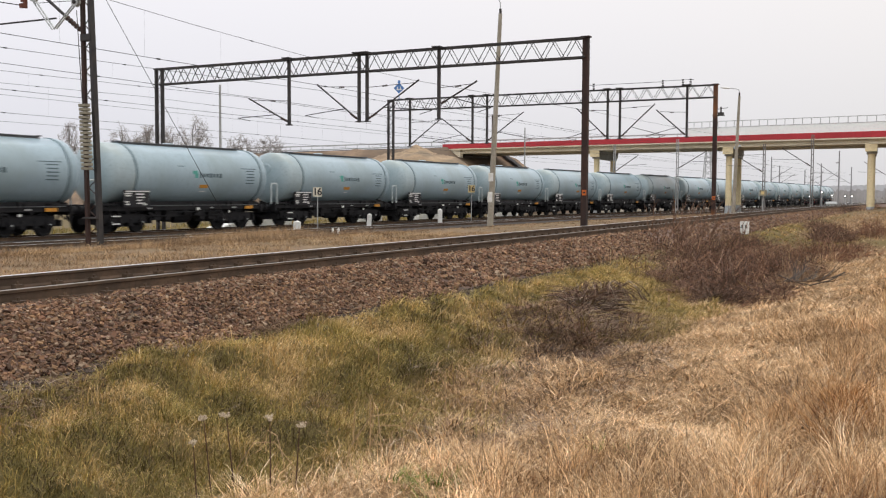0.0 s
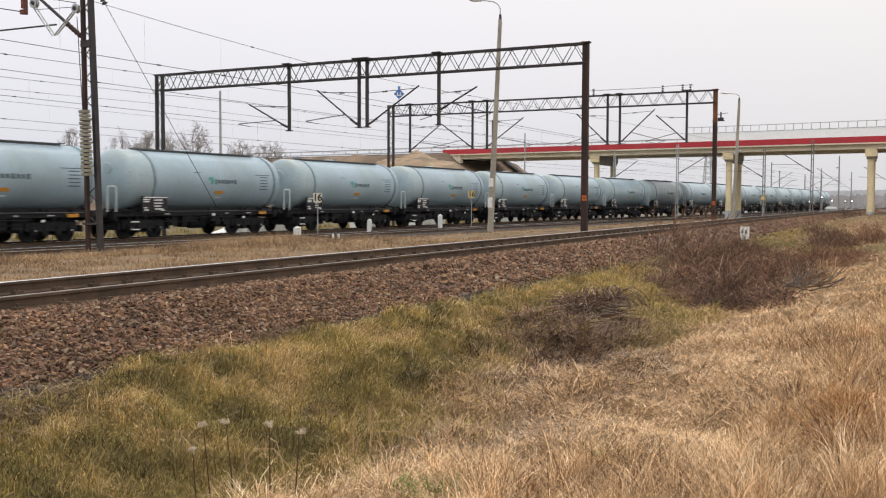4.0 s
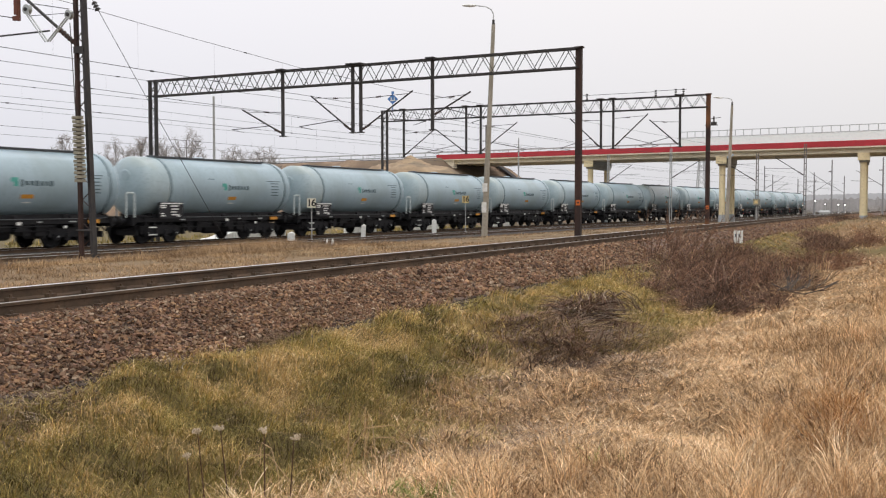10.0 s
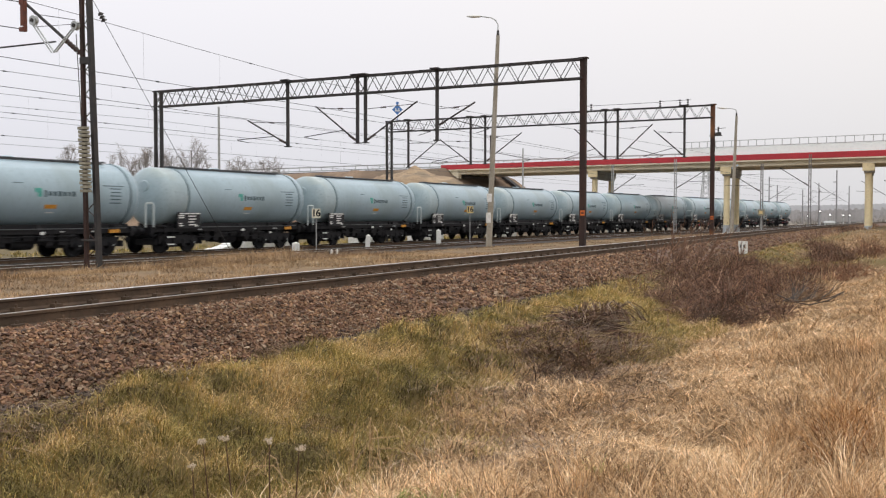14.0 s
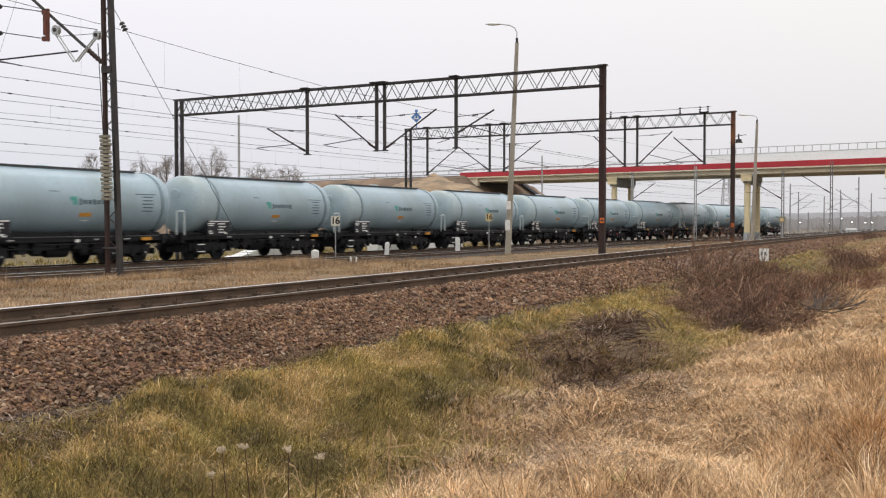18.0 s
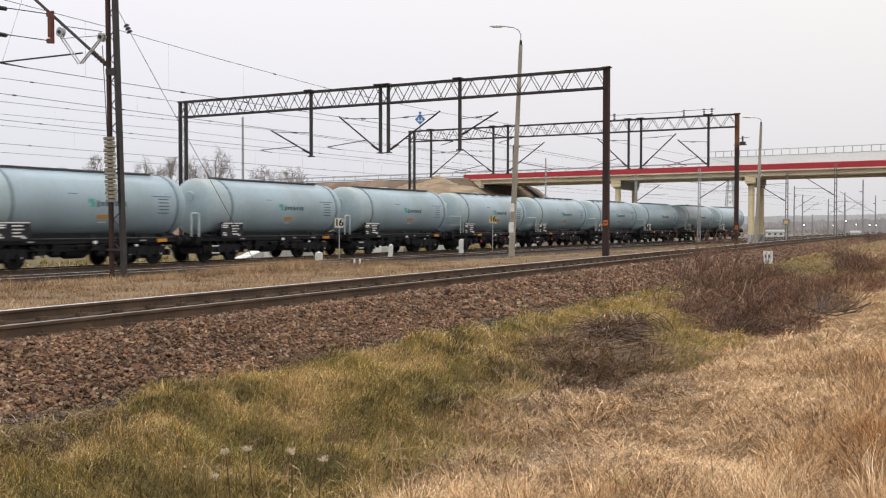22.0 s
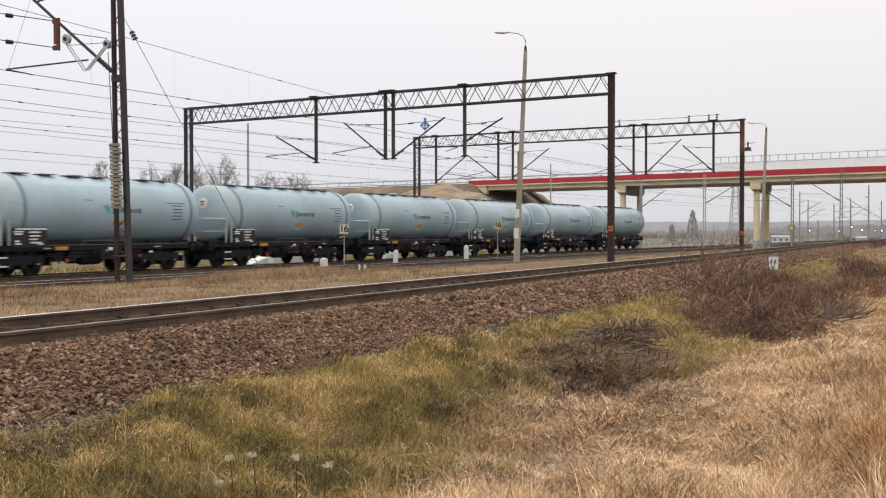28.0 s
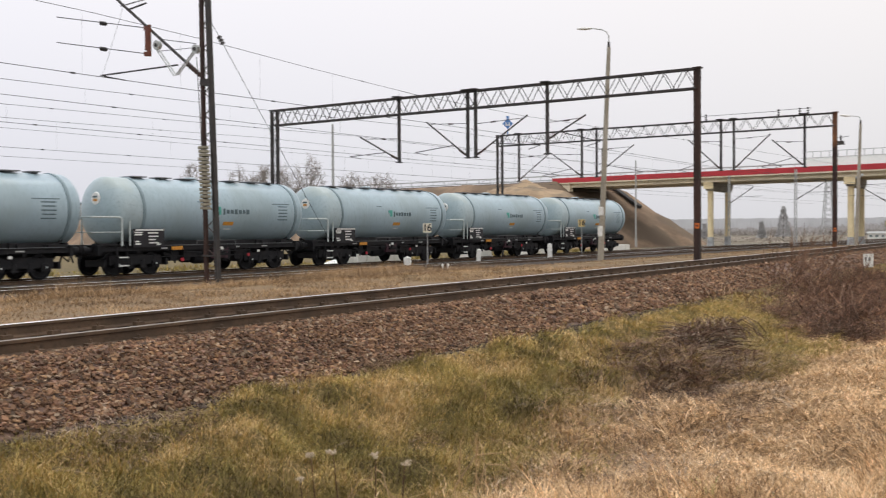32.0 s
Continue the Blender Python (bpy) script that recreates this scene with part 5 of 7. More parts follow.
part("cornice", Shape().box((span / 2, 0.03, 7.255), (span, 0.40, 0.13)), M_BEAM, bridge, "pale concrete cornice under the fascia")
for k, y in enumerate((0.62, 2.6, 4.6, 6.6, 8.6)):
    gir = Shape().box((span / 2, y, 7.03), (span, 0.42, 0.36)).box((span / 2, y, 6.79), (span, 0.75, 0.13))
    part("girder", gir, M_BEAM, bridge, "cream bridge girder")
part("abutment", Shape().box((-0.4, 5.5, 6.2), (1.6, 11.5, 2.0)).box((1.2, 0.3, 7.0), (2.6, 0.6, 1.5)), M_BEAM, bridge, "cream concrete abutment")
# piers skewed to the line of the tracks
skew = Vector((-math.sin(radians(11)), math.cos(radians(11)), 0))
for s in (20.2, 35.3, 49.1, 65.4):
    near, away = Vector((s, 1.2, 0)), Vector((s, 1.2, 0)) + skew * 7.2
    up = Vector((0, 0, 1))
    pier = part("pier", Shape().bar(near - skew * 0.8 + up * 6.42, away + skew * 0.5 + up * 6.42, 0.95, 0.60).bar(near - skew * 0.5 + up * 5.98, away + skew * 0.3 + up * 5.98, 0.80, 0.3), M_GREYCAP, bridge, "pier cross-head")
    for k, foot in enumerate((near, away)):
        part("column", Shape().tube(foot - up * 0.6, foot + up * 5.9, 0.315, seg=20), M_CREAM, pier, "round cream column", smooth=True)
        part("column_foot", Shape().tube(foot - up * 0.5, foot + up * 0.75, 0.40, 0.335, seg=20), M_FOOT, pier, "grey column foot", smooth=True)
    part("front_cap", Shape().bar(near - skew * 0.96 + up * 6.38, near - skew * 0.81 + up * 6.38, 1.06, 0.72), M_CREAM, pier, "cream cross-head end")
rail_s = 31.0
hi_rail = Shape()
for z in (8.78, 9.4):
    hi_rail.bar((rail_s, 0.2, z), (span, 0.2, z), 0.06)
hr = part("parapet_railing", hi_rail, M_GALV, bridge, "grey steel parapet railing")
s = rail_s
post_me = Shape().box((0, 0, 0.30), (0.06, 0.05, 0.64)).mesh("railing_post", M_GALV)
while s < span:
    part("railing_post", post_me, None, hr, at=pose(s, 0.2, 8.78))
    s += 0.85
panel = Shape().box((rail_s + (span - rail_s) / 2, 0.2, 8.32), (span - rail_s, 0.04, 0.84))
M_SCREEN = material("pale_screen_panel", (0.86, 0.92, 0.88), 0.35, 0, (0.83, 0.89, 0.86), 0.5)
M_SCREEN.node_tree.nodes["Principled BSDF"].inputs["Alpha"].default_value = 0.4
part("parapet_screen", panel, M_SCREEN, bridge, "pale translucent-looking screen")
lo = Shape().bar((-70, 0.3, 8.22), (rail_s, 0.3, 8.22), 0.09, 0.14).bar((-70, 9.2, 8.25), (span, 9.2, 8.25), 0.09, 0.14)
gr = part("guard_rail", lo, M_GALV, bridge, "grey crash barrier")
barrier_post = Shape().box((0, 0, 0.15), (0.07, 0.07, 0.5)).mesh("barrier_post", M_GALV)
for k in range(50):
    s = -68 + 2.0 * k
    if s < rail_s:
        part("barrier_post", barrier_post, None, gr, at=pose(s, 0.3, 7.9))

# the earth bank that carries the road to the bridge
ea, eb = lines_of((-150, -20, 6), (-20, 22, 0.8)), lines_of((-25, 40, 1.2))
EA, EB = np.meshgrid(ea, eb, indexing="ij")
top = 7.55 + 0.35 * np.clip(-EA - 12, 0, 60) / 60 * -1.0
side = np.maximum(0, np.abs(EB - 5.5) - 6.3) / 1.55
end = np.maximum(0, EA - 1.2) / 1.5
EZ = np.minimum(top - side, 7.0 - end + 0.5 * (EA < 1))
EZ = np.minimum(EZ, top - np.hypot(side, end * (EA > 0)))
EZ = EZ + 0.35 * wobble(EA, EB, 2.1) * (np.abs(EB - 5.5) > 6.0) + 0.12 * wobble(EA, EB, 0.8) * (np.abs(EB - 5.5) > 6.0)
EZ = np.maximum(EZ, -0.8)
base = np.array([[bdir.x, bout.x], [bdir.y, bout.y]])
W = np.stack([EA, EB], -1) @ base.T + np.array([BA.x, BA.y])
na, nb = EA.shape
i, j = np.meshgrid(np.arange(na - 1), np.arange(nb - 1), indexing="ij")
quads = np.stack([i * nb + j, (i + 1) * nb + j, (i + 1) * nb + j + 1, i * nb + j + 1], -1).reshape(-1, 4)
me = fast_mesh("embankment", np.concatenate([W, EZ[..., None]], -1).reshape(-1, 3), quads, M_SLOPE)
me.shade_smooth()
tagged(new("embankment", me), "sandy earth embankment carrying the road up to the bridge", "embankment", kind="structure")
solid("road", Shape().box((-75, 5.5, 7.62), (148, 7.5, 0.06)), M_ASPHALT, "grey asphalt road on the embankment", "road", kind="structure", at=pose(BA.x, BA.y, 0, 0, 0, bturn))
# dark drain channel down the end of the bank
solid("drain_channel", Shape().bar((1.4, 11.5, 7.1), (5.4, 11.5, 4.45), 0.8, 0.4).bar((1.4, 10.9, 7.2), (5.4, 10.9, 4.55), 0.25, 0.3), M_ASPHALT, "short dark concrete drain channel on the bank", "drain", at=pose(BA.x, BA.y, 0, 0, 0, bturn))
# heap of sandy soil beside the abutment
hv, hf = [], []
hp = np.linspace(-1, 1, 26)
HA, HB = np.meshgrid(hp, hp, indexing="ij")
HZ = np.maximum(0, 1 - np.hypot(HA, HB)) ** 0.55 * 2.45 * (1 + 0.16 * wobble(HA * 3, HB * 3, 0.6) + 0.10 * wobble(HA * 9, HB * 9, 0.6))
HP = np.stack([HA * 7.5 - 2.2, HB * 5.0 - 3.2], -1) @ base.T + np.array([BA.x, BA.y])
i, j = np.meshgrid(np.arange(25), np.arange(25), indexing="ij")
quads = np.stack([i * 26 + j, (i + 1) * 26 + j, (i + 1) * 26 + j + 1, i * 26 + j + 1], -1).reshape(-1, 4)
me = fast_mesh("earth_mound", np.concatenate([HP, (HZ + 4.9)[..., None]], -1).reshape(-1, 3), quads, M_EARTH)
me.shade_smooth()
tagged(new("earth_mound", me), "heap of bare sandy soil on the bank beside the bridge", "earth mound")


# ---- far posts, trees, woods, buildings ----
def far_mast(x, y, h, mat, arm=0.0, w=0.26, label="hazy grey catenary mast with a slanting cantilever"):
    m = thing("catenary_mast", label, "catenary mast", at=pose(x, y, -0.3), group="far catenary masts")
    part("post", Shape().tube((0, 0, 0), (0, 0, h), w * 0.36, w * 0.24, seg=8), mat, m)
    if arm:
        sg = 1 if arm > 0 else -1
        part("cantilever", Shape().tube((0, 0, h * 0.55), (arm, 0, h * 0.80), 0.05, seg=6).tube((arm * 0.3, 0, h * 0.62), (arm * 1.2, 0, h * 0.64), 0.03, seg=6), mat, m)
        part("insulator", insulator(Shape(), (0, 0, h * 0.80), (arm * 0.16, 0, h * 0.80), 3, 0.10), M_INSUL, m, smooth=True)
    return m


def twin_mast(x, y, h, arm, mat, label):
    """Two channels with battens, and a slanting cantilever with its stay and insulators."""
    m = thing("catenary_mast", label, "catenary mast", at=pose(x, y, -0.3), group="twin catenary masts")
    for sx in (-0.115, 0.115):
        part("channel", Shape().bar((sx, 0, 0), (sx * 0.75, 0, h), 0.07, 0.09), mat, m)
    batten = Shape().box((0, 0, 0), (0.20, 0.03, 0.07)).mesh("batten", mat)
    for k in range(int(h / 0.62)):
        part("batten", batten, None, m, at=pose(0, 0.03, 0.5 + 0.62 * k))
    sg = 1 if arm > 0 else -1
    part("cantilever", Shape().tube((sg * 0.15, 0, h * 0.62), (arm, 0, h * 0.84), 0.04, seg=6), M_STEEL, m)
    part("stay_rod", Shape().tube((sg * 0.15, 0, h * 0.86), (arm, 0, h * 0.85), 0.018, seg=6), M_STEEL, m)
    part("insulator", insulator(Shape(), (sg * 0.2, 0, h * 0.625), (sg * 0.2 + (arm - sg * 0.2) * 0.18, 0, h * 0.665), 4, 0.08), M_INSUL, m, smooth=True)
    if x < -15 and arm < 0:
        part("insulator", insulator(Shape(), (arm - 0.3, 0, h * 0.84 + 0.75), (arm + 0.35, 0, h * 0.84 + 1.1), 4, 0.15).tube((arm, 0, h * 0.84), (arm, 0, h * 0.84 + 0.95), 0.025, seg=6), M_PALEBLUE, m, "pale blue glass insulator", smooth=True)
    part("steady_arm", Shape().tube((arm * 0.35, 0, h * 0.70), (arm * 1.35, 0, h * 0.71), 0.02, seg=6), M_STEEL, m)


twin_mast(-27.6, 102.9, 7.9, 3.0, M_PALEPOST, "pale twin-channel catenary mast before the bridge")
twin_mast(-34.8, 104.2, 7.55, 2.6, M_PALEPOST, "pale twin-channel catenary mast beyond the train")
twin_mast(-18.5, 100.8, 7.1, -2.6, M_WEATHERED, "brownish twin-channel catenary mast with a box on it")
twin_mast(-14.25, 102.2, 8.0, -2.8, M_WEATHERED, "weathered grey twin-channel catenary mast near the single track")
# masts beyond the bridge, mostly in the haze-toned grey
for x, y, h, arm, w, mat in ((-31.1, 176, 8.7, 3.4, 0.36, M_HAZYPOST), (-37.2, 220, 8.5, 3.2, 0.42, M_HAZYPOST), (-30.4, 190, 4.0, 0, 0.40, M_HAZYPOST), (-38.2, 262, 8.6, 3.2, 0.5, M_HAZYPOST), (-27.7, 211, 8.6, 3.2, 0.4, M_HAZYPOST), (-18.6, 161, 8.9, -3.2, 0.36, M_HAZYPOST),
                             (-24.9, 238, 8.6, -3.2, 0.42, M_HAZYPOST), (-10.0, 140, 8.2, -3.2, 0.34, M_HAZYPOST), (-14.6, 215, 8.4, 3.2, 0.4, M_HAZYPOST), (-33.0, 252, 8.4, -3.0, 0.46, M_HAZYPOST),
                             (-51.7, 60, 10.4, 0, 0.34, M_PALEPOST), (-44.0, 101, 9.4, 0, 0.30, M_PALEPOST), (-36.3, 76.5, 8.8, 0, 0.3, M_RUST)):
    far_mast(x, y, h, mat, arm, w, "hazy grey catenary mast with a slanting cantilever" if arm else "plain grey post beyond the tracks")
cab = thing("relay_cabinet", "small orange-lit box on a thin post", "cabinet", at=pose(-18.5, 100.6, 2.05))
part("box", Shape().box((0, 0, 0), (0.6, 0.4, 0.6)), M_WEIGHT, cab)
part("post", Shape().tube((0, 0, -2.4), (0, 0, -0.3), 0.05, seg=8), M_PALEPOST, cab)
part("light", Shape().box((0, -0.21, 0), (0.3, 0.02, 0.3)), M_YELLOW, cab)
pyl = thing("lattice_pylon", "hazy lattice power pylon beyond the bridge", "pylon", at=pose(-66, 278, -0.3))
sh = Shape()
for sx in (-1, 1):
    for sy in (-1, 1):
        sh.bar((sx * 1.6, sy * 1.6, 0), (sx * 0.4, sy * 0.4, 18), 0.16)
for k in range(12):
    a, b = 1.6 - 1.2 * k / 12, 1.6 - 1.2 * (k + 1) / 12
    z0, z1 = 18 * k / 12, 18 * (k + 1) / 12
    for q in (-1, 1):
        sh.bar((-a, q * a, z0), (b, q * b, z1), 0.08).bar((a, q * a, z0), (-b, q * b, z1), 0.08).bar((q * a, -a, z0), (q * b, b, z1), 0.08)
part("frame", sh, M_PALEPOST, pyl)


def bare_tree(x, y, h, wide, label, seed=1, bushy=False):
    """A trunk with rising limbs that divide into a rounded crown of fine twigs."""
    r = random.Random(seed)
    t = thing("bare_tree", label, "tree", at=pose(x, y, -0.4, 0, 0, r.uniform(0, 360)), group="bare winter trees")
    trunk, twigs = Shape(), Shape()
    low = 0.36 if bushy else 0.30
    mid, size = Vector((0, 0, h * (1 - low))), Vector((wide, wide, h * low))

    def inside(near=None, reach=1.0):
        """A place in the crown's oval, about another place where one is given."""
        for k in range(30):
            q = Vector((r.uniform(-1, 1), r.uniform(-1, 1), r.uniform(-1, 1)))
            if near is not None:
                q = near + q * reach
            if q.length < 1.0:
                return q
        return Vector((0, 0, 0.9))

    spot = lambda q: mid + Vector((q.x * size.x, q.y * size.y, q.z * size.z))
    trunk.tube((0, 0, 0), mid + Vector((0, 0, h * low * 0.5)), h * 0.016, 0.03, seg=7, caps=False)
    for k in range(26):
        u = inside()
        end = spot(u)
        foot = Vector((0, 0, max(h * 0.12, end.z - 0.6 - 1.1 * math.hypot(end.x, end.y))))
        bow = foot.lerp(end, 0.5) + Vector((end.x, end.y, 0)) * 0.12
        trunk.tube(foot, bow, 0.045, 0.035, seg=4, caps=False).tube(bow, end, 0.035, 0.018, seg=4, caps=False)
        for j in range(6):
            tip = spot(inside(u, 0.42))
            start = bow.lerp(end, r.uniform(0.0, 0.9))
            twigs.tube(start, tip, 0.018, 0.010, seg=3, caps=False)
            for i in range(7):
                g = start.lerp(tip, r.uniform(0.3, 1.0))
                twigs.tube(g, g + Vector((r.uniform(-1, 1), r.uniform(-1, 1), r.uniform(-0.3, 1.1))) * 0.22 * wide, 0.014, 0.008, seg=3, caps=False)
    part("trunk", trunk, M_BARK, t, "grey trunk and limbs")
    part("crown", twigs, M_TWIG, t, "thin leafless twigs")
    return t


for k, (px, py, h, wide) in enumerate(((-78.84, 69.35, 8.7, 1.5), (-75.5, 72.96, 8.6, 1.9), (-73.84, 74.65, 8.7, 1.7), (-72.04, 76.39, 8.9, 1.8), (-70.59, 77.73, 9.6, 2.2))):
    bare_tree(px, py, h * 1.07, wide * 1.05, "leafless deciduous tree in winter beyond the tracks", 11 + k)
bare_tree(-66.87, 80.95, 8.7, 2.0, "low leafless tree beyond the tracks", 31)
bare_tree(-64.6, 82.8, 8.5, 2.0, "dense rounded leafless bush-like tree", 32, True)
bare_tree(-70, 111, 9.0, 1.6, "leafless scrub behind the embankment", 34, True)


def conifer(x, y, h, seed):
    t = thing("conifer", "hazy grey conifer far behind the bridge", "tree", at=pose(x, y, -0.4), group="far conifers")
    part("trunk", Shape().tube((0, 0, 0), (0, 0, h), 0.2, 0.03, seg=6), M_BARK, t)
    g = np.random.default_rng(seed)
    n = 1500
    z = h * (0.08 + 0.92 * g.uniform(0, 1, n) ** 1.3)
    rr = (h - z) * 0.22 + 0.25 * np.sqrt(g.uniform(0.2, 1, n)) * (0.75 + 0.5 * (np.sin(z * 5) > 0))
    a = g.uniform(0, 6.283, n)
    part("crown", stones("crown", np.c_[rr * np.cos(a), rr * np.sin(a), z], g.uniform(0.07, 0.16, n), M_HAZYTREE, (1.9, 1.9, 0.5), 0.3), None, t, "ragged crown greyed for the haze")


for k, (x, y, h) in enumerate(((-52.8, 188.5, 6.1), (-57.0, 189, 3.4), (-67, 186, 3.0))):
    conifer(x, y, h, 50 + k)

# low woods on the horizon, the haze put into their grey colours
def wood_line(dist, h0, h1, a0, a1, seed, label, mat=M_HILL, rough=0.10):
    g = np.random.default_rng(seed)
    n = 1400
    a = np.linspace(radians(a0), radians(a1), n)
    k = np.arange(n) * 500 / n
    hh = h0 + (h1 - h0) * (0.5 + 0.5 * np.sin(k * 0.021 + seed) * np.cos(k * 0.013)) + g.uniform(0, 1, n) * (h1 - h0) * rough
    lo_, up_ = np.c_[-dist * np.sin(a), dist * np.cos(a), np.full(n, -3.0)], np.c_[-dist * np.sin(a), dist * np.cos(a), hh]
    back = np.c_[-(dist + 60) * np.sin(a), (dist + 60) * np.cos(a), hh * 0.97]
    v = np.concatenate([lo_, up_, back])
    q = np.arange(n - 1)
    f = np.concatenate([np.c_[q, q + 1, q + 1 + n, q + n], np.c_[q + n, q + n + 1, q + 1 + 2 * n, q + 2 * n]])
    return tagged(new("backdrop", fast_mesh("backdrop", v, f, mat)), label, "backdrop", kind="structure")


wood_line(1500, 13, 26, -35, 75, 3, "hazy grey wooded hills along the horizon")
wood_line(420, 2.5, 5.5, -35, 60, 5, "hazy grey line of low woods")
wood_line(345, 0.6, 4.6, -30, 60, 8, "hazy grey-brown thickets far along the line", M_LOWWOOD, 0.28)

for x, y, w, d, h, lab in ((-36.7, 189, 3.0, 2.5, 1.0, "small low white building beyond the bridge"), (-22.5, 185, 1.5, 2, 0.9, "small whitish hut beside the far tracks"), (8, 230, 6, 4, 2.0, "low whitish building far along the line")):
    b = thing("far_building", lab, "building", at=pose(x, y, -0.4, 0, 0, 12), group="far low buildings")
    part("wall", Shape().box((0, 0, h / 2), (w, d, h)), M_WHITE, b)
    part("roof", Shape().add([(-w / 2 - 0.3, -d / 2 - 0.3, h), (w / 2 + 0.3, -d / 2 - 0.3, h), (w / 2 + 0.3, d / 2 + 0.3, h), (-w / 2 - 0.3, d / 2 + 0.3, h), (-w / 2, 0, h + 0.35), (w / 2, 0, h + 0.35)], [(0, 1, 5, 4), (2, 3, 4, 5), (0, 4, 3), (1, 2, 5), (0, 3, 2, 1)]), M_PALEPOST, b)
    for q in range(3):
        part("window", Shape().box((-w / 3 + q * w / 3, -d / 2 - 0.01, h * 0.55), (w * 0.14, 0.06, h * 0.35)), M_DARKMARK, b)
for x, y, z in ((-31.8, 190, 1.7), (-26.75, 190, 1.6), (-24.7, 190, 2.4), (-23.1, 191, 1.8), (-20.8, 190, 1.7), (-19.7, 190, 1.7), (-12.8, 195, 2.3)):
    sgn = thing("light_signal", "small bright railway signal far along the line", "signal", at=pose(x, y, -0.3), group="far light signals")
    part("post", Shape().tube((0, 0, 0), (0, 0, z + 0.6), 0.07, seg=6), M_PALEPOST, sgn)
    part("head", Shape().box((0, 0, z + 0.4), (0.36, 0.3, 0.5)), M_STEEL, sgn)
    part("lens", Shape().tube((0, -0.16, z + 0.4), (0, -0.22, z + 0.4), 0.13, seg=12), M_LIGHT, sgn, "bright white lamp")

# ---- grass, brush and weeds ----
def patch(x, y, size):
    return 0.5 + 0.5 * wobble(x + 3.1, y - 1.7, size)


def tufts(name, label, cx, cy, mat, per, tall, wide, reach, droop, radius, wind=(0.0, 0.0), chaos=0.6, kind="stuff", coarse=False, comb=0.0, lean=0.6, tone=None):
    """Tufts of arching blades: tall, wide and reach may differ from tuft to tuft."""
    n = len(cx)
    if n == 0:
        return None
    one = lambda a: np.repeat(np.broadcast_to(np.asarray(a, float), (n,)), per)
    N = n * per
    own = one(rng.uniform(0, 2 * np.pi, n))
    az = one(0) + rng.uniform(0, 2 * np.pi, N)
    rr = one(radius) * np.sqrt(rng.uniform(0, 1, N))
    bx, by = one(cx) + rr * np.cos(az), one(cy) + rr * np.sin(az)
    bz = height(bx, by) - 0.015
    dx = np.cos(az) * chaos + np.cos(own) * lean + wind[0] + rng.normal(0, 0.35, N)
    dy = np.sin(az) * chaos + np.sin(own) * lean + wind[1] + rng.normal(0, 0.35, N)
    if comb:
        lie = 2.2 * np.pi * patch(bx, by, 1.3) + 1.5 * patch(by, bx, 0.5)
        dx, dy = dx * (1 - comb * 0.6) + comb * np.cos(lie), dy * (1 - comb * 0.6) + comb * np.sin(lie)
    h = one(tall) * rng.uniform(0.45, 1.25, N)
    out = one(reach) * rng.uniform(0.3, 1.3, N)
    dr = one(droop) * rng.uniform(0.4, 1.3, N)
    w = one(wide) * rng.uniform(0.7, 1.4, N)
    turn = np.arctan2(dy, dx) + np.pi / 2 + rng.normal(0, 0.6, N)
    sx, sy = np.cos(turn) * w / 2, np.sin(turn) * w / 2
    rows = []
    for f, k in ((0.0, 1.0), (0.6, 0.85), (1.0, 0.0)) if coarse else ((0.0, 1.0), (0.38, 0.95), (0.74, 0.7), (1.0, 0.0)):
        px, py = bx + dx * out * f ** 1.5, by + dy * out * f ** 1.5
        pz = bz + h * np.maximum(f - dr * f * f * 0.6, 0.02 * f)
        if k:
            rows += [np.c_[px - sx * k, py - sy * k, pz], np.c_[px + sx * k, py + sy * k, pz]]
        else:
            rows.append(np.c_[px, py, pz])
    rows_of = rows
    v = np.stack(rows, 1).reshape(-1, 3)
    if coarse:
        o = np.arange(N)[:, None] * 5
        f = np.concatenate([o + [0, 1, 3], o + [0, 3, 2], o + [2, 3, 4]])
    else:
        o = np.arange(N)[:, None] * 7
        f = np.concatenate([o + [0, 1, 3], o + [0, 3, 2], o + [2, 3, 5], o + [2, 5, 4], o + [4, 5, 6]])
    me = fast_mesh(name, v, f, mat)
    if tone is not None:
        mark = me.attributes.new("tone", "FLOAT", "POINT")
        mark.data.foreach_set("value", np.repeat(one(tone), len(rows_of)).astype(np.float32))
    return tagged(new(name, me), label, "grass", kind=kind)


def scatter(n, lo, hi, v0, v1, power=1.0):
    k = np.arange(n)
    s = lo + (hi - lo) * np.mod(0.31 + k * 0.7548776662, 1.0) ** power + rng.normal(0, 0.05, n)
    v = v0 + (v1 - v0) * np.mod(0.77 + k * 0.5698402910, 1.0) + rng.normal(0, 0.05, n)
    return branch(s) + v, s, v


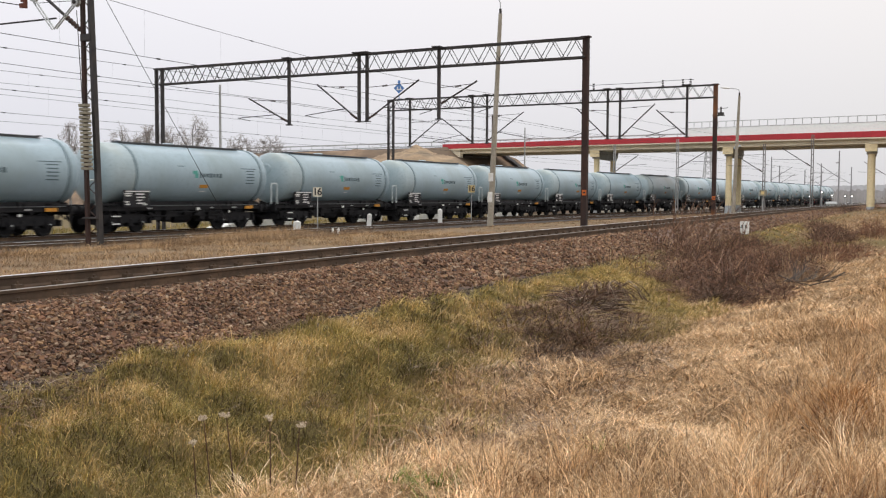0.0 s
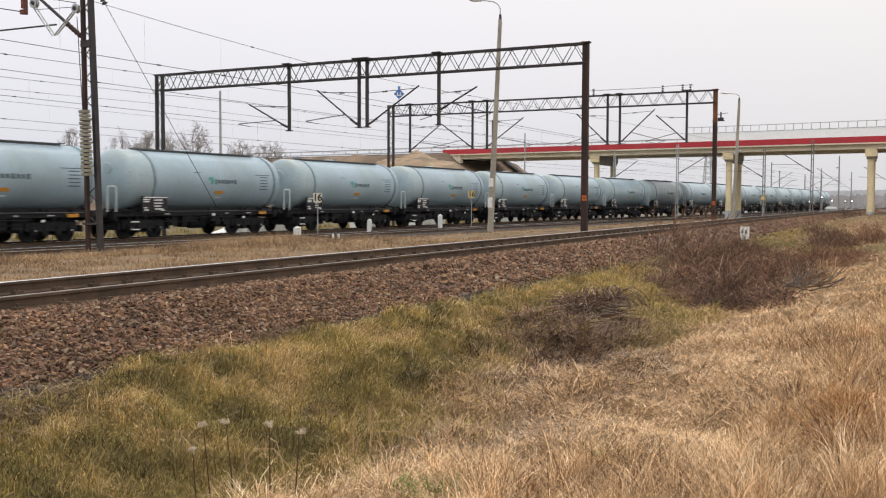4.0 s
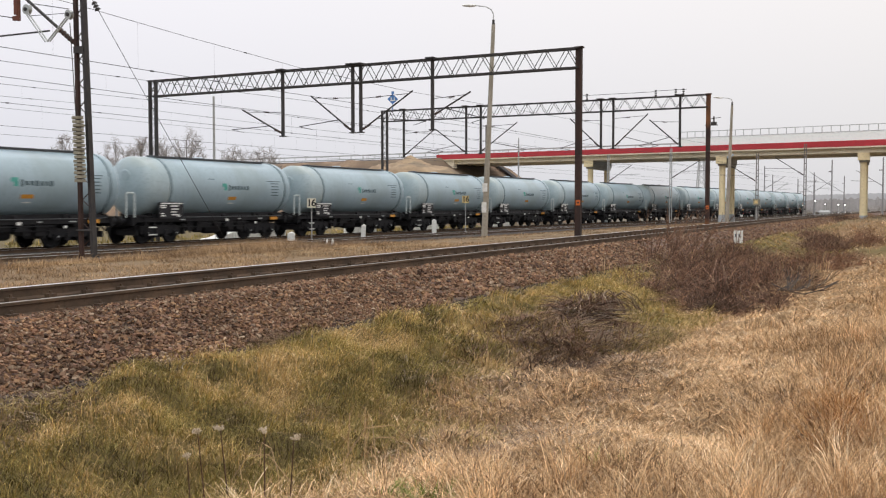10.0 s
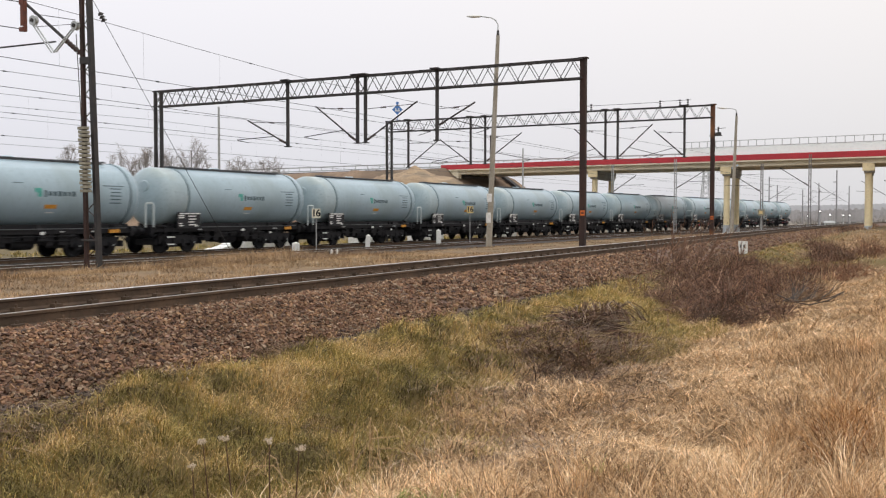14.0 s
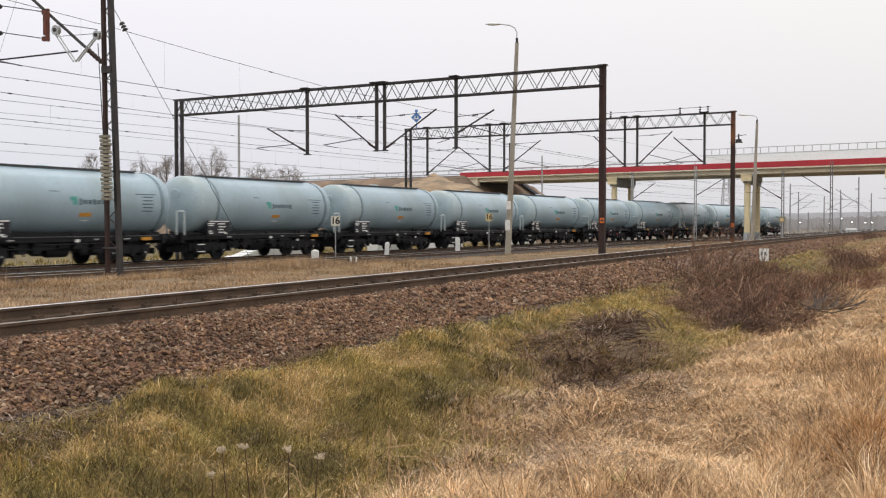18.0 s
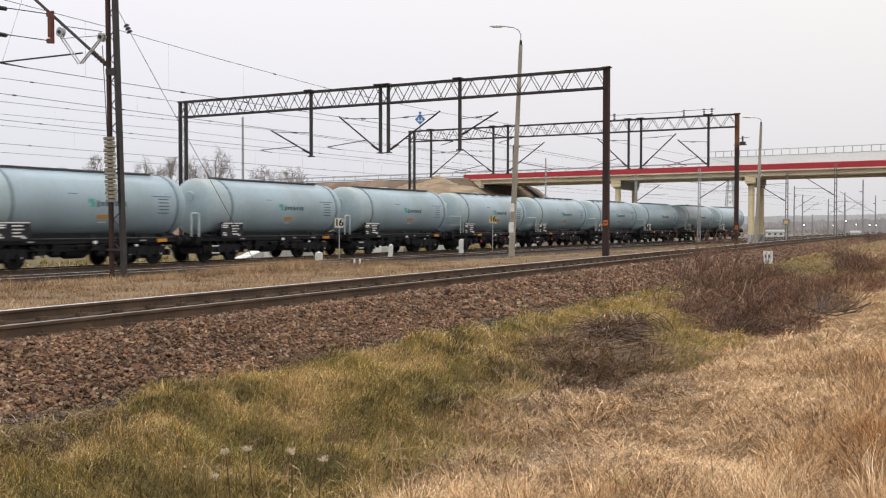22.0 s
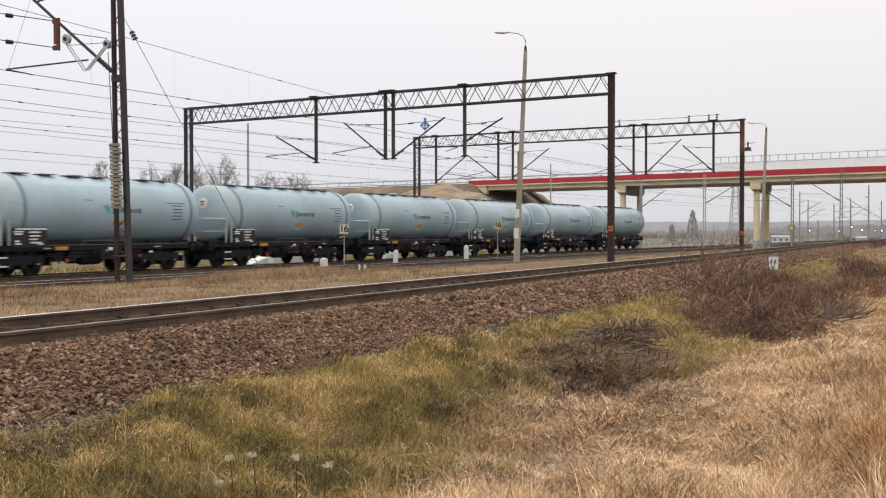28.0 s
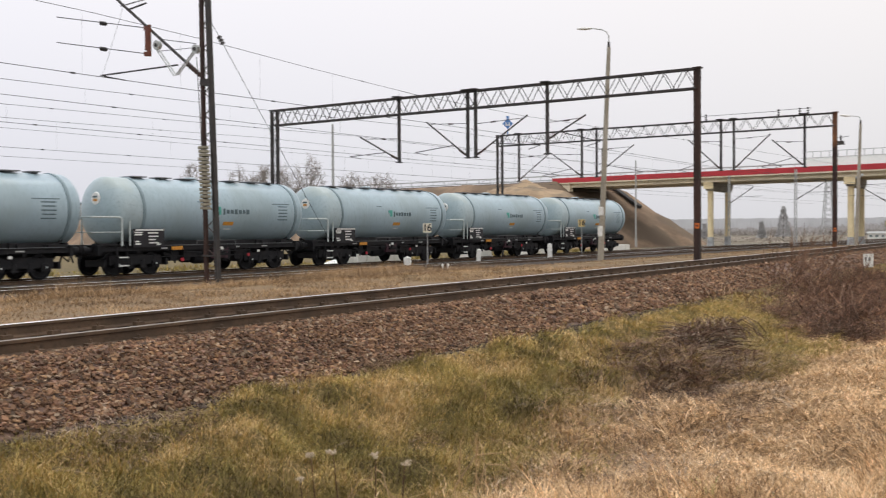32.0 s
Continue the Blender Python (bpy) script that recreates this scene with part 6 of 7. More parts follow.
def wisps(name, label, bx, by, mat, length, width, rise, bow, curl, az, tone, hue, segs=3):
    """Single curved blades: rise is the first slope in radians, bow how far it sinks along the blade, curl how far it turns aside."""
    n = len(bx)
    full = lambda a: np.broadcast_to(np.asarray(a, float), (n,)).copy()
    length, width, e, bow, curl, a = full(length), full(width), full(rise), full(bow), full(curl), full(az)
    x, y = full(bx), full(by)
    z = height(x, y) - 0.012
    turn = a + np.pi / 2 + rng.normal(0, 0.7, n)
    sx, sy = np.cos(turn) * width / 2, np.sin(turn) * width / 2
    rows = []
    for k in range(segs + 1):
        w = (1.0, 0.95, 0.7, 0.0)[k] if segs == 3 else (1.0, 0.8, 0.0)[k]
        if w:
            rows += [np.c_[x - sx * w, y - sy * w, z], np.c_[x + sx * w, y + sy * w, z]]
            step = length / segs
            x, y, z = x + step * np.cos(e) * np.cos(a), y + step * np.cos(e) * np.sin(a), z + step * np.sin(e)
            z = np.maximum(z, height(x, y) + 0.012 + 0.02 * k / segs)
            e, a = e - bow / segs * (0.6 + 0.8 * k / segs), a + curl / segs
        else:
            rows.append(np.c_[x, y, z])
    m = 2 * segs + 1
    o = np.arange(n)[:, None] * m
    f = np.concatenate([q for k in range(segs - 1) for q in (o + [2 * k, 2 * k + 1, 2 * k + 3], o + [2 * k, 2 * k + 3, 2 * k + 2])] + [o + [m - 3, m - 2, m - 1]])
    me = fast_mesh(name, np.stack(rows, 1).reshape(-1, 3), f, mat)
    for key, val, lo, hi in (("tone", tone, -0.7, 0.8), ("hue", hue, 0.0, 1.0)):
        mark = me.attributes.new(key, "FLOAT", "POINT")
        mark.data.foreach_set("value", np.repeat(np.clip(full(val), lo, hi), m).astype(np.float32))
    return tagged(new(name, me), label, "grass", kind="stuff")


def around(cx, cy, per, radius):
    """Blades round the middles of tussocks: their feet, the way out from the middle, how far out (0 to 1), and a number for each tussock."""
    n = len(cx)
    a, f = rng.uniform(0, 2 * np.pi, n * per), np.sqrt(rng.uniform(0, 1, n * per))
    r = np.repeat(np.broadcast_to(radius, (n,)), per) * f
    return np.repeat(cx, per) + r * np.cos(a), np.repeat(cy, per) + r * np.sin(a), a, f, np.repeat(np.arange(n), per)


def normal(sd, n):
    return rng.normal(0, sd, n)


# the green bank: drooping tussocks over matted blades
for lo, hi, n, per, size, width in ((3.1, 11, 4000, 28, 0.19, 0.0037), (11, 23.5, 2400, 26, 0.21, 0.0058), (23.5, 60, 800, 20, 0.16, 0.014)):
    cx, cs, cv = scatter(n, lo, hi, 2.35, 6.9, 1.1)
    keep = (dryness(cx, cs) < rng.uniform(0.25, 0.8, n)) & (cv > 2.78 + 0.6 * (lump(cx, cs, 0.8, 4) - 0.5))
    cx, cs, cv = cx[keep], cs[keep], cv[keep]
    n = len(cx)
    tongue = ((cs > 15.3) | ((cs > 13.2) & (cv > 5.3))) & (cs < 24)
    hue_c = 0.49 + 0.34 * np.exp(-((cv - 3.3) / 0.5) ** 2) * np.interp(cs, [5.0, 7.0, 13, 15], [0.3, 1, 1, 0]) + 0.50 * (lump(cx, cs, 0.9, 5) - 0.5) + 0.65 * (lump(cx, cs, 0.3, 6) - 0.5) + normal(0.12, n) + 0.08 * (cv < 3.5) + 0.30 * np.clip(dryness(cx, cs) * 2, 0, 1)
    hue_c = np.where(tongue, 0.66 + normal(0.12, n) + 0.2 * (lump(cx, cs, 0.6, 8) - 0.5), hue_c)
    brown = (lump(cx, cs, 0.35, 7) < 0.27) & ~tongue
    hue_c = np.where(brown, 0.10 + normal(0.08, n), hue_c)
    size_c = size * rng.uniform(0.55, 1.35, n) * np.where(brown, 0.8, 1.0)
    bx, by, out, f, own = around(cx, cs, per, 0.42 * size_c + 0.03)
    N = len(bx)
    lean = np.repeat(rng.uniform(-np.pi, np.pi, n), per)
    az = np.arctan2(0.6 * np.sin(out) + 0.6 * np.sin(lean) - 0.45 + normal(0.5, N), 0.6 * np.cos(out) + 0.6 * np.cos(lean) + 0.95 + normal(0.5, N))
    wisps("grass", "drooping green and ochre grass tussocks on the track bank", bx, by, M_SWARD, size_c[own] * rng.uniform(0.5, 1.35, N), width * rng.uniform(0.7, 1.4, N), 1.35 - 0.50 * f + normal(0.25, N), rng.uniform(1.4, 3.4, N), normal(0.6, N), az,
          np.repeat(normal(0.22, n) + 0.24 * np.exp(-((cv - 3.3) / 0.6) ** 2), per) + normal(0.20, N) + 0.04 * tongue[own], hue_c[own] + normal(0.06, N) * np.where(tongue[own], 3.0, 1.0))
    # short matted blades between them
    n = (24000 if lo < 10 else 15000) if hi < 30 else 2500
    x, y, v = scatter(n, lo, hi, 2.4, 6.8, 1.1)
    keep = (dryness(x, y) < rng.uniform(0.2, 0.9, n)) & (v > 2.8 + 0.6 * (lump(x, y, 0.8, 4) - 0.5))
    x, y, v = x[keep], y[keep], v[keep]
    n = len(x)
    tongue = ((y > 15.3) | ((y > 13.2) & (v > 5.3))) & (y < 24)
    wisps("grass", "short matted turf blades on the bank", x, y, M_SWARD, size * rng.uniform(0.35, 0.9, n), width * rng.uniform(0.8, 1.5, n), rng.uniform(0.3, 1.2, n), rng.uniform(0.6, 2.2, n), normal(1.0, n), rng.uniform(0, 6.28, n),
          normal(0.18, n), np.where(tongue, 0.56 + normal(0.12, n), 0.36 + 0.55 * (lump(x, y, 0.45, 5) - 0.5) + normal(0.14, n) + 0.3 * (rng.uniform(0, 1, n) < 0.12)), 2)
# grey gravel and thin weeds where the ballast runs out
s = rng.uniform(4.0, 22, 5200)
v = 2.58 + rng.normal(0, 0.2, 5200) + 0.25 * (lump(s, s * 0.2, 1.1, 9) - 0.5)
x = branch(s) + v
tagged(part("edge_gravel", stones("edge_gravel", np.c_[x, s, height(x, s) + rng.uniform(-0.012, 0.014, 5200)], rng.uniform(0.5, 1.5, 5200) * 0.028, M_LIPSTONE, (1.2, 1.0, 0.7), 0.5), None, near_track, "fine dark gravel at the foot of the ballast"), kind="stuff")
x, s = branch(s[:1500]) + rng.normal(2.7, 0.17, 1500), s[:1500]
keep = lump(x, s, 0.7, 11) > 0.45
x, s = x[keep], s[keep]
wisps("grass", "thin grey-green weeds in the gravel edge", x, s, M_SWARD, rng.uniform(0.05, 0.16, len(x)), 0.005, rng.uniform(0.5, 1.4, len(x)), 1.4, normal(0.6, len(x)), rng.uniform(0, 6.28, len(x)), -0.25 + normal(0.1, len(x)), rng.uniform(0.1, 0.4, len(x)), 2)

# dry grass on the near side: standing reeds in clumps, and tangled fallen straw in the ditch
for lo, hi, n, per, tall, width in ((3.6, 8.5, 2000, 34, 0.31, 0.0040), (8.5, 15.5, 2600, 34, 0.30, 0.0052), (15.5, 30, 1500, 32, 0.36, 0.0080), (30, 110, 600, 20, 0.6, 0.026)):
    cx, cs, cv = scatter(n, lo, hi, 4.3, 11.5 if hi < 20 else (14 if hi < 40 else 28), 1.1)
    keep = (dryness(cx, cs) > rng.uniform(0.35, 0.85, n) + 0.3 * (lump(cx, cs, 0.6, 12) - 0.5)) & (np.hypot(cx, cs) > 3.0) & (cx < 0.5 + 0.04 * np.maximum(0, cs - 20))
    cx, cs, cv = cx[keep], cs[keep], cv[keep]
    n = len(cx)
    # standing on the near and on the far side of the ditch, fallen in its bed
    stand = np.clip(np.maximum(np.interp(cs, [6.6, 8.4], [0.85, 0.0]), np.interp(cv, [7.6, 9.2], [0.0, 0.85])) + 1.2 * (lump(cx, cs, 0.55, 13) - 0.5) + 0.9 * (lump(cx, cs, 1.3, 27) - 0.5), 0.0, 1.0)
    tall_c = tall * (0.60 + 0.45 * stand) * (0.55 + 0.8 * lump(cx, cs, 0.55, 14)) * rng.uniform(0.75, 1.25, n)
    hue_c = 0.55 + 0.30 * (lump(cx, cs, 0.8, 15) - 0.5) + 0.55 * (lump(cx, cs, 0.28, 16) - 0.5) + normal(0.12, n) - 0.03 * (1 - stand)
    rust = (lump(cx, cs, 1.2, 17) > 0.62) & (stand > 0.5)
    hue_c = np.where(rust, hue_c - 0.14, hue_c) - 0.10 * (cv > 8.0) * (cs > 8) - 0.06 * (cs < 8)
    bx, by, out, f, own = around(cx, cs, per, 0.07 + 0.18 * (1 - stand) + 0.004 * lo)
    N = len(bx)
    st = stand[own]
    lean = np.repeat(rng.uniform(-np.pi, np.pi, n), per)
    az = np.arctan2(np.sin(out) + 0.8 * np.sin(lean) + normal(0.7, N), np.cos(out) + 0.8 * np.cos(lean) + normal(0.7, N))
    wisps("dry_grass", "tall dry straw-coloured grass and tangled fallen stems", bx, by, M_HAY, tall_c[own] * rng.uniform(0.45, 1.3, N), width * rng.uniform(0.7, 1.4, N), 0.60 + 0.80 * st - 0.35 * f * (1 - 0.6 * st) + normal(0.20, N),
          rng.uniform(0.8, 3.6, N) * (1.35 - 0.45 * st), normal(1.6, N) * (1.3 - 0.4 * st), az, np.repeat(normal(0.20, n), per) + normal(0.20, N), hue_c[own] + normal(0.09, N))
    # fallen straw lying every way
    n = (14000, 23000, 12000, 2000)[(lo > 5) + (lo > 10) + (lo > 20)]
    x, y, v = scatter(n, lo, hi, 4.2, 9.5 if hi < 40 else 14, 1.0)
    keep = (dryness(x, y) > 0.35 + 0.4 * (lump(x, y, 0.4, 18) - 0.5)) & (x < 0.5)
    x, y = x[keep], y[keep]
    n = len(x)
    wisps("straw", "pale fallen straw tangled on the ground", x, y, M_HAY, tall * rng.uniform(0.25, 0.8, n), width * rng.uniform(0.8, 1.7, n), rng.uniform(0.15, 1.1, n), rng.uniform(0.6, 2.8, n), normal(1.5, n), rng.uniform(0, 6.28, n),
          normal(0.16, n), 0.47 + 0.5 * (lump(x, y, 0.35, 19) - 0.5) + normal(0.15, n))
cx, cs = rng.normal(-0.85, 0.16, 22), rng.normal(8.5, 0.32, 22)
bx, by, out, f, own = around(cx, cs, 44, 0.12)
N = len(bx)
wisps("dry_grass", "rusty orange-brown drooping grass clumps", bx, by, M_RUSTY, rng.uniform(0.25, 0.55, N), 0.0044, 1.25 - 0.5 * f + normal(0.2, N), rng.uniform(1.0, 2.8, N), normal(0.7, N), out + normal(0.6, N), np.repeat(normal(0.15, len(cx)), 44) + normal(0.1, N), np.repeat(rng.uniform(0.2, 0.9, len(cx)), 44))
cx, cs = rng.uniform(-1.0, 0.1, 46), rng.uniform(4.7, 6.6, 46)
bx, by, out, f, own = around(cx, cs, 26, 0.16)
N = len(bx)
wisps("dry_grass", "thin slanting dark-brown dead stems", bx, by, M_RUSTY, rng.uniform(0.25, 0.5, N), 0.0032, rng.uniform(0.5, 1.4, N), rng.uniform(0.2, 1.4, N), normal(0.4, N), normal(0.8, N) + 0.6, normal(0.2, N), rng.uniform(0.0, 0.5, N))
# tall feathery reeds standing along the near edge of the ditch
n, per = 190, 26
cs = rng.uniform(4.6, 11.5, n)
cx = np.interp(cs, [4.6, 7, 11.5], [-1.2, -0.9, -0.9]) + rng.normal(0.1, 0.42, n)
keep = (cx < 0.35) & (lump(cx, cs, 0.6, 41) > 0.3)
cx, cs = cx[keep], cs[keep]
n = len(cx)
bx, by, out, f, own = around(cx, cs, per, 0.10)
N = len(bx)
wisps("dry_grass", "tall pale feathery reeds beside the ditch", bx, by, M_HAY, rng.uniform(0.28, 0.52, n)[own] * rng.uniform(0.6, 1.2, N), 0.0032 * rng.uniform(0.7, 1.4, N), 1.4 - 0.3 * f + normal(0.16, N), rng.uniform(0.5, 2.6, N), normal(1.0, N), out + normal(0.6, N), np.repeat(normal(0.15, n), per) + normal(0.16, N), (0.47 + normal(0.14, n))[own] + normal(0.08, N))
# ragged border where the turf gives way to straw
x, y, v = scatter(9000, 4.0, 14.5, 3.9, 6.6)
near = dryness(x, y)
keep = (near > 0.05) & (near < 0.99) & (lump(x, y, 0.4, 20) > 0.3)
x, y = x[keep], y[keep]
n = len(x)
hue = 0.35 + 0.7 * (lump(x, y, 0.35, 21) - 0.5) + normal(0.12, n)
for sel, mat, lab in ((lump(x, y, 0.5, 22) < 0.5, M_HAY, "brown and tan withered grass at the edge of the turf"), (lump(x, y, 0.5, 22) >= 0.5, M_SWARD, "ochre grass at the edge of the straw")):
    m = int(sel.sum())
    wisps("grass", lab, x[sel], y[sel], mat, rng.uniform(0.10, 0.32, m), 0.0062, rng.uniform(0.3, 1.2, m), rng.uniform(0.8, 2.4, m), normal(1.0, m), rng.uniform(0, 6.28, m), normal(0.15, m), hue[sel])
# withered grass along the single track, out to the bridge
n, per = 1000, 16
cs = rng.uniform(46, 125, n)
cx = branch(cs) + rng.uniform(2.6, 16, n)
bx, by, out, f, own = around(cx, cs, per, 0.6)
N = len(bx)
wisps("dry_grass", "brown and ochre withered grass beside the single track", bx, by, M_STRIP, rng.uniform(0.12, 0.45, n)[own] * rng.uniform(0.5, 1.3, N), 0.03 * rng.uniform(0.7, 1.4, N), 1.1 - 0.5 * f + normal(0.25, N), rng.uniform(0.4, 1.9, N), normal(0.7, N), out + normal(0.9, N), np.repeat(normal(0.16, n), per) + normal(0.08, N), (0.45 + 0.5 * (lump(cx, cs, 2.5, 51) - 0.5) + normal(0.12, n))[own], 2)
# strip between the tracks: low withered tussocks, taller beside the main line
for lo, hi, n, per, size, width in ((9, 34, 4800, 14, 0.20, 0.0105), (34, 85, 1300, 16, 0.13, 0.016)):
    cs = rng.uniform(lo, hi, n)
    cx = np.where(cs > 33, -22.6, -24.8) + rng.uniform(0, 1, n) * (branch(cs) - 2.5 - np.where(cs > 33, -22.6, -24.8))
    keep = lump(cx, cs, 2.2, 23) + 0.35 * lump(cx, cs, 0.7, 24) + 0.5 * (cx < -19.0) > 0.38
    cx, cs = cx[keep], cs[keep]
    n = len(cx)
    size_c = size * (0.35 + 0.6 * lump(cx, cs, 1.1, 25) + 1.3 * np.exp(-((cx + 22.8) / 1.2) ** 2) * np.interp(cs, [18, 24, 30, 33], [0.3, 1, 1, 0.0]) * (0.5 + lump(cx, cs, 1.2, 33)) + 2.2 * np.exp(-((cx + 20.6) / 0.9) ** 2 - ((cs - 14.5) / 1.6) ** 2)) * rng.uniform(0.6, 1.3, n)
    bx, by, out, f, own = around(cx, cs, per, 0.30)
    N = len(bx)
    az = out + normal(0.9, N)
    wisps("dry_grass", "withered brown grass strip between the tracks", bx, by, M_STRIP, size_c[own] * rng.uniform(0.5, 1.4, N), width * rng.uniform(0.7, 1.4, N), 1.2 - 0.5 * f + normal(0.25, N), rng.uniform(0.4, 1.9, N), normal(0.7, N), az,
          -0.10 + np.repeat(normal(0.16, n), per) + normal(0.08, N), ((0.47 if lo < 20 else 0.42) + 0.2 * np.exp(-((cx + 24.0) / 1.5) ** 2) + 0.8 * (lump(cx, cs, 0.9, 26) - 0.5) + normal(0.14, n))[own] + normal(0.08, N), 2)
# a stand of tall golden weeds beside the main line
n, per = 210, 24
cx, cs = rng.normal(-22.7, 0.65, n), rng.normal(27.6, 2.2, n)
bx, by, out, f, own = around(cx, cs, per, 0.22)
N = len(bx)
wisps("dry_grass", "tall golden weeds beside the main line", bx, by, M_STRIP, (0.30 + 0.32 * lump(cx, cs, 1.1, 53))[own] * np.exp(-((cs - 27.6) / 4.5) ** 2)[own] * rng.uniform(0.6, 1.4, N), 0.010 * rng.uniform(0.7, 1.4, N), 1.4 - 0.4 * f + normal(0.2, N), rng.uniform(0.4, 1.8, N), normal(0.7, N), out + normal(0.8, N), np.repeat(normal(0.14, n), per) + normal(0.08, N), (0.66 + normal(0.14, n))[own] + normal(0.08, N), 2)
n = 900
y = rng.uniform(20, 90, n)
x = rng.uniform(-47, -37.6, n)
tufts("grass", "rough grass beyond the train", x, y, M_GREEN, 10, rng.uniform(0.1, 0.45, n), 0.04, 0.2, 0.6, 0.35, coarse=True)
tufts("dry_grass", "dry weeds round the mast and posts", rng.normal(-23.0, 0.4, 60), rng.uniform(24, 47, 60), M_FADED, 18, rng.uniform(0.1, 0.3, 60), 0.007, 0.16, 0.8, 0.2)


def brush(name, label, category, cx, cy, rx, ry, hh, n, mat, rad, seed, arch=0.6, ln=1.0):
    """A tangle of thin arching stems rooted over an ellipse."""
    g = np.random.default_rng(seed)
    a, r = g.uniform(0, 2 * np.pi, n), np.sqrt(g.uniform(0, 1, n))
    bx, by = cx + rx * r * np.cos(a), cy + ry * r * np.sin(a)
    bz = height(bx, by) - 0.01
    env = hh * (1.05 - 0.75 * r ** 2) * (0.35 + 0.7 * patch(bx, by, 0.5) + 0.5 * patch(by, bx, 0.28))
    az = g.uniform(0, 2 * np.pi, n)
    reach = g.uniform(0.15, 1.0, n) * arch * ln
    rise = g.uniform(0.45, 1.15, n)
    steps = 3
    p = []
    for k in range(steps + 1):
        f = k / steps
        z = bz + env * rise * np.sin(f * (1.5 + 0.8 * arch)) + g.normal(0, 0.015, n) * (k > 0)
        p.append(np.c_[bx + np.cos(az) * reach * f + g.normal(0, 0.03, n) * (k > 0), by + np.sin(az) * reach * f + g.normal(0, 0.03, n) * (k > 0), z])
    side = az + np.pi / 2
    w = rad * g.uniform(0.6, 1.5, n)
    off = [np.c_[np.cos(side), np.sin(side), np.zeros(n)], np.c_[-np.cos(side) * 0.5, -np.sin(side) * 0.5, np.full(n, 0.85)], np.c_[-np.cos(side) * 0.5, -np.sin(side) * 0.5, np.full(n, -0.85)]]
    vs = np.stack([p[k] + off[c] * (w * (1 - 0.75 * k / steps))[:, None] for k in range(steps + 1) for c in range(3)], 1)
    tri = [(k * 3 + c, k * 3 + (c + 1) % 3, (k + 1) * 3 + (c + 1) % 3, (k + 1) * 3 + c) for k in range(steps) for c in range(3)]
    f = (np.arange(n)[:, None, None] * (3 * (steps + 1)) + np.array(tri)[None]).reshape(-1, 4)
    me = fast_mesh(name, vs.reshape(-1, 3), f, mat)
    mark = me.attributes.new("tone", "FLOAT", "POINT")
    lump = 0.9 * (patch(bx, by, 0.28) - 0.5) + 0.5 * (patch(by, bx, 0.6) - 0.5) + g.normal(0, 0.12, n)
    mark.data.foreach_set("value", np.repeat(np.clip(lump, -0.65, 0.6), 3 * (steps + 1)).astype(np.float32))
    return tagged(new(name, me), label, category, group=name + "s")


# heaps of dead branches at the foot of the bank
brush("brushwood", "heap of dead brown branches and withered stalks on the bank", "brushwood", -5.5, 15.3, 0.5, 0.7, 0.20, 800, M_BRAMBLE, 0.006, 61, 0.9, 0.6)
brush("brushwood", "bundle of long bent dead stalks on the heap", "brushwood", -5.6, 15.6, 0.4, 0.5, 0.22, 90, M_STALK, 0.010, 66, 0.7, 1.1)
brush("brushwood", "dark bent stalks and roots in the heap", "brushwood", -5.45, 15.4, 0.45, 0.8, 0.34, 420, M_BRAMBLE, 0.009, 67, 0.8, 1.0)
brush("brushwood", "sprawl of brown stalks and flattened straw below the bank", "brushwood", -3.95, 11.3, 0.75, 1.5, 0.12, 620, M_BRUSH, 0.0045, 68, 1.1, 0.42)
brush("brushwood", "sprawl of dark reddish stalks in flattened straw", "brushwood", -4.5, 12.7, 0.6, 1.2, 0.14, 420, M_BRAMBLE, 0.005, 69, 1.1, 0.42)
brush("brushwood", "low tangle of dead purplish-brown stalks on the bank", "brushwood", -5.55, 13.6, 0.75, 1.3, 0.13, 1100, M_BRAMBLE, 0.0045, 62, 1.1, 0.5)
brush("brushwood", "small heap of grey dead twigs in the straw", "brushwood", -3.6, 24.3, 0.6, 1.0, 0.35, 350, M_BRUSH, 0.006, 63, 1.0, 0.8)
brush("brushwood", "low patch of dead brown stalks in green grass", "brushwood", -7.2, 9.2, 0.35, 0.5, 0.10, 300, M_BRUSH, 0.003, 64, 1.1, 0.35)
brush("brushwood", "low patch of dead brown stalks in green grass", "brushwood", -6.5, 5.7, 0.3, 0.35, 0.08, 160, M_BRUSH, 0.003, 65, 1.1, 0.4)
# dense dark stalks added where the heap's overhang leaves a shaded hollow
brush("brushwood", "dark stalks standing in for the shade in the hollow below the heap", "brushwood", -5.0, 15.3, 0.22, 0.6, 0.22, 420, M_BRAMBLE, 0.006, 165, 0.9, 0.4)
# thick dead sticks drooping over the heap's edge
sticks = thing("brushwood", "fan of dead greyish sticks drooping over the heap", "brushwood", at=pose(-5.65, 16.0, float(height(-5.65, 16.0)) - 0.02), group="brushwoods")
r = random.Random(311)
for k in range(84):
    foot = Vector((r.uniform(-0.35, 0.30), r.uniform(-0.35, 0.45), 0.0))
    way = r.uniform(-1.5, 0.35)
    far = r.uniform(0.30, 0.65)
    peak = r.uniform(0.16, 0.42)
    ends = [foot + Vector((math.cos(way) * far * f + r.uniform(-0.04, 0.04), math.sin(way) * far * f + r.uniform(-0.04, 0.04), peak * g)) for f, g in ((0.0, 0.0), (0.18, 0.72), (0.45, 1.0), (0.78, 0.75), (1.0, 0.30))]
    part("stick", Shape().line(ends, r.uniform(0.004, 0.0085), 5), (M_STALK, M_BRUSH, M_BRAMBLE, M_BRUSH)[k % 4], sticks)
mx, my = rng.normal(-5.25, 0.45, 900), rng.normal(14.1, 0.95, 900)
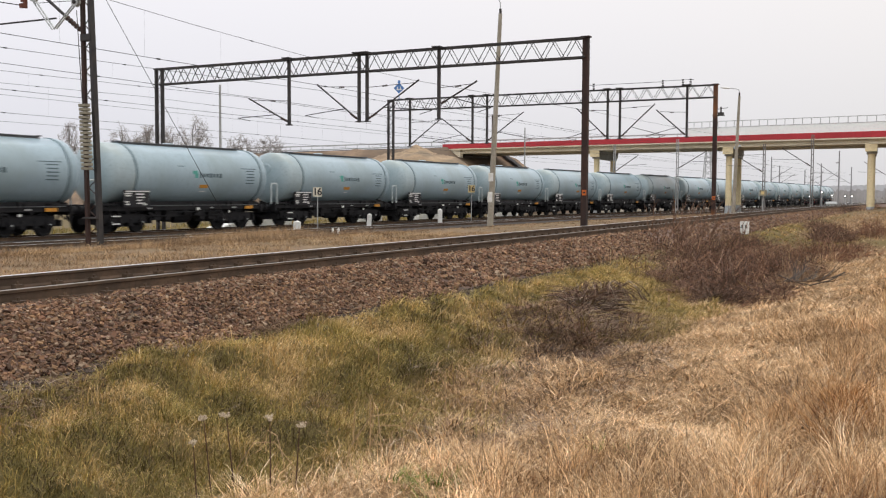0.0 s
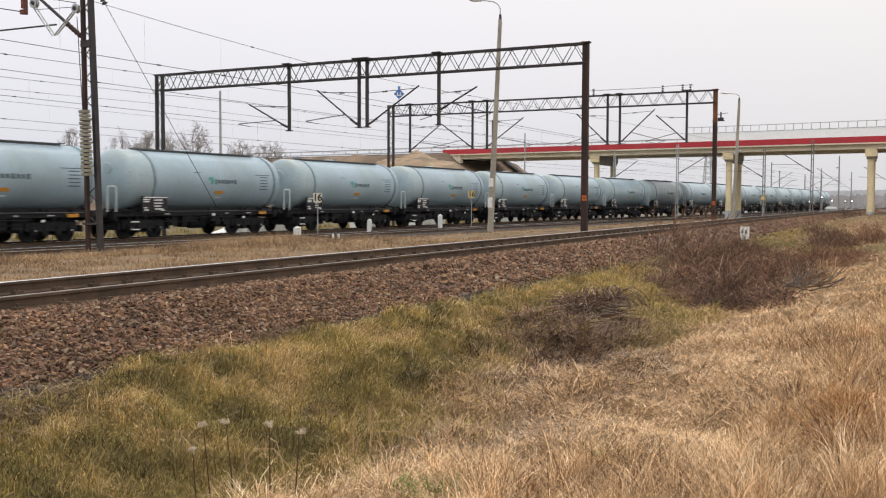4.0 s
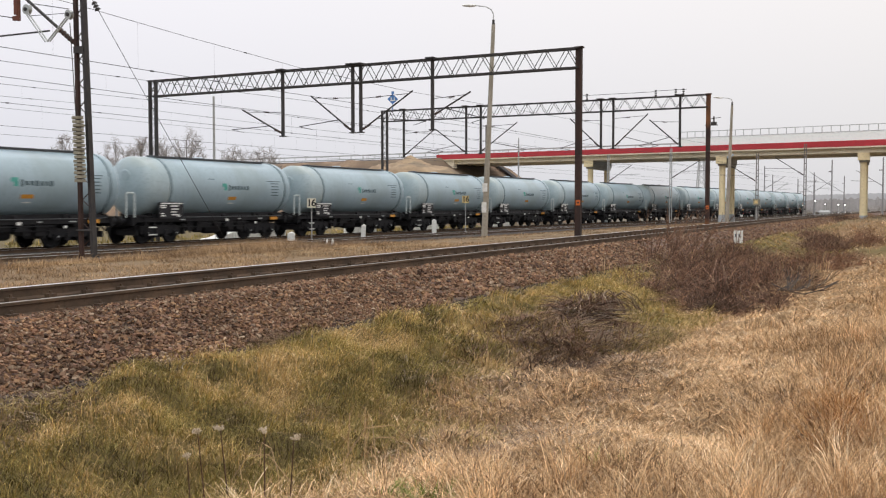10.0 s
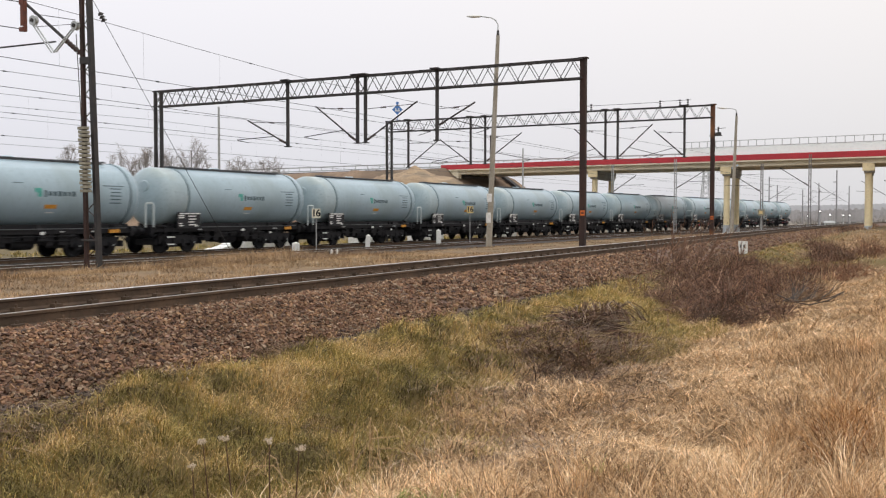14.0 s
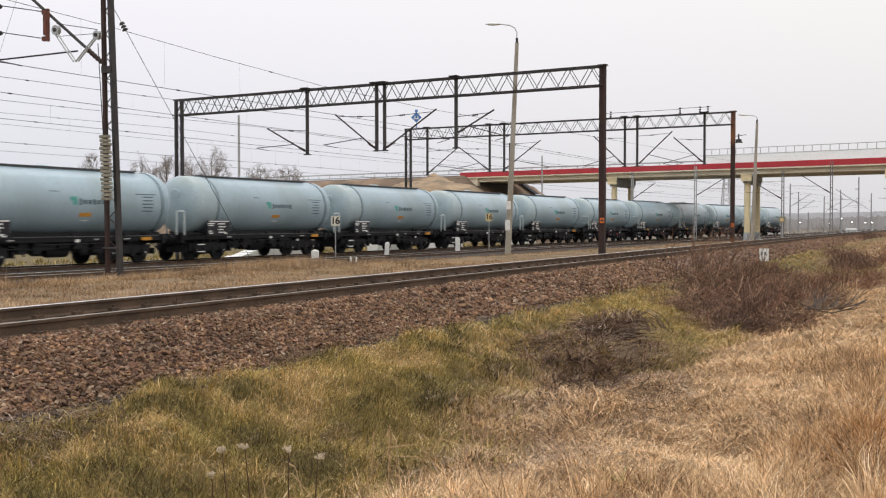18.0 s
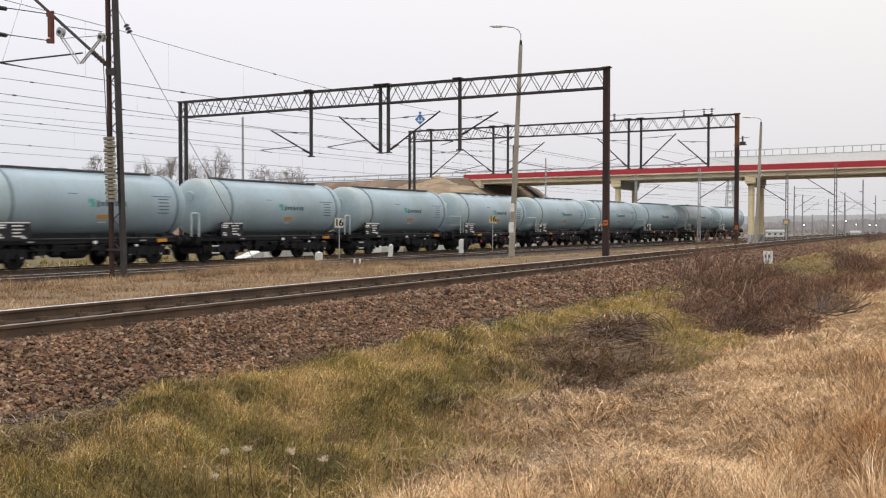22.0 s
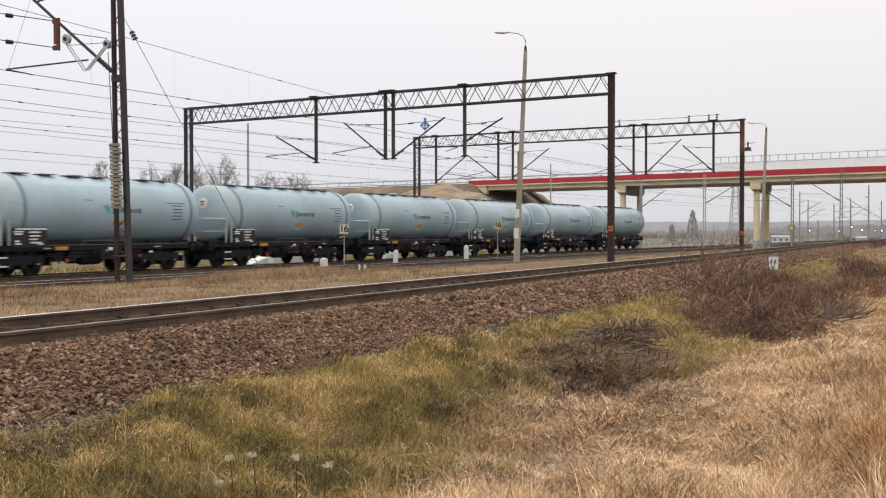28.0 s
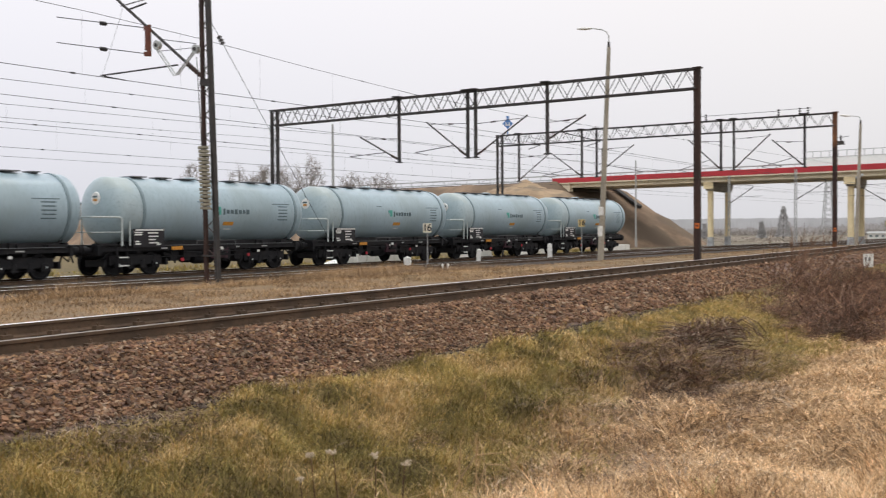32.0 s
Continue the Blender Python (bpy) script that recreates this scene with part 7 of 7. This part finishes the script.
for mat, a, b in ((M_BRUSH, 0, 360), (M_BRAMBLE, 360, 740), (M_STALK, 740, 840), (M_OCHRE, 840, 900)):
    tufts("dead_stalks", "bent dead stalks and withered grass over the brush heap", mx[a:b], my[a:b], mat, 7, rng.uniform(0.12, 0.40, b - a), 0.012, 0.40, 1.1, 0.16, (0.25, -0.2), 0.9, lean=0.9)
hx, hy = rng.normal(-5.6, 0.2, 150), rng.normal(15.8, 0.4, 150)
tufts("dead_stalks", "long pale stalks drooping over the heap", hx[:60], hy[:60], M_STALK, 7, rng.uniform(0.2, 0.42, 60), 0.009, 0.55, 1.2, 0.14, (0.5, -0.5), 0.7, lean=0.8)
# withered brown stalks thinning out from the heap, and in the bank's hollows
for cx, cy, sx, sy, n, tall in ((-5.0, 12.3, 0.55, 0.8, 300, 0.20), (-4.3, 12.6, 0.5, 0.9, 170, 0.16), (-4.6, 10.4, 0.5, 0.7, 190, 0.14), (-3.95, 8.1, 0.35, 0.9, 190, 0.15), (-3.4, 10.6, 0.4, 0.9, 120, 0.14), (-3.1, 7.2, 0.3, 0.6, 70, 0.13), (-6.5, 5.05, 0.22, 0.35, 120, 0.13), (-6.9, 6.9, 0.2, 0.4, 50, 0.10), (-5.6, 7.6, 0.25, 0.4, 60, 0.10), (-4.9, 9.6, 0.4, 0.6, 80, 0.14), (-3.75, 13.8, 0.2, 0.35, 70, 0.12), (-0.55, 5.9, 0.3, 0.4, 60, 0.24), (-0.95, 9.2, 0.3, 0.5, 80, 0.30)):
    qx, qy = rng.normal(cx, sx, n), rng.normal(cy, sy, n)
    which = rng.uniform(0, 1, n)
    for sel, mat in ((which < 0.45, M_BRUSH), ((which >= 0.45) & (which < 0.75), M_BRAMBLE), (which >= 0.75, M_STALK)):
        tufts("dead_stalks", "withered brown stalks lying in the grass", qx[sel], qy[sel], mat, 9, tall * rng.uniform(0.5, 1.4, int(sel.sum())), 0.0055 + 0.0004 * cy, 0.26, 1.2, 0.12, (0.1, -0.1), 0.9, lean=0.9, coarse=True)
# taller reddish weeds in the strip
qx, qy = rng.normal(-21.3, 0.8, 150), rng.uniform(23, 34, 150)
tufts("dry_grass", "taller reddish-brown weeds between the tracks", qx, qy, M_FADED, 20, rng.uniform(0.25, 0.55, 150), 0.006, 0.26, 0.8, 0.3, (0.1, 0), 0.8, coarse=True)
tufts("dry_grass", "taller pale weeds between the tracks", qx - 0.2, qy[::-1], M_BRUSH, 18, rng.uniform(0.2, 0.5, 150), 0.006, 0.26, 0.8, 0.3, (0.1, 0), 0.8, coarse=True)
# a few fresh green tufts
for cx, cy, n in ((-3.15, 5.9, 12), (-0.32, 8.3, 12), (-2.15, 7.0, 7)):
    tufts("grass", "small fresh green tuft in the dry grass", rng.normal(cx, 0.11, n), rng.normal(cy, 0.16, n), M_LUSH, 16, rng.uniform(0.10, 0.24, n), 0.006, 0.16, 0.9, 0.07)
solid("white_stone", Shape().lathe([(-0.03, 0), (-0.02, 0.035), (0.01, 0.045), (0.03, 0.03), (0.04, 0)], "Z", 9), M_WHITE, "small whitish stone at the ballast's foot", "stone", at=pose(-7.52, 8.28, float(height(-7.52, 8.28)) + 0.05))
# reddish brambles
for k, (cx, cy, rx, ry, hh, n) in enumerate(((-6.0, 24.6, 0.8, 2.0, 0.50, 850), (-4.75, 21.8, 0.8, 1.5, 0.52, 950), (-6.2, 28.0, 1.5, 2.8, 0.70, 1200), (-4.6, 26.0, 1.3, 2.6, 0.62, 1000), (-6.6, 34.0, 1.4, 3.2, 0.62, 900), (-4.2, 33.0, 1.6, 3.2, 0.65, 800), (-5.7, 47.6, 1.0, 1.6, 0.85, 1000), (-4.6, 53.0, 1.0, 3.5, 0.8, 700), (-7.6, 60.0, 1.0, 4.0, 0.7, 600))):
    brush("bramble_bush", "tangled reddish-brown leafless bramble bush", "bush", cx, cy, rx, ry, hh, n, M_BRAMBLE if k == 6 else (M_THICKET if k % 2 == 0 or k < 5 else M_RUSTBUSH), 0.0072, 70 + k, 0.9, 0.9)
for k, (cx, cy, rx, ry, hh, n) in enumerate(((-5.9, 21.3, 0.5, 0.6, 0.32, 400), (-5.0, 20.2, 0.5, 0.6, 0.34, 450), (-4.15, 18.9, 0.45, 0.55, 0.34, 450), (-3.6, 19.8, 0.6, 1.0, 0.40, 400))):
    brush("bramble_bush", "low dark bramble tangle at the edge of the ditch", "bush", cx, cy, rx, ry, hh, n, M_BRAMBLE, 0.0075, 170 + k, 0.9, 0.7)
for k, (cx, cy, rx, ry) in enumerate(((-6.0, 26.0, 1.6, 3.5), (-5.5, 31.0, 1.8, 4.0), (-5.0, 22.0, 0.9, 1.5))):
    brush("bramble_bush", "long arching bare bramble canes over the thicket", "bush", cx, cy, rx, ry, 0.72, 210, (M_BRAMBLE, M_THICKET, M_BRAMBLE)[k], 0.009, 85 + k, 1.0, 1.5)
for k, (cx, cy, hh, count) in enumerate(((-8.2, 28.6, 1.15, 8), (-7.9, 29.8, 1.45, 10), (-7.6, 31.6, 1.4, 9), (-7.0, 27.2, 0.95, 6), (-6.6, 32.5, 1.15, 7), (-7.5, 28.2, 1.2, 8))):
    sp = thing("sapling", "bare reddish sapling with thin slanting stems beside the track", "bush", at=pose(cx, cy, float(height(cx, cy)) - 0.03), group="bare saplings")
    r = random.Random(181 + k)
    for q in range(count):
        foot = Vector((r.uniform(-0.15, 0.15), r.uniform(-0.15, 0.15), 0))
        way = Vector((r.uniform(-0.25, 0.75), r.uniform(-0.3, 0.9), 1.0)).normalized() * hh * r.uniform(0.8, 1.35)
        mid = foot + way * 0.5 + Vector((-0.06, 0, 0.03))
        tip = foot + way
        sh = Shape().tube(foot, mid, 0.014, 0.010, seg=5).tube(mid, tip, 0.010, 0.004, seg=5)
        stem = part("stem", sh, M_RUSTBUSH if q % 3 else M_BRAMBLE, sp)
        for j in range(7):
            p = mid.lerp(tip, r.uniform(-0.5, 0.9))
            part("twig", Shape().tube(p, p + Vector((r.uniform(-0.12, 0.25), r.uniform(-0.15, 0.25), r.uniform(0.12, 0.35))), 0.007, 0.003, seg=4), M_RUSTBUSH, stem)
bx_, by_ = rng.uniform(-7.6, -3.4, 360), rng.uniform(20.5, 38, 360)
for mat, a, b in ((M_DRY, 0, 70), (M_BRUSH, 70, 150), (M_THICKET, 150, 330), (M_STALK, 330, 360)):
    tufts("dead_stalks", "dry stalks standing among the brambles", bx_[a:b], by_[a:b], mat, 14, rng.uniform(0.25, 0.75, b - a), 0.010, 0.3, 0.8, 0.2, (0.2, -0.1), 0.7)
sx_, sy_ = rng.uniform(-70, 10, 1600), rng.uniform(140, 240, 1600)
ok = (np.abs(sx_ + 31 - bend(sy_)) > 6.5) & (np.abs(sx_ - branch(sy_)) > 3)
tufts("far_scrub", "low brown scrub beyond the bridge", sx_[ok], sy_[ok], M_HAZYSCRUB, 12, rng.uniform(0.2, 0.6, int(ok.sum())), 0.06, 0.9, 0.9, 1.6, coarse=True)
# bare bushes along the far edge of the yard, coloured pale for haze
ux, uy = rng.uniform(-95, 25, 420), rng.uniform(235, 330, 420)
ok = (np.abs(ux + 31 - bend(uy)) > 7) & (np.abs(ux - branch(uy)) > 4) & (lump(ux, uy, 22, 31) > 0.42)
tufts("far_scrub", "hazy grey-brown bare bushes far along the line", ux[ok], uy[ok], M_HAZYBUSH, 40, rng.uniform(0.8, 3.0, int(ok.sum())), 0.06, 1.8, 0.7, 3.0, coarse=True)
# bleached fallen branch
fb = thing("fallen_branch", "bleached grey fallen branch on dry grass", "branch", at=pose(-2.78, 20.1, float(height(-2.78, 20.1)) + 0.22, 0, 0, 22))
limbs = random.Random(44)
part("limb", Shape().line([(-0.6, 0.03, 0.16), (-0.35, 0, 0.04), (0.0, 0.03, -0.04), (0.35, -0.03, 0.06), (0.65, 0.06, 0.22)], 0.012, 6), M_BLEACHED, fb)
for k in range(26):
    f = limbs.uniform(-0.5, 0.3)
    a = Vector((f, 0.01, 0.03))
    b = a + Vector((limbs.uniform(-0.1, 0.6), limbs.uniform(-0.3, 0.3), limbs.uniform(0.05, 0.5)))
    m = a.lerp(b, 0.5) + Vector((0.05, 0.04, -0.03))
    part("limb", Shape().tube(a, m, 0.012, 0.009, seg=6).tube(m, b, 0.009, 0.004, seg=6).tube(m, b + Vector((0.10, 0.07, -0.03)), 0.007, 0.003, seg=5), M_BLEACHED if k % 2 == 0 else M_BRUSH, fb)
# pale dried weeds with white seed heads on the bank
for k, (x, y, h) in enumerate(((-4.43, 5.03, 0.56), (-4.36, 5.18, 0.55), (-4.09, 5.22, 0.52), (-4.01, 5.38, 0.51), (-4.44, 4.9, 0.43), (-4.39, 6.66, 0.5), (-4.37, 6.89, 0.55), (-4.0, 7.54, 0.5), (-5.6, 9.0, 0.35))):
    wd = thing("dried_weed", "dried weed stalk with a fluffy whitish seed head" if k < 5 else "thin pale dried weed stalk", "weed", at=pose(x, y, float(height(x, y)) - 0.02), group="dried weeds")
    r = random.Random(90 + k)
    lean = Vector((r.uniform(-0.05, 0.05), r.uniform(-0.05, 0.05), h))
    part("stalk", Shape().tube((0, 0, 0), lean, 0.0055, 0.003, seg=5), M_BRAMBLE if k < 5 else M_STRAW, wd)
    if k < 5:
        g = np.random.default_rng(k)
        spots = []
        for q in range(7):
            way, far, up = g.uniform(0, 6.28), g.uniform(0.02, 0.055), g.uniform(0.015, 0.05)
            f = np.sort(g.uniform(0.1, 1.0, 26))[:, None]
            spots.append(np.array(lean) + np.c_[np.cos(way) * far * f, np.sin(way) * far * f, up * (2.0 * f - 1.3 * f * f) - 0.008] + g.normal(0, 0.0045, (26, 3)))
        q = np.concatenate(spots)
        tagged(part("seed_head", stones("seed_head", q, g.uniform(0.003, 0.009, len(q)), M_SEED), None, wd, "fluffy whitish branching seed head"), kind="stuff")
    else:
        for q in range(5):
            p = lean * r.uniform(0.5, 0.95)
            part("side_stem", Shape().tube(p, p + Vector((r.uniform(-0.1, 0.1), r.uniform(-0.1, 0.1), 0.12)), 0.002, 0.001, seg=4), M_STRAW, wd)

# long pale stems arching out of the straw
for k, (x, y, way, long) in enumerate(((-4.55, 5.35, 0.3, 0.55), (-4.2, 5.55, 2.7, 0.5), (-3.9, 5.75, 0.6, 0.7), (-3.7, 6.0, 2.3, 0.6), (-4.05, 6.3, 0.1, 0.5), (-3.5, 6.6, 1.2, 0.7), (-3.2, 6.2, 2.9, 0.6))):
    st = thing("arching_stem", "long pale dead stem arching out of the straw", "weed", at=pose(x, y, float(height(x, y)) - 0.02), group="arching stems")
    r = random.Random(410 + k)
    ends = [Vector((math.cos(way) * long * f, math.sin(way) * long * f, 0.75 * long * g)) for f, g in ((0.0, 0.0), (0.12, 0.55), (0.32, 0.95), (0.6, 0.98), (0.88, 0.55))]
    part("stem", Shape().line(ends, 0.0032, 5), M_STRAW, st)
    for q in range(5):
        a = ends[1].lerp(ends[4], r.random())
        part("side_stem", Shape().tube(a, a + Vector((r.uniform(-0.12, 0.12), r.uniform(-0.12, 0.12), r.uniform(-0.02, 0.16))), 0.0022, 0.001, seg=4), M_STRAW, st)

motions()
